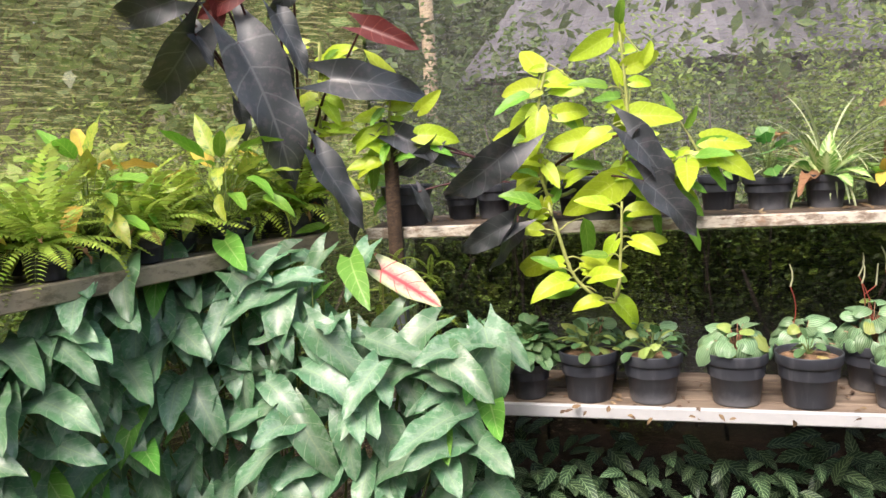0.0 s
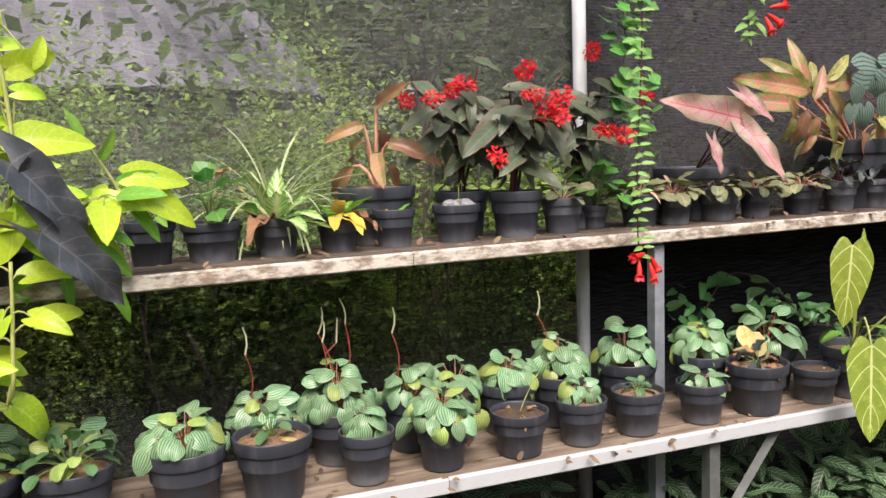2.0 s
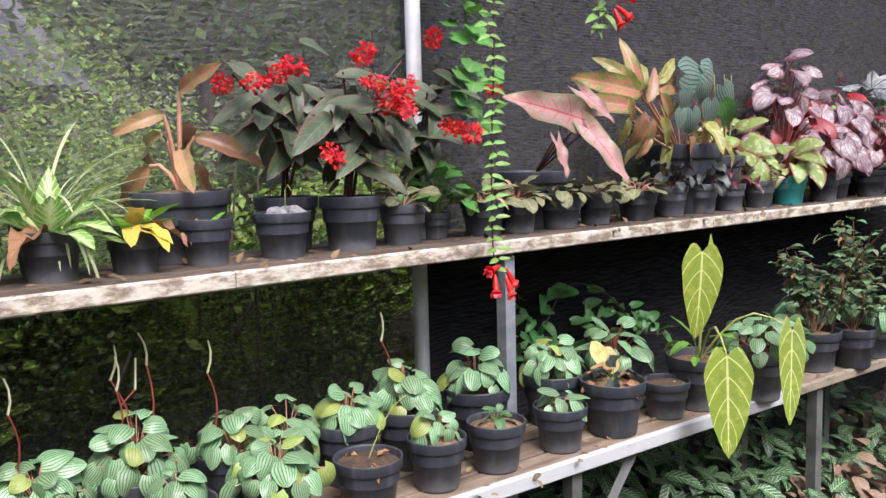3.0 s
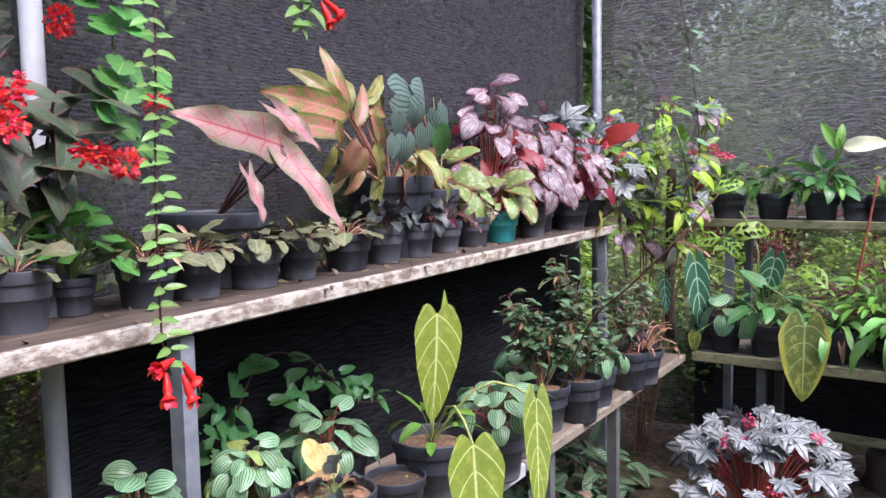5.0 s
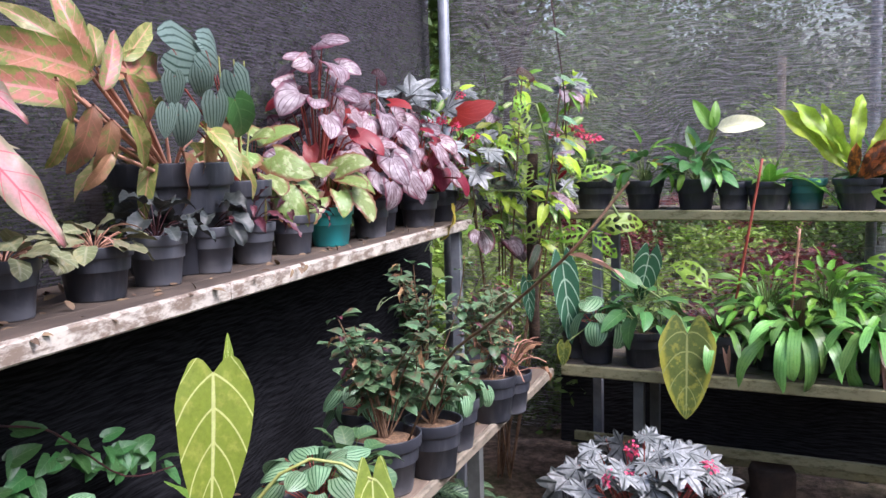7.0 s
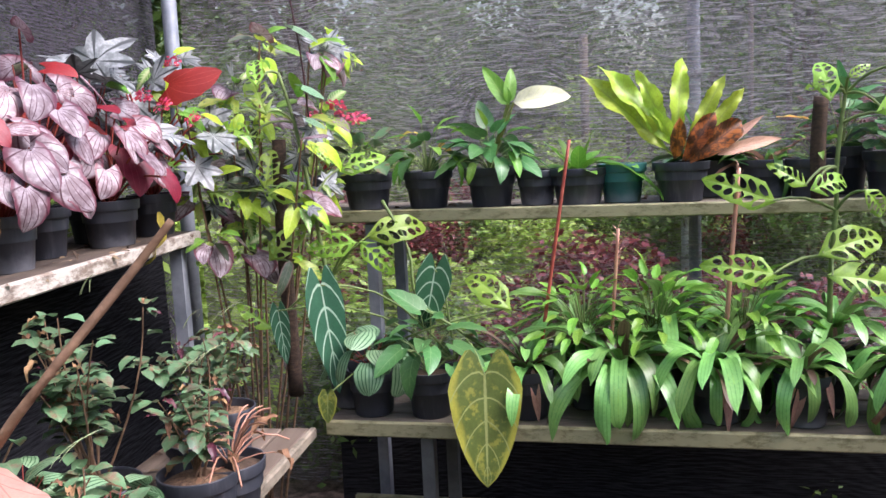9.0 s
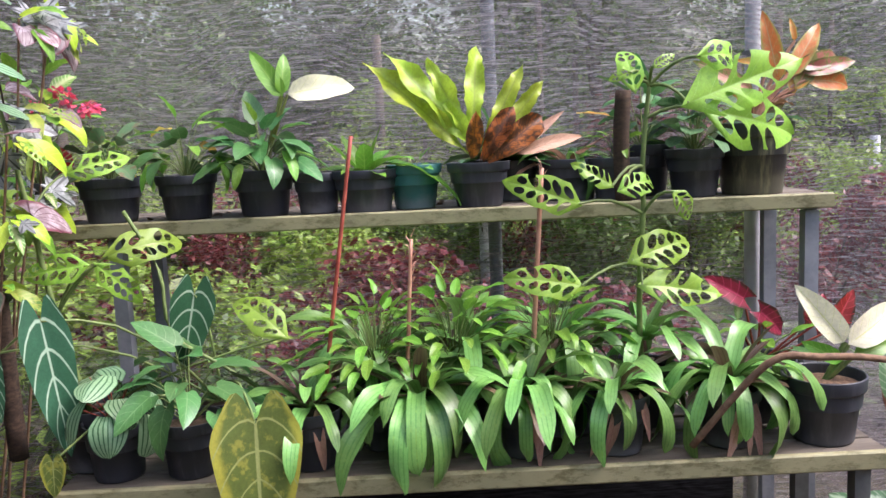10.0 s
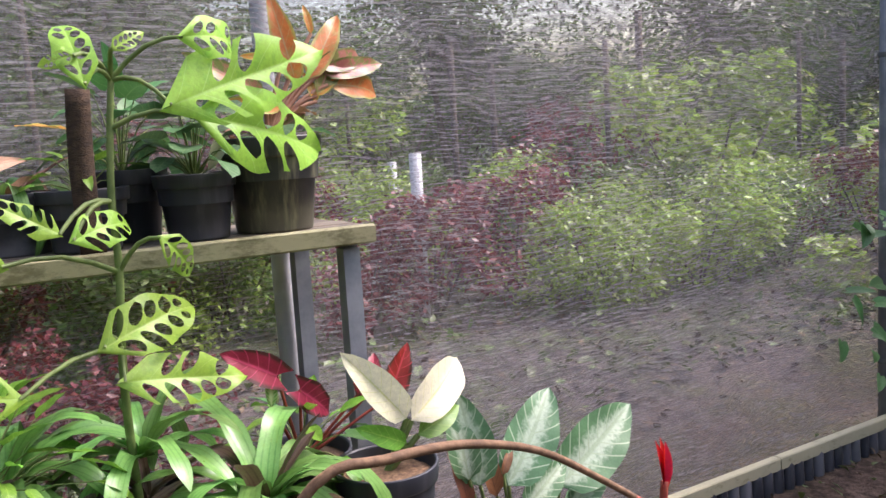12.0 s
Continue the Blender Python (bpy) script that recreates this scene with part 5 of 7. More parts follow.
def grow(t, rows, up, s=1.08, flat=1.0):
    """Single large leaves of thing t between two points of the place."""
    inv = t.matrix_basis.inverted()
    for key, a, b in rows:
        a, b = inv @ Vector(a), inv @ Vector(b)
        face = (inv @ Vector((2.8, 3.7, 1.5)) - a).normalized() * flat + up * (1.3 - flat)
        leaf(t, key, a, b - a, (b - a).length * s, face + Vector((rng.uniform(-0.25, 0.25), rng.uniform(-0.25, 0.25), rng.uniform(-0.15, 0.15))))


def stems_from(t, rows, foot, mat, r0=0.004, r1=0.0025, sag=0.0, name="stem"):
    inv = t.matrix_basis.inverted()
    stalks(t, [bend(Vector(foot), inv @ Vector(a), sag, 5) for _, a, b in rows], mat, r0, r1, name)


def line(t, pts, mat, r0, r1, name="stem"):
    inv = t.matrix_basis.inverted()
    pts = [inv @ Vector(p) for p in pts]
    fine = []
    for i in range(len(pts) - 1):
        a, b, c, d = pts[max(0, i - 1)], pts[i], pts[i + 1], pts[min(len(pts) - 1, i + 2)]
        for k in range(4):
            u = k / 4
            fine.append(0.5 * (2 * b + (c - a) * u + (2 * a - 5 * b + 4 * c - d) * u * u + (3 * b - a - 3 * c + d) * u ** 3))
    g = Geo()
    g.tube(fine + [pts[-1]], r0, r1, 6)
    return part(name, g, M[mat], t)


# upper back shelf, small pots along the edge
YU = 5.325
for x, r, h in ((0.752, 0.062, 0.10), (0.87, 0.068, 0.125), (0.995, 0.07, 0.128), (1.16, 0.066, 0.12), (1.32, 0.066, 0.12), (1.47, 0.066, 0.12), (1.64, 0.066, 0.12)):
    t, z = potted(x, YU + 0.03, UZ, r, h, "black nursery pot with a sparse green seedling on the upper shelf", group="upper shelf pots")
    dome(t, z, "lime_green", 5, 0.05, 0.09, 0.055)

t, z = potted(1.795, YU, UZ, 0.082, 0.112, "black pot of clover-like green and russet leaves", group="upper shelf pots")
dome(t, z, "ivy", 26, 0.095, 0.16, 0.06, mix=(("copper", 0.2), ("dry", 0.1)))
t, z = potted(1.971, YU, UZ, 0.066, 0.112, "black pot of cream-striped lance leaves", group="upper shelf pots")
rosette(t, z, "dieff", 16, 0.21, 0, 75, mix=(("dry", 0.1),))
t, z = potted(1.99, 5.46, UZ, 0.07, 0.12, "spider plant with arching white-striped leaves in a black pot", group="upper shelf pots")
rosette(t, z, "spider", 80, 0.30, 20, 85, vary=0.45)
t, z = potted(2.145, YU, UZ, 0.062, 0.108, "black pot with wilting yellow and green leaves", group="upper shelf pots")
rosette(t, z, "lime_green", 10, 0.13, 5, 75, mix=(("yellow", 0.25),))
for a in (250, 290, 320):
    leaf(t, "yellow" if a != 320 else "dry", (0.03 * math.cos(radians(a)), 0.03 * math.sin(radians(a)), z + 0.02), (math.cos(radians(a)), math.sin(radians(a)), -0.1), 0.11)
t, z = potted(2.318, YU, UZ, 0.062, 0.115, "black pot with a few low green leaves", group="upper shelf pots")
rosette(t, z, "lime_green", 5, 0.07, 5, 40, mix=(("dry", 0.3),))
t, z = potted(2.315, 5.465, UZ, 0.12, 0.178, "wide black pot with a copper-leaved plant in coir", soil="coir", fill=0.96, group="upper shelf pots")
dome(t, z, "copper", 8, 0.07, 0.24, 0.165, "stem_pink", -55, 45, stem_r=0.007, face=Vector((-0.3, -0.8, 0.4)))
t, z = potted(2.518, YU, UZ, 0.072, 0.118, "black pot holding a grey stone and a small wire hook", group="upper shelf pots")
for k in range(4):
    g = Geo()
    g.lathe([(0.001, 0.03), (0.018, 0.026), (0.028, 0.012), (0.024, -0.004)], 9, pose(rng.uniform(-0.03, 0.03), rng.uniform(-0.03, 0.03), z, rng.uniform(-15, 15), rng.uniform(-15, 15), rng.uniform(0, 90)))
    g.v = [(a + noise.noise(Vector((a * 70, b * 70, c * 70))) * 0.01, b, c + noise.noise(Vector((b * 70, a * 70, c * 50))) * 0.01) for a, b, c in g.v]
    part("stone", g, M["stone"], t, smooth=False)
stalks(t, [[(0.01, 0, z), (0.012, 0, z + 0.07), (0.02, 0, z + 0.085), (0.028, 0, z + 0.07)]], "stem_pale", 0.0015, 0.0015, "hook")
rosette(t, z, "ivy", 4, 0.04, 10, 60, 0.05)


def wing_begonia(x, y, r, h, stems, label):
    """Cane begonia: leaning canes with hanging dark leaves and red bunches."""
    t, z = potted(x, y, UZ, r, h, label, group="red begonias")
    lines = []
    for dx, dy, dz in stems:
        tip = Vector((dx, dy, z + dz))
        pts = bend((rng.uniform(-0.02, 0.02), 0, z), tip, 0.0, 6, (-dx * 0.25, 0, 0.02))
        lines.append(pts)
        for k in range(9):
            u = 0.45 + 0.55 * k / 8
            p = pts[min(6, int(u * 6))]
            az = k * 2.4 + dx * 9
            d = Vector((math.cos(az), math.sin(az) - 0.35, rng.uniform(-0.9, 0.25)))
            leaf(t, "angel", p + Vector((rng.uniform(-0.03, 0.03), rng.uniform(-0.03, 0.03), rng.uniform(-0.02, 0.03))), d, rng.uniform(0.11, 0.19), BACK)
    stalks(t, lines, "stem_dark", 0.005, 0.003)
    return t, z


def bunches(t, pts, s=1.0):
    inv = t.matrix_basis.inverted()
    for p in pts:
        flower(t, inv @ Vector(p), s * rng.uniform(0.75, 1.0), label="bunch of small scarlet flowers")


t, z = wing_begonia(2.60, 5.455, 0.085, 0.15, ((-0.18, -0.1, 0.33), (0.03, -0.08, 0.40), (-0.06, -0.04, 0.36), (0.14, -0.1, 0.3)), "dark-leaved cane begonia with scarlet flower bunches in a black pot")
bunches(t, ((2.40, 5.2, 1.60), (2.46, 5.2, 1.62), (2.50, 5.2, 1.64), (2.33, 5.22, 1.595), (2.60, 5.2, 1.43)), 0.85)
t, z = wing_begonia(2.73, YU + 0.01, 0.084, 0.148, ((-0.04, -0.05, 0.34), (0.10, -0.07, 0.30), (0.02, -0.02, 0.26), (-0.10, -0.08, 0.24), (0.16, -0.03, 0.38)), "cane begonia with hanging olive leaves and red flowers")
bunches(t, ((2.70, 5.15, 1.60), (2.74, 5.15, 1.56), (2.78, 5.15, 1.545), (2.70, 5.2, 1.68), (2.82, 5.2, 1.60)), 0.95)
t, z = wing_begonia(3.02, 5.45, 0.08, 0.14, ((-0.06, -0.08, 0.28), (0.10, -0.06, 0.36), (0.0, -0.1, 0.34), (0.2, -0.04, 0.25)), "cane begonia with dark leaves beside the white pipe")
bunches(t, ((2.98, 5.2, 1.50), (3.05, 5.2, 1.48), (3.13, 5.2, 1.60), (3.0, 5.3, 1.75)), 0.85)
t, z = potted(2.893, YU, UZ, 0.068, 0.118, "dusty black pot with a pale velvet-leaved rosette", "pot_grey", group="velvet rosettes")
dome(t, z, "violet", 11, 0.065, 0.07, 0.065, "stem_pink", -20, 60)
t, z = potted(3.06, YU + 0.07, UZ, 0.05, 0.08, "small pot of trailing green ivy", group="upper shelf pots")
dome(t, z, "ivy", 34, 0.11, 0.16, 0.06, lo=-40)
for x, r, h in ((3.202, 0.070, 0.112), (3.343, 0.069, 0.112), (3.538, 0.076, 0.115), (3.711, 0.062, 0.11), (3.933, 0.076, 0.11)):
    t, z = potted(x, YU + 0.01, UZ, r, h, "scuffed black pot with an olive velvet-leaved rosette", group="velvet rosettes")
    dome(t, z, "violet", 26, 0.085, 0.05, 0.058, "stem_pink", -25, 55, mix=(("dry_pink", 0.06), ("copper", 0.06)))
for x, r, h, key, lab, mat in ((4.126, 0.066, 0.115, "dark_curl", "crinkled near-black leaves", "pot_grey"), (4.329, 0.062, 0.115, "dark_curl", "small grey-green leaves", "pot_grey"), (4.516, 0.062, 0.108, "wine", "wine-dark curled leaves", "pot_grey"), (4.732, 0.066, 0.115, "wine", "wine-dark and green leaves", "pot_grey")):
    t, z = potted(x, YU + 0.01, UZ, r, h, "grey-black pot of " + lab, mat, group="dark rosettes")
    dome(t, z, key, 18, 0.085, 0.085, 0.062, "stem_dark", -30, 70)
t, z = potted(4.952, YU, UZ, 0.074, 0.125, "bright teal plastic pot of lime and bronze begonia leaves", "pot_teal", group="rex begonias")
dome(t, z, "rex_green", 18, 0.11, 0.15, 0.11, "stem_red", -40, 45, face=Vector((-0.5, -0.7, 0.6)))

# caladium in a wide bowl
t, z = potted(3.54, 5.455, UZ, 0.15, 0.19, "wide black pot with large pink caladium leaves on long stalks", fill=0.92, group="upper shelf pots")
grow(t, CALADIUM_LEAVES, BACK, 1.0)
stems_from(t, CALADIUM_LEAVES, (0, 0, z), "stem_dark", 0.004, 0.003, 0.0)
# large pot with two plants
t, z = potted(4.33, 5.44, UZ, 0.15, 0.27, "large black pot with an orange-green aglaonema", group="upper shelf pots")
grow(t, AGLAO_LEAVES, BACK, 1.15)
stems_from(t, AGLAO_LEAVES, (0, 0, z), "stem_pink", 0.006, 0.004)
dome(t, z, "aglao_green", 10, 0.17, 0.16, 0.19, "stem_pink", -45, 40, stem_r=0.005)
for a, b in (((-0.12, -0.12, 0.30), (-0.02, -0.16, 0.08)), ((-0.05, -0.14, 0.36), (0.0, -0.18, 0.06)), ((0.02, -0.13, 0.38), (0.1, -0.18, 0.12))):
    leaf(t, "copper", a, Vector(b) - Vector(a), 0.24, BACK)
t, z = potted(4.58, 5.40, UZ, 0.08, 0.22, "black pot with silver-striped peperomia leaves", group="upper shelf pots")
grow(t, BIGPEP_LEAVES, BACK, 0.9)
stems_from(t, BIGPEP_LEAVES, (0, 0, z), "stem_red", 0.003, 0.002, 0.03)
stalks(t, [bend((0, 0, z), (dx, 0.02, z + 0.36), 0.0, 5, (dx * 0.4, 0, 0)) for dx in (-0.12, -0.05, 0.02, 0.07)], "stem_pale", 0.003, 0.002, "flower_spike")
t, z = potted(4.72, 5.46, UZ, 0.07, 0.12, "pot of lime-bronze begonia leaves", group="rex begonias")
dome(t, z, "rex_green", 24, 0.15, 0.24, 0.12, "stem_red", -40, 45, face=Vector((-0.5, -0.7, 0.6)))
for x, y, r, n, hgt, spread_, key in ((5.08, 5.43, 0.08, 16, 0.42, 0.17, "rex"), (5.22, 5.31, 0.07, 13, 0.20, 0.15, "rex"), (5.45, 5.38, 0.08, 15, 0.33, 0.17, "rex"), (5.66, 5.30, 0.08, 16, 0.24, 0.17, "rex")):
    t, z = potted(x, y, UZ, r, 0.13, "silver-pink painted-leaf begonia with red stalks in a black pot", group="rex begonias")
    dome(t, z, key, n + 18, spread_, hgt * 1.25, 0.098, "stem_red", -55, 30, mix=(("rex_red", 0.20),), stem_r=0.004, face=Vector((-0.5, -0.7, 0.5)))
for x, y, key in ((5.78, 5.42, "silver"), (5.92, 5.30, "silver")):
    t, z = potted(x, y, UZ, 0.075, 0.13, "silver star-leaved begonia in a black pot at the shelf's end", group="rex begonias")
    dome(t, z, key, 22, 0.22, 0.40, 0.15, "stem_red", -45, 50, mix=(("rex_red", 0.10), ("lime_green", 0.2)), stem_r=0.004, face=Vector((-0.5, -0.6, 0.6)))
    for k in range(3):
        flower(t, (rng.uniform(-0.15, 0.2), rng.uniform(-0.2, 0.05), z + rng.uniform(0.2, 0.45)), 1.0, PINK)
leaf(t, "yellow", (-0.26, -0.14, z - 0.02), (0.12, -0.2, -1), 0.19, BACK)

# philodendrons that climb past the shelf from the bench below
def climber(name, at, label, tables, stems, mat="stem_pale", r=0.007):
    t, z = potted(at[0], at[1], at[2], 0.09, 0.14, label, name=name)
    for rows in tables:
        grow(t, rows, BACK)
    for pts in stems:
        line(t, pts, mat, r, r * 0.6)
    inv = t.matrix_basis.inverted()
    lines = []
    for rows in tables:
        for key, a, b in rows:
            best = min((Vector(p) for pts in stems for p in pts), key=lambda q: (q - Vector(a)).length)
            lines.append(bend(inv @ (best + Vector((0, 0.01, 0))), inv @ Vector(a), 0.01, 3))
    for pts in stems:
        for _ in range(20):
            k = rng.randrange(len(pts) - 1)
            p = Vector(pts[k]).lerp(Vector(pts[k + 1]), rng.random())
            d = Vector((rng.uniform(-1, 1), rng.uniform(-0.6, 0.5), rng.uniform(-0.5, 0.5)))
            a = inv @ (p + d * 0.06)
            lines.append(bend(inv @ p, a, 0.01, 3))
            leaf(t, rng.choice(("lime", "lime", "lime_green")), a, d, rng.uniform(0.08, 0.15), BACK)
    stalks(t, lines, mat, 0.0026, 0.002, "leaf_stalk")
    return t


climber("lime_philodendron", (1.24, 5.20, UZ), "lime-yellow philodendron climbing and trailing over the shelf edge", (LIME_A_LEAVES, LIME_B_LEAVES),
        (((1.20, 5.18, 1.29), (1.10, 5.02, 1.28), (1.083, 5.0, 1.514), (1.12, 5.0, 1.68)), ((1.28, 5.18, 1.29), (1.33, 5.03, 1.35), (1.355, 5.0, 1.498), (1.338, 5.0, 1.76)),
         ((1.10, 5.02, 1.27), (1.133, 4.98, 1.164), (1.184, 4.98, 1.015), (1.298, 4.98, 0.94), (1.322, 4.99, 1.1), (1.33, 5.0, 1.25)), ((1.40, 5.15, 1.29), (1.48, 5.08, 1.36), (1.56, 5.07, 1.38))), "stem_pale")
t = climber("lime_philodendron", (0.58, 5.24, UZ), "lime-yellow philodendron on a dark fibre pole", (LIME_C_LEAVES,),
            (((0.57, 5.2, 1.3), (0.58, 5.06, 1.42), (0.60, 5.05, 1.62)), ((0.40, 5.06, 1.2), (0.35, 5.05, 1.47), (0.369, 5.05, 1.81))))
line(t, ((0.572, 5.09, 1.0), (0.575, 5.09, 1.3), (0.58, 5.08, 1.48)), "fibre", 0.028, 0.026, "fibre_pole")
t, z = potted(0.22, 5.16, UZ, 0.09, 0.13, "black-purple elephant ear with long drooping leaves", name="elephant_ear")
grow(t, BLACK_A_LEAVES, BACK, 1.12)
stems_from(t, BLACK_A_LEAVES, (0, 0, z), "stem_dark", 0.007, 0.004, 0.05)
t, z = potted(1.02, 5.20, UZ, 0.09, 0.14, "black-purple elephant ear among lime philodendron leaves", name="elephant_ear")
grow(t, BLACK_B_LEAVES, BACK, 1.1)
stems_from(t, BLACK_B_LEAVES, (0, 0, z), "stem_dark", 0.005, 0.003, 0.03)

# lower bench, front row
YL = 5.09


def front(x):
    return 5.03 - 0.043 * (x - 0.46) + 0.075


ROW = ((0.821, 0.074, 0.115, "plain"), (1.007, 0.072, 0.12, "plain"), (1.204, 0.097, 0.165, "mixed"), (1.407, 0.096, 0.16, "mixed"), (1.662, 0.095, 0.165, "full"), (1.872, 0.098, 0.165, "few"),
       (2.117, 0.073, 0.135, "small"), (2.329, 0.074, 0.13, "full"), (2.562, 0.082, 0.125, "bowl"), (2.761, 0.075, 0.13, "small"), (2.954, 0.078, 0.13, "tiny"), (3.186, 0.076, 0.125, "half"),
       (3.399, 0.095, 0.16, "dried"), (3.638, 0.074, 0.115, "bare"))
for x, r, h, kind in ROW:
    lab = {"plain": "a mound of small grey-green leaves", "mixed": "yellowing and green peperomia leaves", "full": "a full mound of striped watermelon peperomia", "few": "one small green tuft",
           "small": "a small watermelon peperomia", "tiny": "a tiny green sprout in coir", "half": "dark striped peperomia leaves", "dried": "a dry curled plant and pale fallen leaves", "bare": "bare soil and a leaf scrap",
           "bowl": "a bare bent stem"}[kind]
    t, z = potted(x, front(x) + 0.02, LZ, r, h, "black nursery pot with " + lab, soil="coir" if kind in ("tiny", "dried", "small", "mixed", "few") else "soil", fill=0.9, group="lower bench pots")
    if kind == "plain":
        dome(t, z, "plain", 110, 0.10, 0.12, 0.048, lo=-40)
    elif kind == "mixed":
        dome(t, z, "plain", 26, 0.09, 0.09, 0.045, mix=(("peperomia_yellow", 0.3),))
        dome(t, z, "peperomia_yellow", 3, 0.06, 0.05, 0.055)
    elif kind == "full":
        dome(t, z, "peperomia", 46, 0.10, 0.10, 0.056, "stem_pink", -62, 48, mix=(("peperomia_yellow", 0.2),), face=Vector((0, -0.5, 0.9)))
    elif kind == "few":
        dome(t, z, "plain", 9, 0.04, 0.07, 0.04)
        leaf(t, "peperomia_pale", (0.02, -0.03, z + 0.01), (1, 0.1, 0.0), 0.07)
    elif kind == "small":
        dome(t, z, "peperomia", 16, 0.055, 0.07, 0.052, "stem_pink", -70, 40, mix=(("peperomia_yellow", 0.3),), face=Vector((0, -0.5, 0.9)))
    elif kind == "tiny":
        dome(t, z, "plain", 12, 0.035, 0.04, 0.03)
    elif kind == "half":
        dome(t, z, "peperomia", 10, 0.06, 0.055, 0.058, "stem_pink", -50, 50, face=Vector((0, -0.4, 0.9)))
    elif kind == "dried":
        dome(t, z, "dark_curl", 6, 0.05, 0.05, 0.06)
        dome(t, z, "dry", 6, 0.05, 0.03, 0.07)
        for a in (0.0, 0.9):
            leaf(t, "peperomia_pale", (0.03, 0.04, z + 0.03 + a * 0.02), (0.6 - a, 0.3, 0.75), 0.085, BACK)
    elif kind == "bowl":
        stalks(t, [bend((0, 0, z), (0.09, -0.04, z + 0.15), 0.03, 5)], "stem_pale", 0.002, 0.0015)
        dome(t, z, "dry", 4, 0.05, 0.01, 0.05)
    else:
        leaf(t, "peperomia_yellow", (0.01, -0.02, z + 0.008), (1, 0.2, 0), 0.06)

# lower bench, back row
for i, (x, r, h, n, hi) in enumerate(((1.22, 0.085, 0.14, 18, 0.12), (1.42, 0.08, 0.14, 14, 0.10), (1.89, 0.09, 0.14, 22, 0.12), (2.09, 0.088, 0.15, 34, 0.16), (2.31, 0.08, 0.15, 20, 0.14), (2.45, 0.07, 0.15, 16, 0.12), (2.62, 0.09, 0.16, 26, 0.12), (2.80, 0.09, 0.16, 30, 0.15),
                                       (3.04, 0.095, 0.17, 24, 0.16), (3.34, 0.10, 0.16, 26, 0.14))):
    t, z = potted(x, front(x) + 0.20, LZ, r, h, "black nursery pot of striped watermelon peperomia in the back row", group="lower bench pots", soil="coir")
    dome(t, z, "peperomia", int(n * 1.35), 0.09, hi * 0.85, 0.058, "stem_pink", -62, 48, mix=(("peperomia_yellow", 0.16),), face=Vector((0, -0.5, 0.9)))
    if x in (2.09, 2.31, 2.80, 1.89):
        for k in range(3 if x == 2.09 else 1):
            a = Vector((-0.03 + 0.035 * k, 0.02, z + 0.08))
            b = a + Vector((rng.uniform(-0.05, 0.03), rng.uniform(-0.02, 0.03), 0.13 + 0.02 * k))
            c = b + Vector((rng.uniform(-0.02, 0.02), 0.0, 0.075))
            stalks(t, [bend(a, b, 0, 4, (0.012, 0, 0))], "stem_red", 0.0022, 0.0018, "flower_stalk")
            stalks(t, [bend(b, c, 0, 3, (0.008, 0, 0))], "spike_cream", 0.003, 0.002, "flower_spike")
            if k == 1:
                d = a.lerp(b, 0.6)
                stalks(t, [bend(d, d + Vector((0.035, 0, 0.03)), 0, 3)], "stem_red", 0.002, 0.0016, "flower_stalk")
                stalks(t, [bend(d + Vector((0.035, 0, 0.03)), d + Vector((0.04, 0, 0.10)), 0, 3)], "spike_cream", 0.003, 0.002, "flower_spike")

# anthurium with large veined leaves, and its neighbours
t, z = potted(3.80, 4.98, LZ, 0.105, 0.17, "velvet anthurium with large pale-veined leaves hanging over the bench", name="anthurium", soil="coir")
grow(t, VELVET_LEAVES, Vector((-0.35, -0.85, 0.3)), 1.02)
stems_from(t, VELVET_LEAVES, (0, 0, z), "stem_pale", 0.004, 0.003, 0.10)
dome(t, z, "lime_green", 8, 0.09, 0.10, 0.09)
t, z = potted(4.02, 4.90, LZ, 0.09, 0.16, "black pot of round green peperomia leaves", group="lower bench pots")
dome(t, z, "peperomia", 26, 0.12, 0.14, 0.07, "stem_red", -50, 55)
t, z = potted(3.62, 5.18, LZ, 0.10, 0.15, "black pot of striped peperomia beside the leg", group="lower bench pots")
dome(t, z, "peperomia", 28, 0.12, 0.14, 0.065, "stem_red", -50, 55)
t, z = potted(4.22, 4.93, LZ, 0.08, 0.14, "black pot of small green leaves", group="lower bench pots")
dome(t, z, "plain", 26, 0.09, 0.1, 0.055)
for x, y, r, h, high, n in ((4.49, 4.96, 0.095, 0.15, 0.34, 190), (4.63, 4.88, 0.08, 0.15, 0.22, 90), (5.05, 5.05, 0.09, 0.15, 0.42, 150), (5.12, 4.86, 0.085, 0.15, 0.24, 70), (5.35, 4.95, 0.085, 0.14, 0.30, 90), (5.58, 4.98, 0.08, 0.14, 0.26, 70)):
    t, z = potted(x, y, LZ, r, h, "leggy small-leaved shrub with bronze and green leaves in a black pot", group="bronze shrubs", soil="coir")
    shrub(t, z, "bush", int(n * 1.5), 0.14 if n > 100 else 0.12, high, 0.044, "stem_brown", 14 if n > 100 else 9, mix=(("wine", 0.06), ("dry", 0.08)))
    for k in range(3):
        leaf(t, "spider", (rng.uniform(-0.05, 0.05), 0, z + high), (rng.uniform(-0.5, 0.5), -0.3, 0.6), 0.09, which=0)
for x, y in ((4.84, 4.90), (4.88, 5.10), (4.68, 5.10)):
    t, z = potted(x, y, LZ, 0.085, 0.15, "black pot of silvery round peperomia leaves near the corner", group="lower bench pots")
    dome(t, z, "peperomia", 26, 0.11, 0.12, 0.075, "stem_red", -60, 45)
t, z = potted(5.22, 4.83, LZ, 0.08, 0.135, "black pot with pink-stalked dry begonia stems", group="lower bench pots")
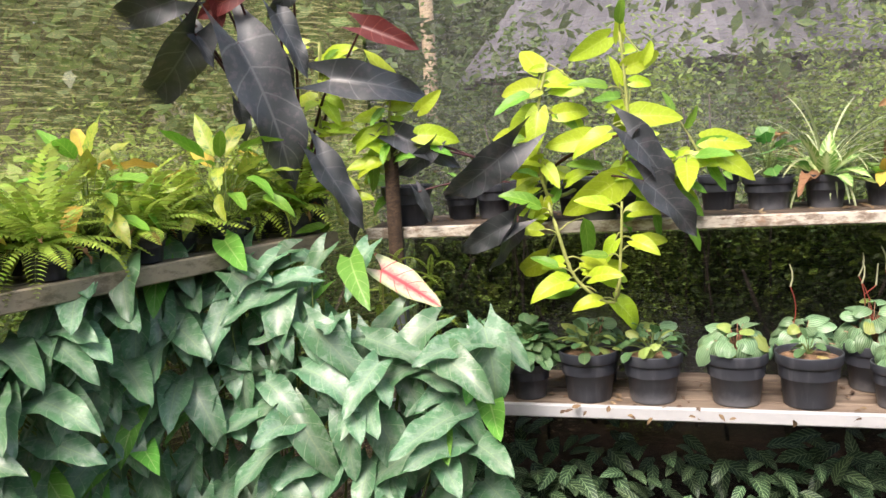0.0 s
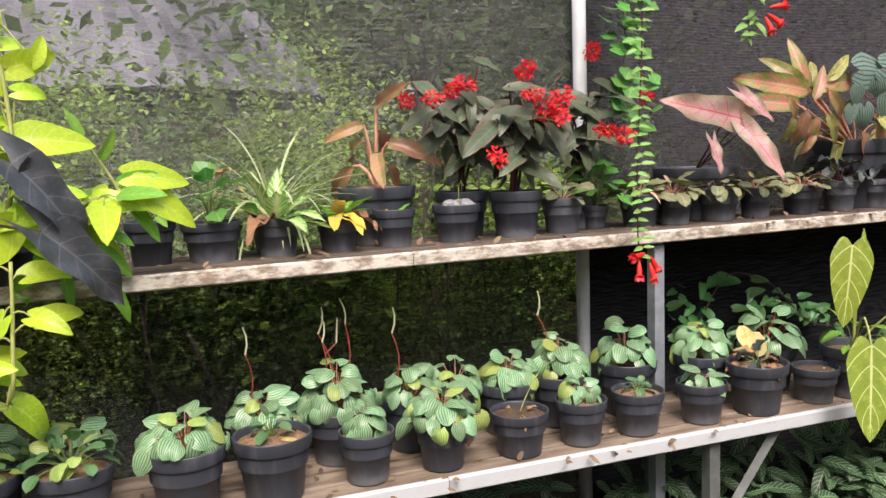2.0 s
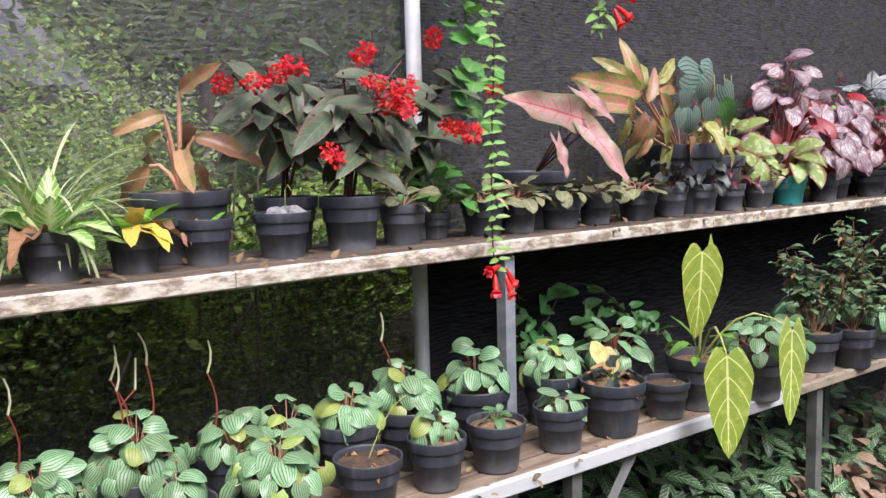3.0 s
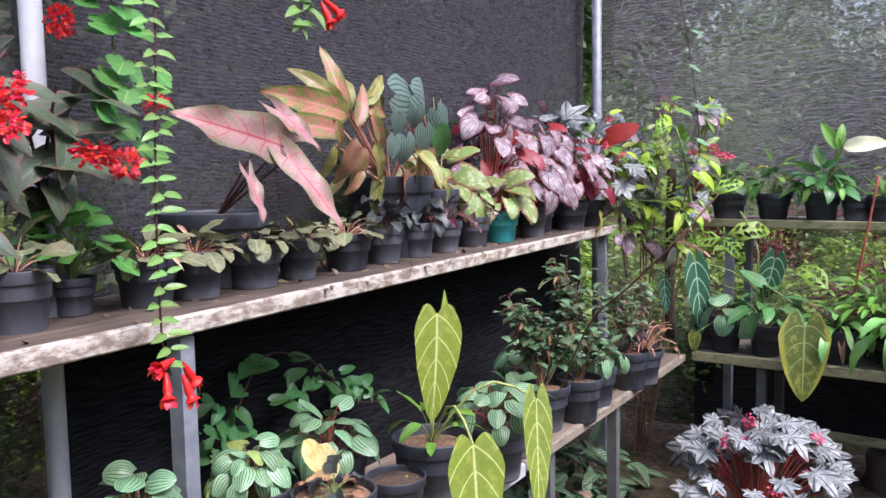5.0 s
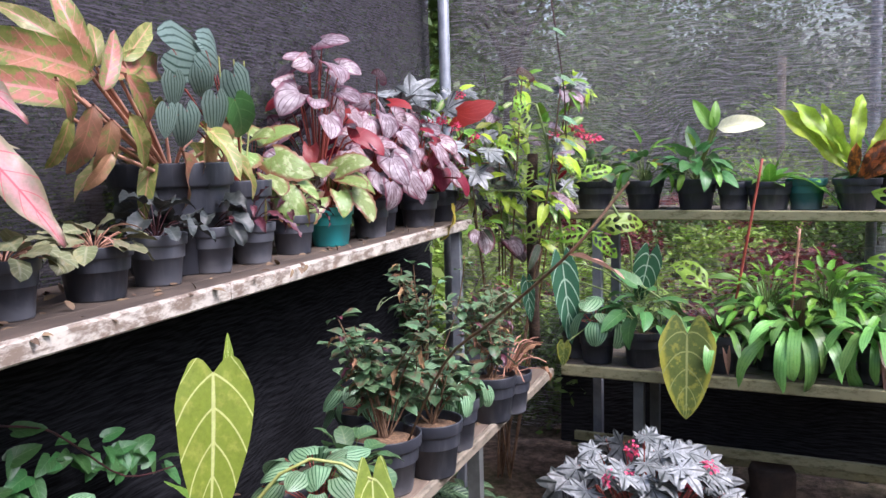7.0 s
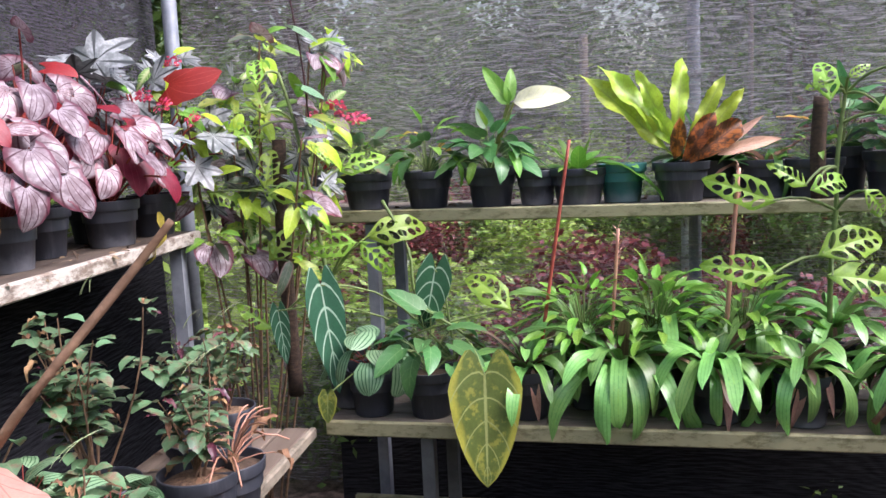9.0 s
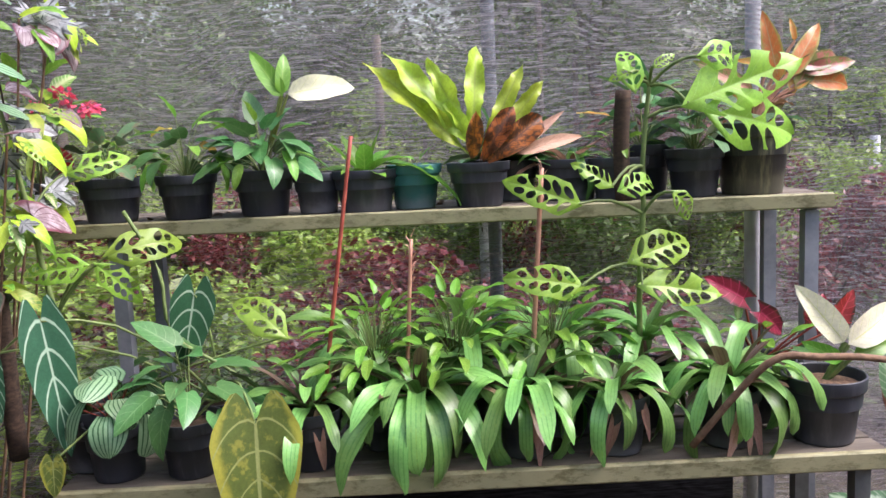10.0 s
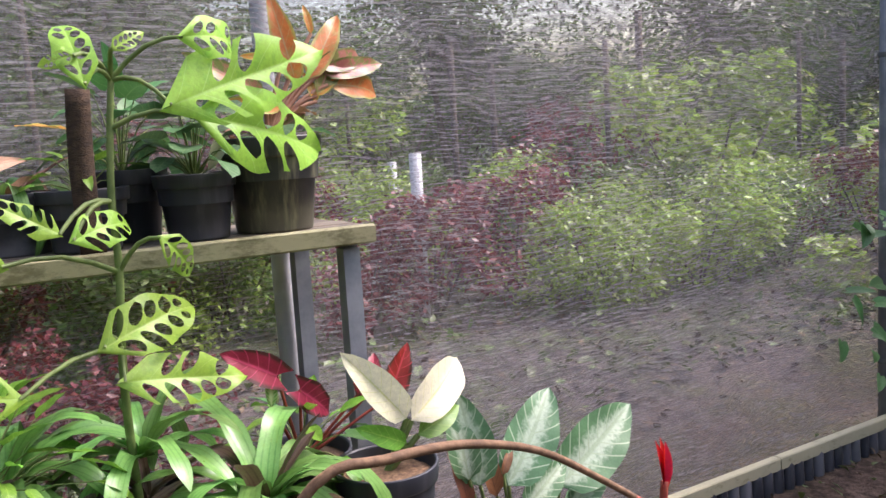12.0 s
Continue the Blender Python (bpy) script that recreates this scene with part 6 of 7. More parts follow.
stalks(t, [bend((0, 0, z), (rng.uniform(-0.22, 0.16), rng.uniform(-0.2, 0.05), z + rng.uniform(0.02, 0.16)), 0.04, 5) for _ in range(12)], "stem_pink", 0.003, 0.002)
dome(t, z, "dry", 9, 0.12, 0.08, 0.07, "stem_pink")

# vine on the black mat behind the bench
t = thing("wall_vine", (3.55, 5.50, LZ), "thin green vine creeping up the black mat", "climbing plant")
line(t, ((3.5, 5.5, LZ), (3.585, 5.47, 0.80), (3.70, 5.46, 0.95), (3.86, 5.45, 0.92), (3.95, 5.45, 0.86), (4.098, 5.44, 0.73), (4.275, 5.44, 0.69)), "stem_dark", 0.003, 0.002)
for k in range(60):
    u = rng.random()
    p = Vector((3.42 + 0.9 * u, 5.47, 0.66 + rng.uniform(0, 0.28) * (1 - u) + 0.12 * math.sin(u * 3.1)))
    leaf(t, "vine", t.matrix_basis.inverted() @ p, (rng.uniform(-1, 1), -0.4, rng.uniform(-0.9, 0.6)), rng.uniform(0.05, 0.08), BACK)

# hanging lipstick vine, from a wire above
t = thing("hanging_vine", (2.995, 5.05, 1.12), "hanging vine with paired pale leaves and scarlet tube flowers", "hanging plant")
vine_pts = [(3.02, 5.06, 2.9), (3.006, 5.05, 1.85), (2.986, 5.05, 1.436), (2.984, 5.05, 1.181), (3.0, 5.05, 1.10)]
line(t, vine_pts, "stem_dark", 0.003, 0.002)
for k in range(44):
    z = 1.12 + k * 0.0275
    x = 2.99 + 0.012 * math.sin(k * 1.3)
    for s in (-1, 1):
        a = rng.uniform(-0.5, 0.5)
        leaf(t, "lipstick", t.matrix_basis.inverted() @ Vector((x, 5.05, z)), (s * math.cos(a), -0.5 + math.sin(a) * 0.5, rng.uniform(-0.15, 0.3)), rng.uniform(0.034, 0.05), BACK)


def trumpet(t, p, d, s=0.048):
    g = Geo()
    m = aim(Vector(p), d)
    g.lathe([(0.003, 0), (0.006, s * 0.3), (0.009, s * 0.7), (0.007, s * 0.85), (0.013, s), (0.016, s * 1.04)], 8, m @ pose(0, 0, 0, -90, 0, 0))
    for a in range(5):
        dd = Vector((math.cos(a * 1.257) * 0.8, 1.0, math.sin(a * 1.257) * 0.8))
        blade(g, s * 0.5, s * 0.3, p_round, 0.8, 0.2, nu=4, nv=1, m=m @ aim((0, s * 0.95, 0), dd))
    part("flower", g, M["petal_red"], t, "scarlet tube flower")


inv = t.matrix_basis.inverted()
for p, d in (((3.0, 5.04, 1.13), (-0.9, -0.2, -0.15)), ((3.01, 5.03, 1.10), (0.15, -0.3, -1)), ((3.02, 5.04, 1.12), (0.5, 0.0, -0.8)), ((2.98, 5.04, 1.11), (-0.2, -0.3, -0.9))):
    trumpet(t, inv @ Vector(p), d)
t = thing("hanging_vine", (3.45, 5.05, 1.78), "short hanging vine tip with lime leaves and red flowers", "hanging plant")
inv = t.matrix_basis.inverted()
line(t, ((3.43, 5.1, 2.9), (3.42, 5.06, 2.1), (3.40, 5.05, 1.80)), "stem", 0.003, 0.002)
for k in range(22):
    leaf(t, "lipstick", inv @ Vector((3.41 + rng.uniform(-0.05, 0.05), 5.05, 1.76 + rng.uniform(0, 0.3))), (rng.uniform(-1, 1), -0.4, rng.uniform(-1, 0.3)), rng.uniform(0.045, 0.075), BACK)
for p, d in (((3.47, 5.04, 1.84), (0.5, -0.2, -0.4)), ((3.48, 5.04, 1.86), (0.8, -0.2, 0.1)), ((3.46, 5.04, 1.83), (0.2, -0.3, -0.8))):
    trumpet(t, inv @ Vector(p), d)
t = thing("hanging_vine", (3.16, 5.35, 1.5), "dark green hanging vine beside the white pipe", "hanging plant")
inv = t.matrix_basis.inverted()
line(t, ((3.18, 5.4, 2.9), (3.17, 5.36, 2.0), (3.15, 5.35, 1.55)), "stem", 0.003, 0.002)
for k in range(70):
    z = rng.uniform(1.5, 2.3)
    leaf(t, "ivy", inv @ Vector((3.16 + rng.uniform(-0.07, 0.09), 5.35 + rng.uniform(-0.06, 0.03), z)), (rng.uniform(-1, 1), -0.6, rng.uniform(-1, 0.3)), rng.uniform(0.05, 0.075), BACK)

# west shelf: ferns and yellow-green plants
for i in range(26):
    u = i / 25
    x, y = -0.60 + 0.96 * u, 2.85 + 2.25 * u
    ox = (-0.08, -0.26, -0.17)[i % 3]
    if i % 4 == 1:
        t, z = potted(x + ox, y - ox * 0.3, UZ, 0.06, 0.08, "pot of yellow-green lance leaves among the ferns", group="ferns")
        dome(t, z, "croton", 36, 0.14, 0.24, 0.14, lo=-30, mix=(("yellow", 0.15), ("lime_green", 0.3)))
        continue
    t, z = potted(x + ox, y - ox * 0.3, UZ, 0.06, 0.08, "pot of yellow-green sword fern on the side shelf", group="ferns", name="fern")
    rosette(t, z + 0.03, "fern", 34, 0.27 if i % 2 else 0.22, -15, 85, vary=0.45)
    if i % 3 == 0:
        dome(t, z, "dry", 5, 0.08, 0.05, 0.06)
t, z = potted(-0.30, 4.35, UZ, 0.08, 0.1, "yellow-green spotted plant with a dying leaf", group="ferns")
rosette(t, z, "croton", 20, 0.22, 0, 80, mix=(("yellow", 0.2),))

# big mound of arrow leaves in front of the corner
t = thing("arrowhead_plant", (0.15, 4.45, 0.0), "large mound of green arrow leaves with pale midribs", "plant")
lines = []
for i in range(400):
    a, b = rng.random(), rng.random() ** 0.75
    px_ = -1.25 + 2.20 * a
    top = 1.07 + 0.15 * math.sin(a * 3.0) - (0.12 if a < 0.3 else 0) - (0.10 if px_ > 0.7 else 0)
    pz = 0.10 + (top - 0.10) * b
    py = 4.86 - 0.30 * (1 - b) - 0.12 * math.sin(a * 3.1) + rng.uniform(-0.12, 0.12)
    out = max(0.0, 0.05 - px_)  # the mound spills into the room before the side shelf
    px_, py, pz = px_ + 0.74 * out, py - 0.92 * out, pz + 0.10 * out * (1.2 - pz)
    p = Vector((px_ - 0.15, py - 4.45, pz))
    d = Vector((rng.uniform(-0.8, 0.8) + 0.5 * min(out, 1), -0.5 + rng.uniform(-0.5, 0.3), rng.uniform(-0.9, 0.2)))
    if 0.60 < px_ < 0.9 and pz > 0.98:  # room for the caladium leaf
        continue
    leaf(t, "arrow_fresh" if rng.random() < 0.06 else "arrow", p, d, rng.uniform(0.18, 0.28), Vector((rng.uniform(-0.4, 0.4) + 0.6 * min(out, 1), -0.6 + rng.uniform(-0.2, 0.2), 0.95)))
    if i % 3 == 0:
        lines.append(bend((p.x * 0.7, 0.3, 0), p, 0.03, 3))
stalks(t, lines, "stem", 0.004, 0.003)
t = thing("caladium", (0.55, 4.95, 0.0), "white and pink caladium leaf above the green mound", "plant")
grow(t, WHITE_CAL_LEAVES, BACK, 0.9)
stems_from(t, WHITE_CAL_LEAVES, (0, 0, 0), "stem_pale", 0.004, 0.003)
t = thing("herb_clump", (0.62, 5.05, LZ), "feathery grey-green herb clump with tiny mauve flowers", "plant")
for i in range(40):
    leaf(t, "fern", (rng.uniform(-0.10, 0.12), rng.uniform(-0.08, 0.05), 0.30 + rng.uniform(-0.1, 0.2)), (rng.uniform(-0.7, 0.7), -0.5, rng.uniform(0.2, 1)), rng.uniform(0.08, 0.14))
stalks(t, [bend((0, 0, 0), (rng.uniform(-0.1, 0.1), -0.02, 0.4), 0.0, 3) for _ in range(8)], "stem", 0.003, 0.002)

# ---- side shelves ----
def edge_u(y):
    return 5.985 + (6.27 - 5.985) * (y - 2.74) / 2.21


def edge_l(y):
    return 5.625 + (5.815 - 5.625) * (y - 2.80) / 1.97


def up_pot(y, back, r, h, label, mat="pot", group="side shelf pots", **k):
    return potted(edge_u(y) + back, y, RUZ, r, h, label, mat, group=group, **k)


t, z = up_pot(4.716, 0.10, 0.092, 0.125, "black pot with a lime-barred foot and dark leaves")
dome(t, z, "bush", 24, 0.11, 0.12, 0.075)
t, z = up_pot(4.93, 0.14, 0.08, 0.12, "black pot of mixed green leaves in the corner")
dome(t, z, "lime_green", 26, 0.17, 0.3, 0.1, mix=(("rex_red", 0.15),))
t, z = up_pot(4.50, 0.10, 0.085, 0.125, "black pot of dark green and yellow leaves")
dome(t, z, "lime_green", 24, 0.12, 0.16, 0.11, lo=-40, mix=(("vine", 0.45), ("yellow", 0.12)))
t, z = up_pot(4.282, 0.10, 0.088, 0.13, "black pot of dense dark green leaves")
dome(t, z, "vine", 36, 0.13, 0.14, 0.10, lo=-40, mix=(("lime_green", 0.2),))
t, z = up_pot(4.30, 0.22, 0.06, 0.12, "young plant with one lime and one white leaf")
grow(t, SPROUT_LEAVES, EAST)
stems_from(t, SPROUT_LEAVES, (0, 0, z), "stem_pale", 0.006, 0.004)
t, z = up_pot(4.13, 0.10, 0.07, 0.115, "low black pot of bare soil")
t, z = up_pot(3.995, 0.09, 0.095, 0.118, "wide black pot with a small green rosette")
rosette(t, z, "lime_green", 11, 0.15, 10, 80)
leaf(t, "lime_green", (-0.02, -0.05, z + 0.03), (-0.25, -1, -0.02), 0.26)
t, z = up_pot(3.855, 0.12, 0.078, 0.125, "dark teal plastic pot", "pot_green")
dome(t, z, "lime_green", 4, 0.05, 0.03, 0.06)
t, z = up_pot(3.676, 0.10, 0.088, 0.125, "bird's nest fern with lime fronds and rusty dead ones", name="birds_nest_fern")
grow(t, NEST_LEAVES, EAST, 1.0)
t, z = up_pot(3.55, 0.26, 0.08, 0.12, "black pot of dark glossy strap leaves")
rosette(t, z, "vine", 20, 0.22, 20, 75)
t, z = up_pot(3.40, 0.20, 0.10, 0.12, "wide black pot of bromeliad leaves drying out")
rosette(t, z, "dry_pink", 7, 0.2, 10, 50)
rosette(t, z, "bromel", 9, 0.2, 20, 70)
t, z = up_pot(3.28, 0.12, 0.085, 0.12, "black pot with a young orange-tinged plant")
dome(t, z, "lime_green", 10, 0.08, 0.1, 0.07, mix=(("dry_pink", 0.2),))
t, z = up_pot(3.17, 0.24, 0.09, 0.15, "black pot of mixed foliage behind the pole")
dome(t, z, "vine", 22, 0.12, 0.2, 0.1, mix=(("aglao_orange", 0.15),))
t, z = up_pot(3.07, 0.11, 0.082, 0.135, "black pot of grey-green leaves")
dome(t, z, "plain", 26, 0.1, 0.16, 0.07)
t, z = up_pot(2.90, 0.13, 0.112, 0.20, "algae-stained black pot with an orange-leaved aglaonema", "pot_moss", name="aglaonema", fill=0.95)
grow(t, ORANGE_LEAVES, EAST, 1.02)
stems_from(t, ORANGE_LEAVES, (0, 0, z), "stem_pink", 0.006, 0.004, 0.02)
dome(t, z, "plain", 8, 0.09, 0.05, 0.07, mix=(("dry", 0.4),))


def low_pot(y, back, r, h, label, mat="pot", group="low bench pots", **k):
    return potted(edge_l(y) + back, y, RLZ, r, h, label, mat, group=group, **k)


t, z = low_pot(4.64, 0.10, 0.078, 0.14, "black pot of silvery round peperomia leaves")
dome(t, z, "peperomia", 14, 0.12, 0.14, 0.095, "stem_red", -50, 40)
t, z = low_pot(4.46, 0.10, 0.08, 0.14, "black pot of broad grey-green leaves")
dome(t, z, "vine", 24, 0.15, 0.18, 0.11, lo=-45, hi=45)
t, z = low_pot(4.40, 0.25, 0.08, 0.14, "dark velvet anthurium with white veins", name="anthurium")
grow(t, VELVET_DARK_LEAVES, EAST, 1.02)
stems_from(t, VELVET_DARK_LEAVES, (0, 0, z), "stem", 0.004, 0.003, 0.08)
for i, (y, back, n, s) in enumerate(((4.17, 0.11, 14, 0.23), (3.90, 0.12, 24, 0.30), (3.64, 0.12, 24, 0.29), (3.42, 0.11, 15, 0.24), (3.14, 0.12, 26, 0.27), (4.02, 0.28, 16, 0.26), (3.76, 0.29, 18, 0.27), (3.50, 0.30, 16, 0.26), (3.28, 0.30, 14, 0.22))):
    t, z = low_pot(y, back, 0.08, 0.145, "green strap-leaved bromeliad with a maroon heart in a black pot", group="bromeliads", name="bromeliad")
    rosette(t, z + 0.02 + (0.08 if back > 0.2 else 0), "bromel", int(n * 1.35), s * 1.02, 22, 84, 0.014)
    rosette(t, z + 0.02, "bromel_red", 9, s * 0.7, 10, 80, 0.01)
    if back < 0.2:
        for k in range(3):
            leaf(t, "dry_pink", (-0.05, rng.uniform(-0.05, 0.05), z + 0.03), (-0.45, rng.uniform(-0.5, 0.5), -1), rng.uniform(0.12, 0.2), EAST)
for y, back in ((4.0, 0.2), (3.8, 0.22), (3.55, 0.24)):
    t, z = low_pot(y, back, 0.05, 0.10, "lime green leafy herb among the bromeliads", group="bromeliads", name="leafy_herb")
    dome(t, z + 0.10, "lime_green", 60, 0.17, 0.20, 0.075, lo=-20)
t, z = low_pot(2.905, 0.115, 0.098, 0.165, "black pot with a white-leaved young plant in coir", soil="coir", name="white_leaf_plant")
grow(t, WHITE_LEAVES, EAST, 1.3)
stems_from(t, WHITE_LEAVES, (0, 0, z), "stem", 0.008, 0.006)
t, z = low_pot(2.98, 0.30, 0.10, 0.16, "black pot of crimson and green caladium leaves", name="caladium")
grow(t, CRIMSON_LEAVES, EAST, 1.1)
stems_from(t, CRIMSON_LEAVES, (0, 0, z), "stem_red", 0.004, 0.003)
dome(t, z, "lime_green", 16, 0.14, 0.12, 0.08, mix=(("vine", 0.4),))


def near_stem(t, rows, pts, mat, r=0.0035):
    inv = t.matrix_basis.inverted()
    stalks(t, [bend(inv @ min((Vector(p) for p in pts), key=lambda q: (q - Vector(a)).length), inv @ Vector(a), 0.02, 4) for _, a, b in rows], mat, r, r * 0.7, "leaf_stalk")


# holed monstera on fibre poles
t, z = low_pot(3.30, 0.30, 0.10, 0.16, "climbing monstera with holed lime leaves on a fibre pole", name="monstera")
pts = ((5.95, 3.30, 0.75), (5.93, 3.31, 0.92), (5.92, 3.31, 1.05), (5.92, 3.30, 1.18), (5.92, 3.30, 1.30), (5.92, 3.29, 1.42), (5.92, 3.28, 1.50))
line(t, ((6.10, 3.29, RUZ), (6.10, 3.295, 1.35), (6.09, 3.29, 1.50)), "fibre", 0.026, 0.024, "fibre_pole")
line(t, pts, "stem", 0.009, 0.006)
grow(t, MONSTERA_A_LEAVES, EAST, 1.02, 0.8)
near_stem(t, MONSTERA_A_LEAVES, pts, "stem", 0.005)
t, z = low_pot(4.72, 0.18, 0.09, 0.16, "climbing monstera in the corner with pale holed leaves", name="monstera")
pts = ((5.98, 4.72, 0.75), (5.99, 4.78, 1.0), (6.0, 4.82, 1.25), (6.0, 4.86, 1.5), (6.0, 4.90, 1.65))
line(t, ((6.05, 4.93, 0.62), (6.06, 4.94, 1.1), (6.05, 4.93, 1.45)), "fibre", 0.024, 0.022, "fibre_pole")
line(t, pts, "stem", 0.008, 0.005)
grow(t, MONSTERA_B_LEAVES, EAST, 1.05, 0.75)
near_stem(t, MONSTERA_B_LEAVES, pts, "stem", 0.004)
line(t, ((6.0, 4.6, 1.25), (5.97, 4.52, 1.1), (5.95, 4.5, 0.95), (5.93, 4.38, 0.86), (5.93, 4.3, 0.8)), "stem", 0.005, 0.004, "hanging_stem")

# corner tangle of begonia and creeper
t = thing("corner_begonia", (6.18, 5.10, 0.0), "tall begonia tangle with lance leaves and pink flowers in the corner", "plant")
lines = []
for k in range(11):
    tip = Vector((rng.uniform(-0.34, 0.28), rng.uniform(-0.45, 0.18), rng.uniform(1.38, 1.80)))
    pts = bend((rng.uniform(-0.08, 0.08), rng.uniform(-0.05, 0.05), 0), tip, 0.0, 8, (rng.uniform(-0.06, 0.06), 0, 0))
    lines.append(pts)
    for j in range(24):
        p = pts[rng.randrange(6, 9)]
        d = Vector((rng.uniform(-1, 1), rng.uniform(-1, 0.4), rng.uniform(-0.8, 0.5)))
        key = rng.choice(("silver", "silver", "lime_green", "lime", "rex", "dieff", "croton", "lime_green", "monstera", "lime", "angel", "croton"))
        leaf(t, key, p + d * 0.05, d, rng.uniform(0.06, 0.12), Vector((-0.6, -0.5, 0.8)))
stalks(t, lines, "stem_brown", 0.005, 0.003)
for k in range(5):
    flower(t, (rng.uniform(-0.2, 0.3), rng.uniform(-0.45, 0.0), rng.uniform(1.45, 1.75)), 1.2, PINK)
t = thing("hanging_vine", (6.0, 4.9, 1.6), "thin hanging creeper with round grey-green leaves", "hanging plant")
inv = t.matrix_basis.inverted()
line(t, ((5.55, 5.07, 2.9), (5.50, 4.80, 2.3), (5.52, 4.7, 1.75), (5.6, 4.7, 1.5)), "stem_dark", 0.003, 0.002)
for p, s in (((5.50, 4.72, 1.88), 0.07), ((5.52, 4.70, 1.72), 0.085), ((5.56, 4.70, 1.58), 0.08), ((5.51, 4.71, 2.02), 0.06), ((5.58, 4.7, 1.5), 0.07)):
    leaf(t, "peperomia", inv @ Vector(p), (0.7, -0.6, -0.15), s, Vector((-0.3, -0.3, 1)), 0)

# broken branch with a long dry leaf, leaning out over the bench
t = thing("leaning_branch", (4.49, 4.90, LZ), "bare dark branch with one long dry leaf", "branch")
line(t, ((4.49, 4.90, LZ + 0.12), (4.145, 4.671, 1.027), (3.980, 4.512, 1.159), (3.814, 4.353, 1.292), (3.839, 4.285, 1.376), (3.845, 4.268, 1.397)), "stem_brown", 0.0032, 0.002)
a, b = t.matrix_basis.inverted() @ Vector((3.814, 4.353, 1.292)), t.matrix_basis.inverted() @ Vector((3.733, 4.252, 1.288))
leaf(t, "dry_pink", a, b - a, (b - a).length, Vector((-0.3, -0.8, 0.6)), 0)

# red canes between the bromeliads
for a, b, lab, r, mat in (((5.9, 4.16, RLZ), (5.90, 4.031, 1.409), "red painted cane leaning in the bromeliads", 0.006, "red_paint"), ((5.9, 3.94, RLZ), (5.9, 3.899, 1.151), "dry brown flower stalk", 0.006, "stem_pink"), ((5.9, 3.62, RLZ), (5.9, 3.566, 1.31), "dry brown flower stalk", 0.008, "stem_pink")):
    t = thing("plant_cane", a, lab, "stake")
    line(t, (a, tuple((Vector(a) + Vector(b)) / 2), b), mat, r, r * 0.8, "cane")
    if mat == "stem_pink":
        inv = t.matrix_basis.inverted()
        for k in range(7):
            leaf(t, "dry_pink", inv @ (Vector(b) - UP * 0.018 * k), (rng.uniform(-0.6, 0.6), rng.uniform(-0.6, 0.6), 1), 0.035)

# arching flower stem with a red spike
t = thing("ginger_stem", (5.62, 3.16, RLZ), "arching red-brown flower stem ending in a scarlet spike", "plant")
line(t, ((5.62, 3.3, RLZ + 0.06), (5.53, 3.17, 0.879), (5.5, 3.065, 0.895), (5.5, 2.914, 0.878), (5.5, 2.748, 0.821), (5.5, 2.594, 0.723), (5.5, 2.455, 0.625)), "stem_brown", 0.009, 0.007, "arch")
line(t, ((5.5, 2.50, 0.655), (5.5, 2.45, 0.62), (5.5, 2.415, 0.61), (5.5, 2.405, 0.66)), "red_paint", 0.009, 0.008, "red_tip")
inv = t.matrix_basis.inverted()
g = Geo()
for k in range(5):
    blade(g, 0.12 - 0.01 * k, 0.028, p_lance, 0.15, 0.6, nu=6, nv=1, m=aim(inv @ Vector((5.5, 2.405, 0.63 + 0.008 * k)), (0.12 * math.sin(k * 2.4), 0.12 * math.cos(k * 2.4), 1), EAST))
part("spike", g, M["petal_red"], t, "scarlet flower spike")

# pale feathered plant on the ground past the bench
t = thing("feathered_calathea", (5.85, 2.45, 0.0), "calathea with pale feathered leaves growing in the ground", "plant")
grow(t, FEATHER_LEAVES, EAST, 1.4)
stems_from(t, FEATHER_LEAVES, (0, 0, 0), "stem", 0.005, 0.004)
for k in range(10):
    a = rng.uniform(0, 6.28)
    p = Vector((0.15 * math.cos(a), 0.15 * math.sin(a), rng.uniform(0.15, 0.4)))
    leaf(t, "calathea_big", p, (math.cos(a), math.sin(a), rng.uniform(-0.2, 0.8)), rng.uniform(0.16, 0.24), EAST)

# silver begonia on the ground in the corner of the benches
t = thing("silver_begonia", (5.32, 4.40, 0.0), "silver star-leaved begonia with pink flowers growing under the bench", "plant")
lines = []
for k in range(84):
    a = rng.uniform(0, 6.28)
    rr = 0.38 * math.sqrt(rng.random())
    p = Vector((rr * math.cos(a), rr * math.sin(a) * 0.8, 0.20 + 0.32 * (1 - (rr / 0.42) ** 2) * rng.uniform(0.6, 1.1)))
    d = Vector((math.cos(a) - 0.5, math.sin(a) - 0.6, rng.uniform(-0.6, 0.2)))
    leaf(t, "silver", p, d, rng.uniform(0.09, 0.145), Vector((-0.5 + rng.uniform(-0.4, 0.4), -0.4 + rng.uniform(-0.4, 0.4), 1)))
    lines.append(bend((0, 0, 0), p, 0.05, 4))
stalks(t, lines, "stem_red", 0.004, 0.002)
for k in range(9):
    flower(t, (rng.uniform(-0.25, 0.3), rng.uniform(-0.3, 0.2), rng.uniform(0.25, 0.5)), 1.1, PINK)

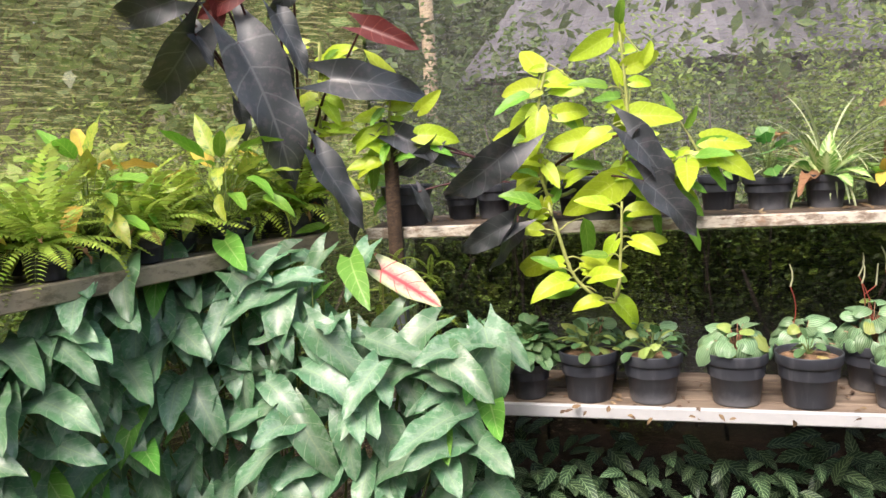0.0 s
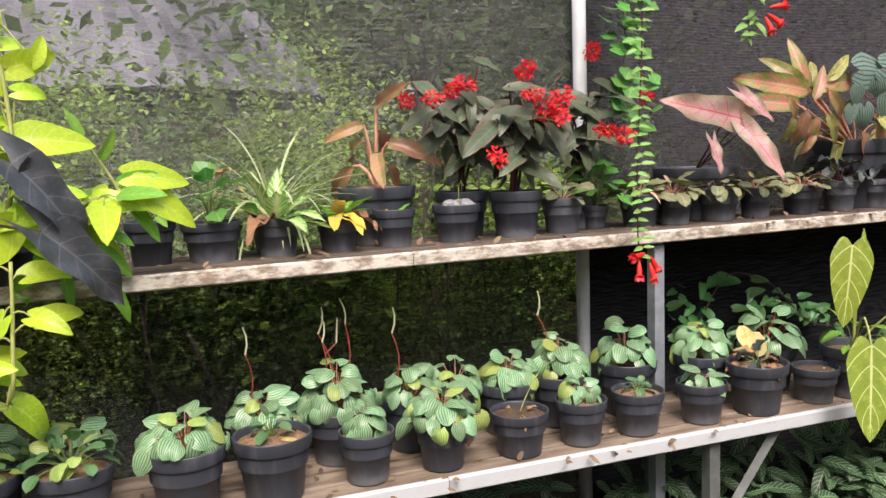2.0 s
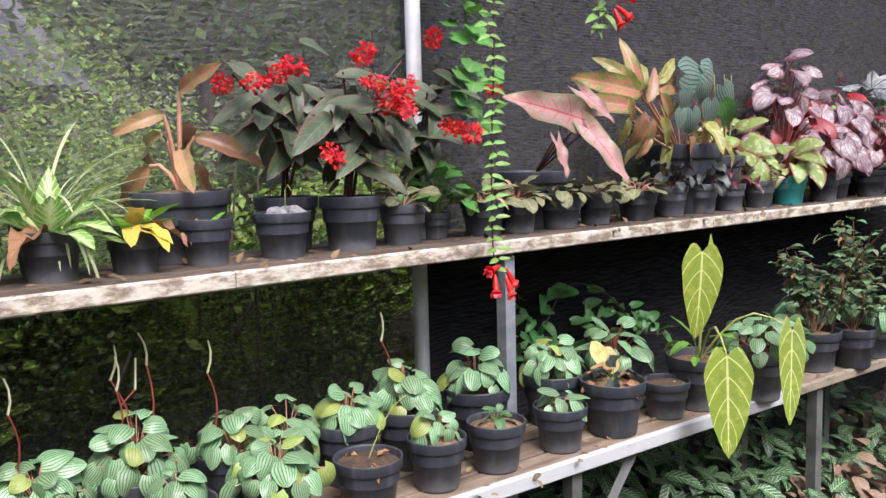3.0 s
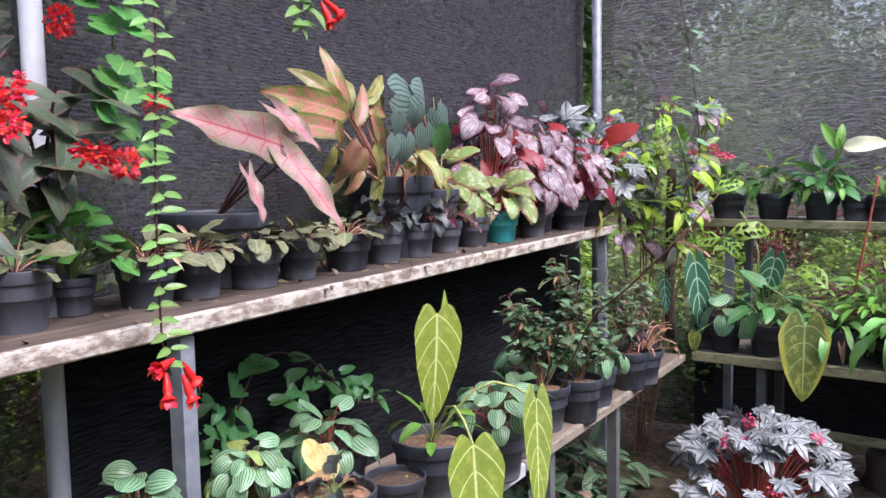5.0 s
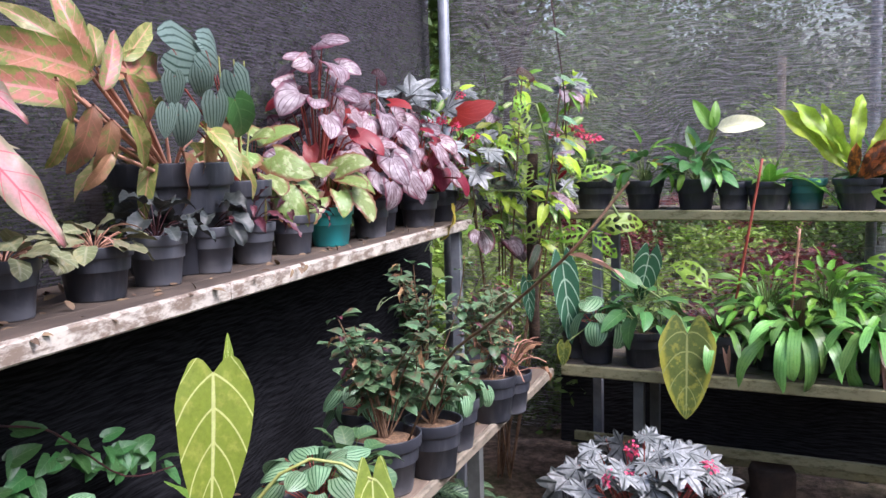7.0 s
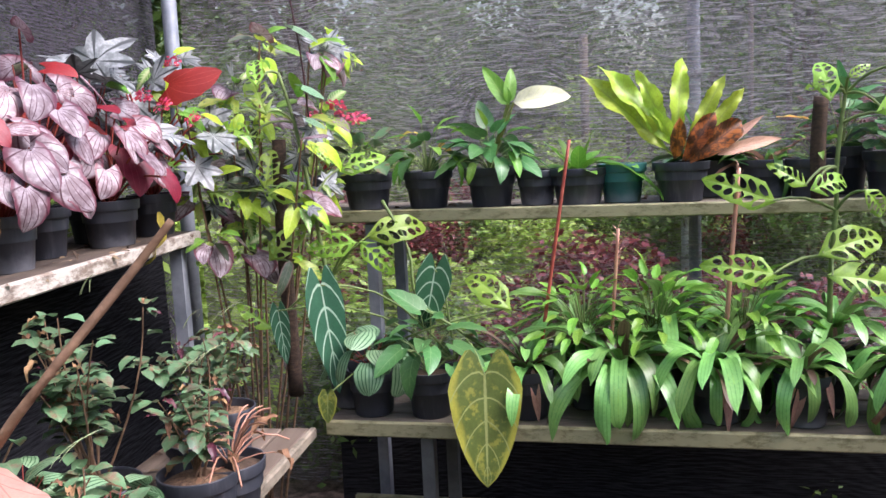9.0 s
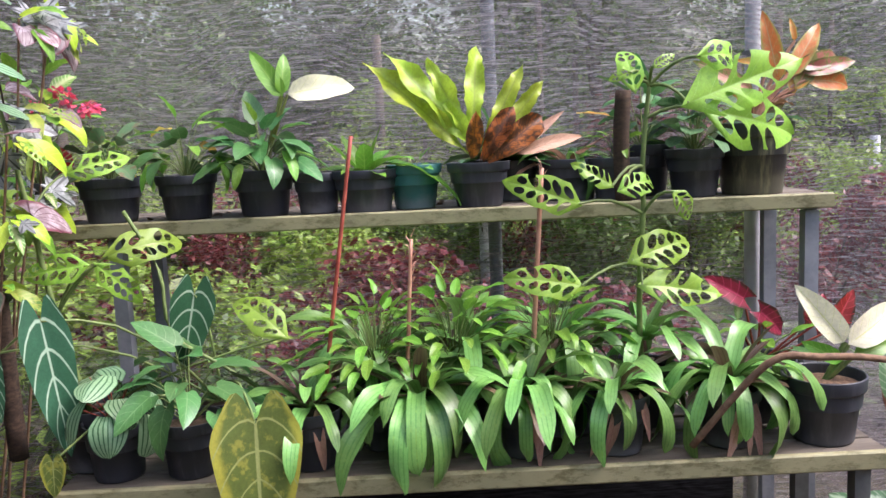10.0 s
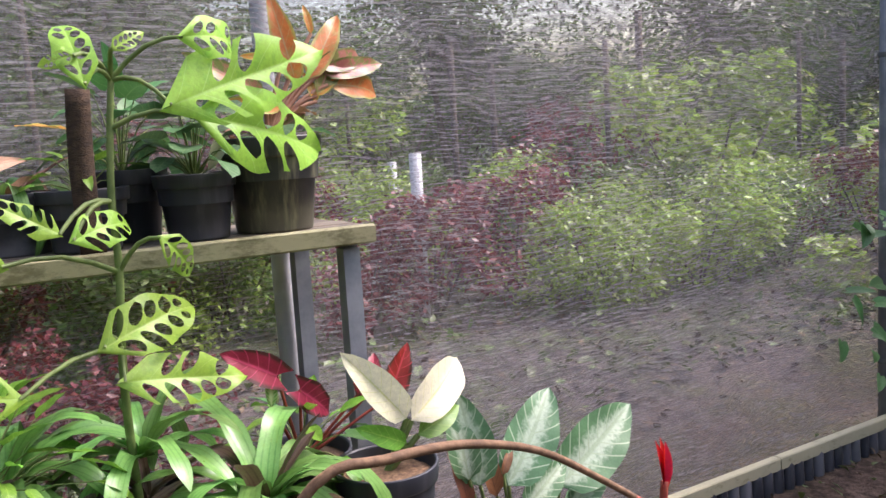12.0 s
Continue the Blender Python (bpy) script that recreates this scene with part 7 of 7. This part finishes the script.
# buried grow bag and ivy at the far post
t = thing("grow_bag", (6.15, 3.97, -0.02), "torn grey-brown grow bag half sunk in the earth", "grow bag")
g = Geo()
g.lathe([(0.001, 0.16), (0.05, 0.165), (0.085, 0.17), (0.092, 0.15), (0.088, 0.08), (0.098, 0.03), (0.09, 0.0)], 20)
g.v = [(a + noise.noise(Vector((a * 25, b * 25, c * 25))) * 0.018, b + noise.noise(Vector((b * 25, c * 25, a * 25))) * 0.018, c) for a, b, c in g.v]
part("bag", g, M["earth"], t)
t = thing("post_creeper", (6.02, 0.182, 0.0), "creeper with pale green leaves climbing the last post", "climbing plant")
line(t, ((5.98, 0.282, 0), (6.0, 0.242, 0.3), (6.03, 0.212, 0.6), (6.05, 0.162, 1.0)), "stem_brown", 0.012, 0.006)
for k in range(34):
    z = rng.uniform(0.35, 1.0)
    leaf(t, "vine", (rng.uniform(-0.10, 0.08), rng.uniform(-0.1, 0.5 - 0.6 * abs(z - 0.6)), z), (rng.uniform(-1, 0), rng.uniform(-1, 1), rng.uniform(-0.7, 0.3)), rng.uniform(0.08, 0.13), EAST)

# ---- ground plants under the benches ----
def carpet(name, x0, x1, y0, y1, n, size, mat, prof, W, label, category, high=0.3, seed=1, kind="stuff", lean=(0, -0.5, 0), base=0.0):
    r = random.Random(seed)
    g = Geo()
    for i in range(n):
        x, y = r.uniform(x0, x1), r.uniform(y0, y1)
        z = base + r.uniform(0.02 if base == 0 else 0.004, high) * (0.5 + 0.5 * (y - y0) / (y1 - y0 + 1e-6))
        d = Vector((r.uniform(-1, 1), r.uniform(-1, 0.6), r.uniform(-0.5, 0.5))) + Vector(lean)
        s = size * r.uniform(0.7, 1.25)
        blade(g, s, s * W, prof, r.uniform(0.3, 1.0), 0.2, nu=6, nv=2, seed=i, m=aim((x, y, z), d, (r.uniform(-0.4, 0.4), -0.5, 1)))
    return tagged(part(name, g, mat), label, category, kind=kind)


carpet("calathea_bed", 0.7, 4.6, 4.85, 5.5, 1500, 0.12, LM["calathea"], p_ovate, 0.55, "dense bed of dark herringbone-leaved plants under the bench", "ground plants", 0.42)
carpet("calathea_bed", 4.4, 5.7, 4.95, 5.5, 260, 0.12, LM["calathea"], p_ovate, 0.55, "dark herringbone-leaved plants in the corner under the bench", "ground plants", 0.3, 2)
carpet("faded_ground_cover", 3.7, 5.0, 4.66, 5.0, 150, 0.085, LM["brown_round"], p_round, 0.8, "faded pinkish-brown ground plants below the bench edge", "ground plants", 0.22, 3)
carpet("moss_weeds", 3.9, 5.2, 3.9, 4.7, 500, 0.03, LM["weed"], p_round, 0.7, "low green weeds on the damp earth", "ground plants", 0.02, 4)
carpet("leaf_litter", 2.5, 6.3, -0.3, 4.6, 1800, 0.035, LM["scrap"], p_lance, 0.5, "fallen leaf scraps over the earth floor", "leaf litter", 0.012, 5, lean=(0, 0, 0))
carpet("edge_weeds", 5.5, 6.3, -0.1, 2.2, 160, 0.05, LM["weed"], p_ovate, 0.6, "small weeds along the net's foot", "ground plants", 0.04, 6)

carpet("shelf_litter", 0.6, 5.9, 5.15, 5.5, 420, 0.028, LM["scrap"], p_lance, 0.5, "dry leaf scraps lying between the pots", "leaf litter", 0.008, 21, lean=(0, 0, 0), base=UZ)
carpet("shelf_litter", 0.9, 5.6, 4.88, 5.3, 260, 0.028, LM["scrap"], p_lance, 0.5, "dry leaf scraps lying on the bench", "leaf litter", 0.008, 22, lean=(0, 0, 0), base=LZ)
carpet("shelf_litter", 6.3, 6.4, 2.9, 4.8, 90, 0.03, LM["scrap"], p_lance, 0.5, "dry leaf scraps lying on the side shelf", "leaf litter", 0.008, 23, lean=(0, 0, 0), base=RUZ)

# ---- garden beyond the nets ----
def foliage(seed, n, rx, ry, rz, size, mat, lumps=9):
    r = random.Random(seed)
    cs = [(Vector((r.gauss(0, 0.5) * rx, r.gauss(0, 0.5) * ry, r.uniform(-0.6, 0.6) * rz)), r.uniform(0.3, 0.6)) for _ in range(lumps)]
    vs = np.zeros((n * 4, 3))
    for i in range(n):
        c, k = cs[r.randrange(lumps)]
        q = Vector((r.gauss(0, 1), r.gauss(0, 1), r.gauss(0, 1))).normalized() * k * r.uniform(0.55, 1.05)
        p = c + Vector((q.x * rx, q.y * ry, q.z * rz))
        s = size * r.uniform(0.6, 1.4)
        a = Vector((r.uniform(-1, 1), r.uniform(-1, 1), r.uniform(-0.8, 0.3))).normalized()
        b = a.cross(Vector((r.uniform(-1, 1), r.uniform(-1, 1), 1))).normalized()
        vs[4 * i] = p
        vs[4 * i + 1] = p + a * s * 0.5 + b * s * 0.27
        vs[4 * i + 2] = p + a * s
        vs[4 * i + 3] = p + a * s * 0.5 - b * s * 0.27
    g = Geo()
    g.v = [tuple(v) for v in vs]
    g.f = [(4 * i, 4 * i + 1, 4 * i + 2, 4 * i + 3) for i in range(n)]
    g.uv = [(0.5, 0), (1, 0.5), (0.5, 1), (0, 0.5)] * n
    return g.mesh("crown", mat, False)


def tree(x, y, trunk_h, r, crown, cscale, label, limbs=5):
    t = thing("tree", (x, y, -0.05), label, "tree", "garden trees")
    g = Geo()
    top = Vector((rng.uniform(-0.3, 0.3), rng.uniform(-0.3, 0.3), trunk_h))
    g.tube(bend((0, 0, 0), top, 0, 7, (rng.uniform(-0.1, 0.1), rng.uniform(-0.1, 0.1), 0)), r, r * 0.6, 8)
    for k in range(limbs):
        a = k * 2.4
        g.tube(bend(top * (0.65 + 0.07 * k), top * (0.9 + 0.05 * k) + Vector((math.cos(a), math.sin(a), 0.9)) * cscale * 0.7, 0.1, 5), r * 0.4, r * 0.12, 5)
    part("trunk", g, M["bark"], t)
    ob = part("crown", crown, None, t)
    ob.matrix_basis = pose(top.x, top.y, trunk_h + 0.55 * cscale, 0, 0, rng.uniform(0, 360)) @ Matrix.Diagonal((cscale, cscale, cscale, 1))
    return t


CROWN = [foliage(31 + i, 12000, 1.9, 1.9, 1.5, 0.095, LM["crown"], 12) for i in range(2)]
BRIGHT = [foliage(41 + i, 3600, 1.0, 1.0, 0.9, 0.09, LM["crown_light"], 9) for i in range(2)]
REDS = [foliage(51, 2200, 0.7, 0.7, 0.6, 0.08, LM["crown_red"], 7)]


def bush_out(x, y, s, kind, label):
    t = thing("garden_shrub", (x, y, -0.04), label, "shrub", "garden shrubs")
    g = Geo()
    for k in range(5):
        a = k * 1.3
        g.tube(bend((0.04 * math.cos(a), 0.04 * math.sin(a), 0), (0.5 * s * math.cos(a), 0.5 * s * math.sin(a), 0.9 * s), 0, 4), 0.02 * s, 0.007 * s, 5)
    part("trunk", g, M["bark"], t)
    ob = part("crown", kind, None, t)
    ob.matrix_basis = pose(0, 0, 0.75 * s, 0, 0, rng.uniform(0, 360)) @ Matrix.Diagonal((s, s, s, 1))


DARK = [foliage(71 + i, 3200, 0.8, 0.8, 0.8, 0.085, LM["crown"], 11) for i in range(2)]
G_, B_, R_ = "leafy green garden shrub beyond the net", "bright lime-green garden shrub beyond the net", "red-leaved garden shrub beyond the net"
for x, y, s in ((-1.2, 7.4, 1.1), (0.3, 7.6, 1.2), (1.6, 7.9, 1.1), (2.4, 7.3, 0.9), (4.2, 8.4, 1.0), (-2.6, 6.0, 1.2), (-2.9, 4.2, 1.1), (8.0, 6.6, 1.0), (7.5, 5.75, 0.85), (7.1, 6.5, 0.9), (7.7, 4.9, 0.6)):
    bush_out(x, y, s, BRIGHT[int(s * 10) % 2], B_)
# those at x 7.2 to 7.8 are added, in place of dark maroon sheets
for x, y, s in ((9.6, 0.6, 0.7), (11.0, 2.2, 0.8), (12.4, -0.5, 0.8), (10.2, 3.6, 0.5), (9.0, 3.0, 0.45), (8.6, 4.2, 0.5), (7.35, 4.1, 0.5), (7.25, 3.5, 0.5), (7.5, 3.0, 0.55), (7.2, 4.6, 0.45), (7.8, 3.7, 0.7), (2.0, 8.8, 0.6), (11.8, 4.6, 0.8)):
    bush_out(x, y, s, REDS[0], R_)
for x, y, s in ((10.6, 1.4, 0.6), (12.2, 1.6, 0.8), (13.0, 3.4, 1.0), (9.2, -1.6, 0.7), (11.5, -2.2, 0.9)):
    bush_out(x, y, s, BRIGHT[0], B_)
# added dark shrubs that keep the view through the shelf gaps dark
for x, y, s in ((7.05, 4.75, 0.5), (7.0, 4.35, 0.45), (7.0, 3.95, 0.45), (7.15, 5.05, 0.5), (6.95, 3.3, 0.4)):
    bush_out(x, y, s, DARK[int(y * 20) % 2], G_)
for i in range(46):
    a = radians(-62 + 2.35 * i)
    rad = 6.6 + 5.2 * ((i * 0.618) % 1.0)
    kind = (DARK[0], REDS[0], DARK[1], BRIGHT[0], REDS[0], DARK[0], BRIGHT[1])[i % 7]
    if 8.0 < 3.0 + rad * math.cos(a):
        bush_out(3.0 + rad * math.cos(a), 2.2 + rad * math.sin(a), rng.uniform(0.45, 0.95), kind, G_ if kind in DARK else R_ if kind is REDS[0] else B_)
for i in range(40):
    a = radians(-66 + 3.1 * i)
    rad = 22.5 + 2.5 * (i % 3)
    bush_out(3.0 + rad * math.cos(a), 2.2 + rad * math.sin(a), rng.uniform(2.0, 3.0), DARK[i % 2], "dark bushy growth at the far side of the lawn")
for i in range(16):
    a = radians(-58 + 4.4 * i)
    rad = 9.0 + 5.0 * ((i * 0.618) % 1.0)
    post("garden_post", 3.0 + rad * math.cos(a), 2.2 + rad * math.sin(a), -0.05, rng.uniform(1.8, 3.0), rng.uniform(0.025, 0.05), M["bark"], "thin bare trunk standing in the garden", group="garden trunks")
for i in range(30):
    a = radians(-60 + 9.0 * i)
    rad = (19.0 if i < 14 else 12.5) + (i % 3) * 2.6
    tree(3.0 + rad * math.cos(a), 2.6 + rad * math.sin(a), rng.uniform(1.8, 3.6), rng.uniform(0.08, 0.16), CROWN[i % 2], rng.uniform(1.3, 1.9), "broad-leaved garden tree beyond the net")
for x, y, h in ((-1.5, 9.5, 2.6), (4.4, 10.4, 2.9), (5.8, 9.8, 3.0), (-3.4, 8.0, 2.6), (-4.4, 5.2, 2.4), (10.8, 6.2, 3.0), (11.4, 8.8, 2.8), (14.0, 1.0, 2.8), (8.4, 9.2, 2.9)):
    tree(x, y, h, 0.09, CROWN[int(h * 10) % 2], 1.2, "slender garden tree close to the net")
# hedge of dense bushes that closes the garden
for i in range(34):
    a = radians(-75 + 7.6 * i)
    rad = 10.5 + (i % 4) * 1.3
    if i in (6, 9, 11):  # gaps towards the lawn
        continue
    bush_out(3.0 + rad * math.cos(a), 2.6 + rad * math.sin(a), rng.uniform(1.0, 1.7), (BRIGHT + REDS)[i % 3 if i < 14 else i % 2], G_)
# thin saplings right behind the net
for i in range(34):
    x = 0.3 + 3.2 * rng.random()
    y = 6.2 + 1.2 * rng.random()
    t = thing("sapling", (x, y, -0.04), "thin sapling with sparse leaves behind the net", "sapling", "saplings")
    g = Geo()
    hgt = rng.uniform(0.9, 1.75)
    pts = bend((0, 0, 0), (rng.uniform(-0.2, 0.2), rng.uniform(-0.2, 0.2), hgt), 0, 8, (rng.uniform(-0.06, 0.06), 0, 0))
    g.tube(pts, 0.009, 0.004, 5)
    part("stem", g, M["bark"], t)
    g = Geo()
    for k in range(150):
        p = pts[rng.randrange(2, 9)] + Vector((rng.gauss(0, 0.13), rng.gauss(0, 0.13), rng.uniform(-0.14, 0.14)))
        blade(g, rng.uniform(0.025, 0.045), 0.02, p_lance, 0.5, 0.2, nu=3, nv=1, m=aim(p, (rng.uniform(-1, 1), rng.uniform(-1, 1), rng.uniform(-0.8, 0.3))))
    # every third one darker, so shaded gaps among lit leaves come from colour
    part("foliage", g, LM["crown_light"] if i % 3 else LM["crown"], t)

# fine-leaved growth close behind the net; darker copies paint the shadows between lit leaves
FINE = [foliage(61 + i, 11000, 0.55, 0.40, 0.95, 0.030, LM["crown_light" if i == 2 else "crown"], 18) for i in range(3)]
for i, (x, y, s) in enumerate(((0.05, 6.5, 1.0), (0.75, 7.0, 0.9), (1.15, 6.6, 0.75), (1.75, 7.1, 0.9), (2.15, 6.55, 0.95), (2.7, 6.9, 1.0), (3.1, 6.4, 0.85), (-0.5, 6.2, 1.0), (-1.1, 5.6, 1.0), (-1.7, 4.9, 1.0), (-2.0, 4.0, 1.0), (2.5, 7.6, 1.3), (0.3, 7.5, 1.3), (-0.9, 4.9, 0.8), (1.2, 7.4, 1.25), (1.9, 7.6, 1.35), (0.8, 7.7, 1.35))):
    bush_out(x, y, s, FINE[i % 3], "tall fine-leaved garden shrub close to the net")
# grey roof of a far pavilion, its posts, and fence posts of the garden
t = thing("pavilion", (1.6, 9.9, 0), "open pavilion with a steep grey ribbed roof", "pavilion")
g = Geo()
for k in range(56):
    a0, a1 = 2 * math.pi * k / 56, 2 * math.pi * (k + 1) / 56
    am = (a0 + a1) / 2
    top = (0, 0, 4.1)
    g.add([(1.80 * math.cos(a0), 1.80 * math.sin(a0), 1.87), (1.82 * math.cos(am), 1.82 * math.sin(am), 1.885), (1.80 * math.cos(a1), 1.80 * math.sin(a1), 1.87), top], [(0, 1, 3), (1, 2, 3)])
part("roof", g, plain_mat("grey_ribbed_roof", (0.13, 0.125, 0.15), (0.22, 0.215, 0.25), 3, 0.7, 0.3), t, smooth=False)
for k in range(6):
    g = Geo()
    a = k * math.pi / 3
    g.tube([(1.45 * math.cos(a), 1.45 * math.sin(a), 0), (1.45 * math.cos(a), 1.45 * math.sin(a), 2.1)], 0.06, n=8)
    part("post", g, M["cut_wood"], t)
for x, y, hgt, mat in ((9.9, -0.2, 1.3, "white_pipe"), (11.0, 1.0, 1.2, "stem_brown"), (-0.1, 8.4, 3.2, "cut_wood"), (12.0, -1.4, 1.2, "white_pipe"), (10.9, 2.9, 1.2, "white_pipe")):
    post("garden_post", x, y, -0.05, hgt, 0.05, M[mat], "upright post standing in the garden", group="garden posts")
carpet("garden_herbs", 7.2, 9.6, -3.0, 5.0, 1500, 0.10, LM["weed"], p_ovate, 0.6, "low herbs and weeds on the garden ground", "ground plants", 0.16, 11)
carpet("garden_litter", 6.8, 12.5, -4.0, 5.5, 2500, 0.07, LM["scrap"], p_lance, 0.6, "dry leaves scattered over the garden path", "leaf litter", 0.02, 12, lean=(0, 0, 0))
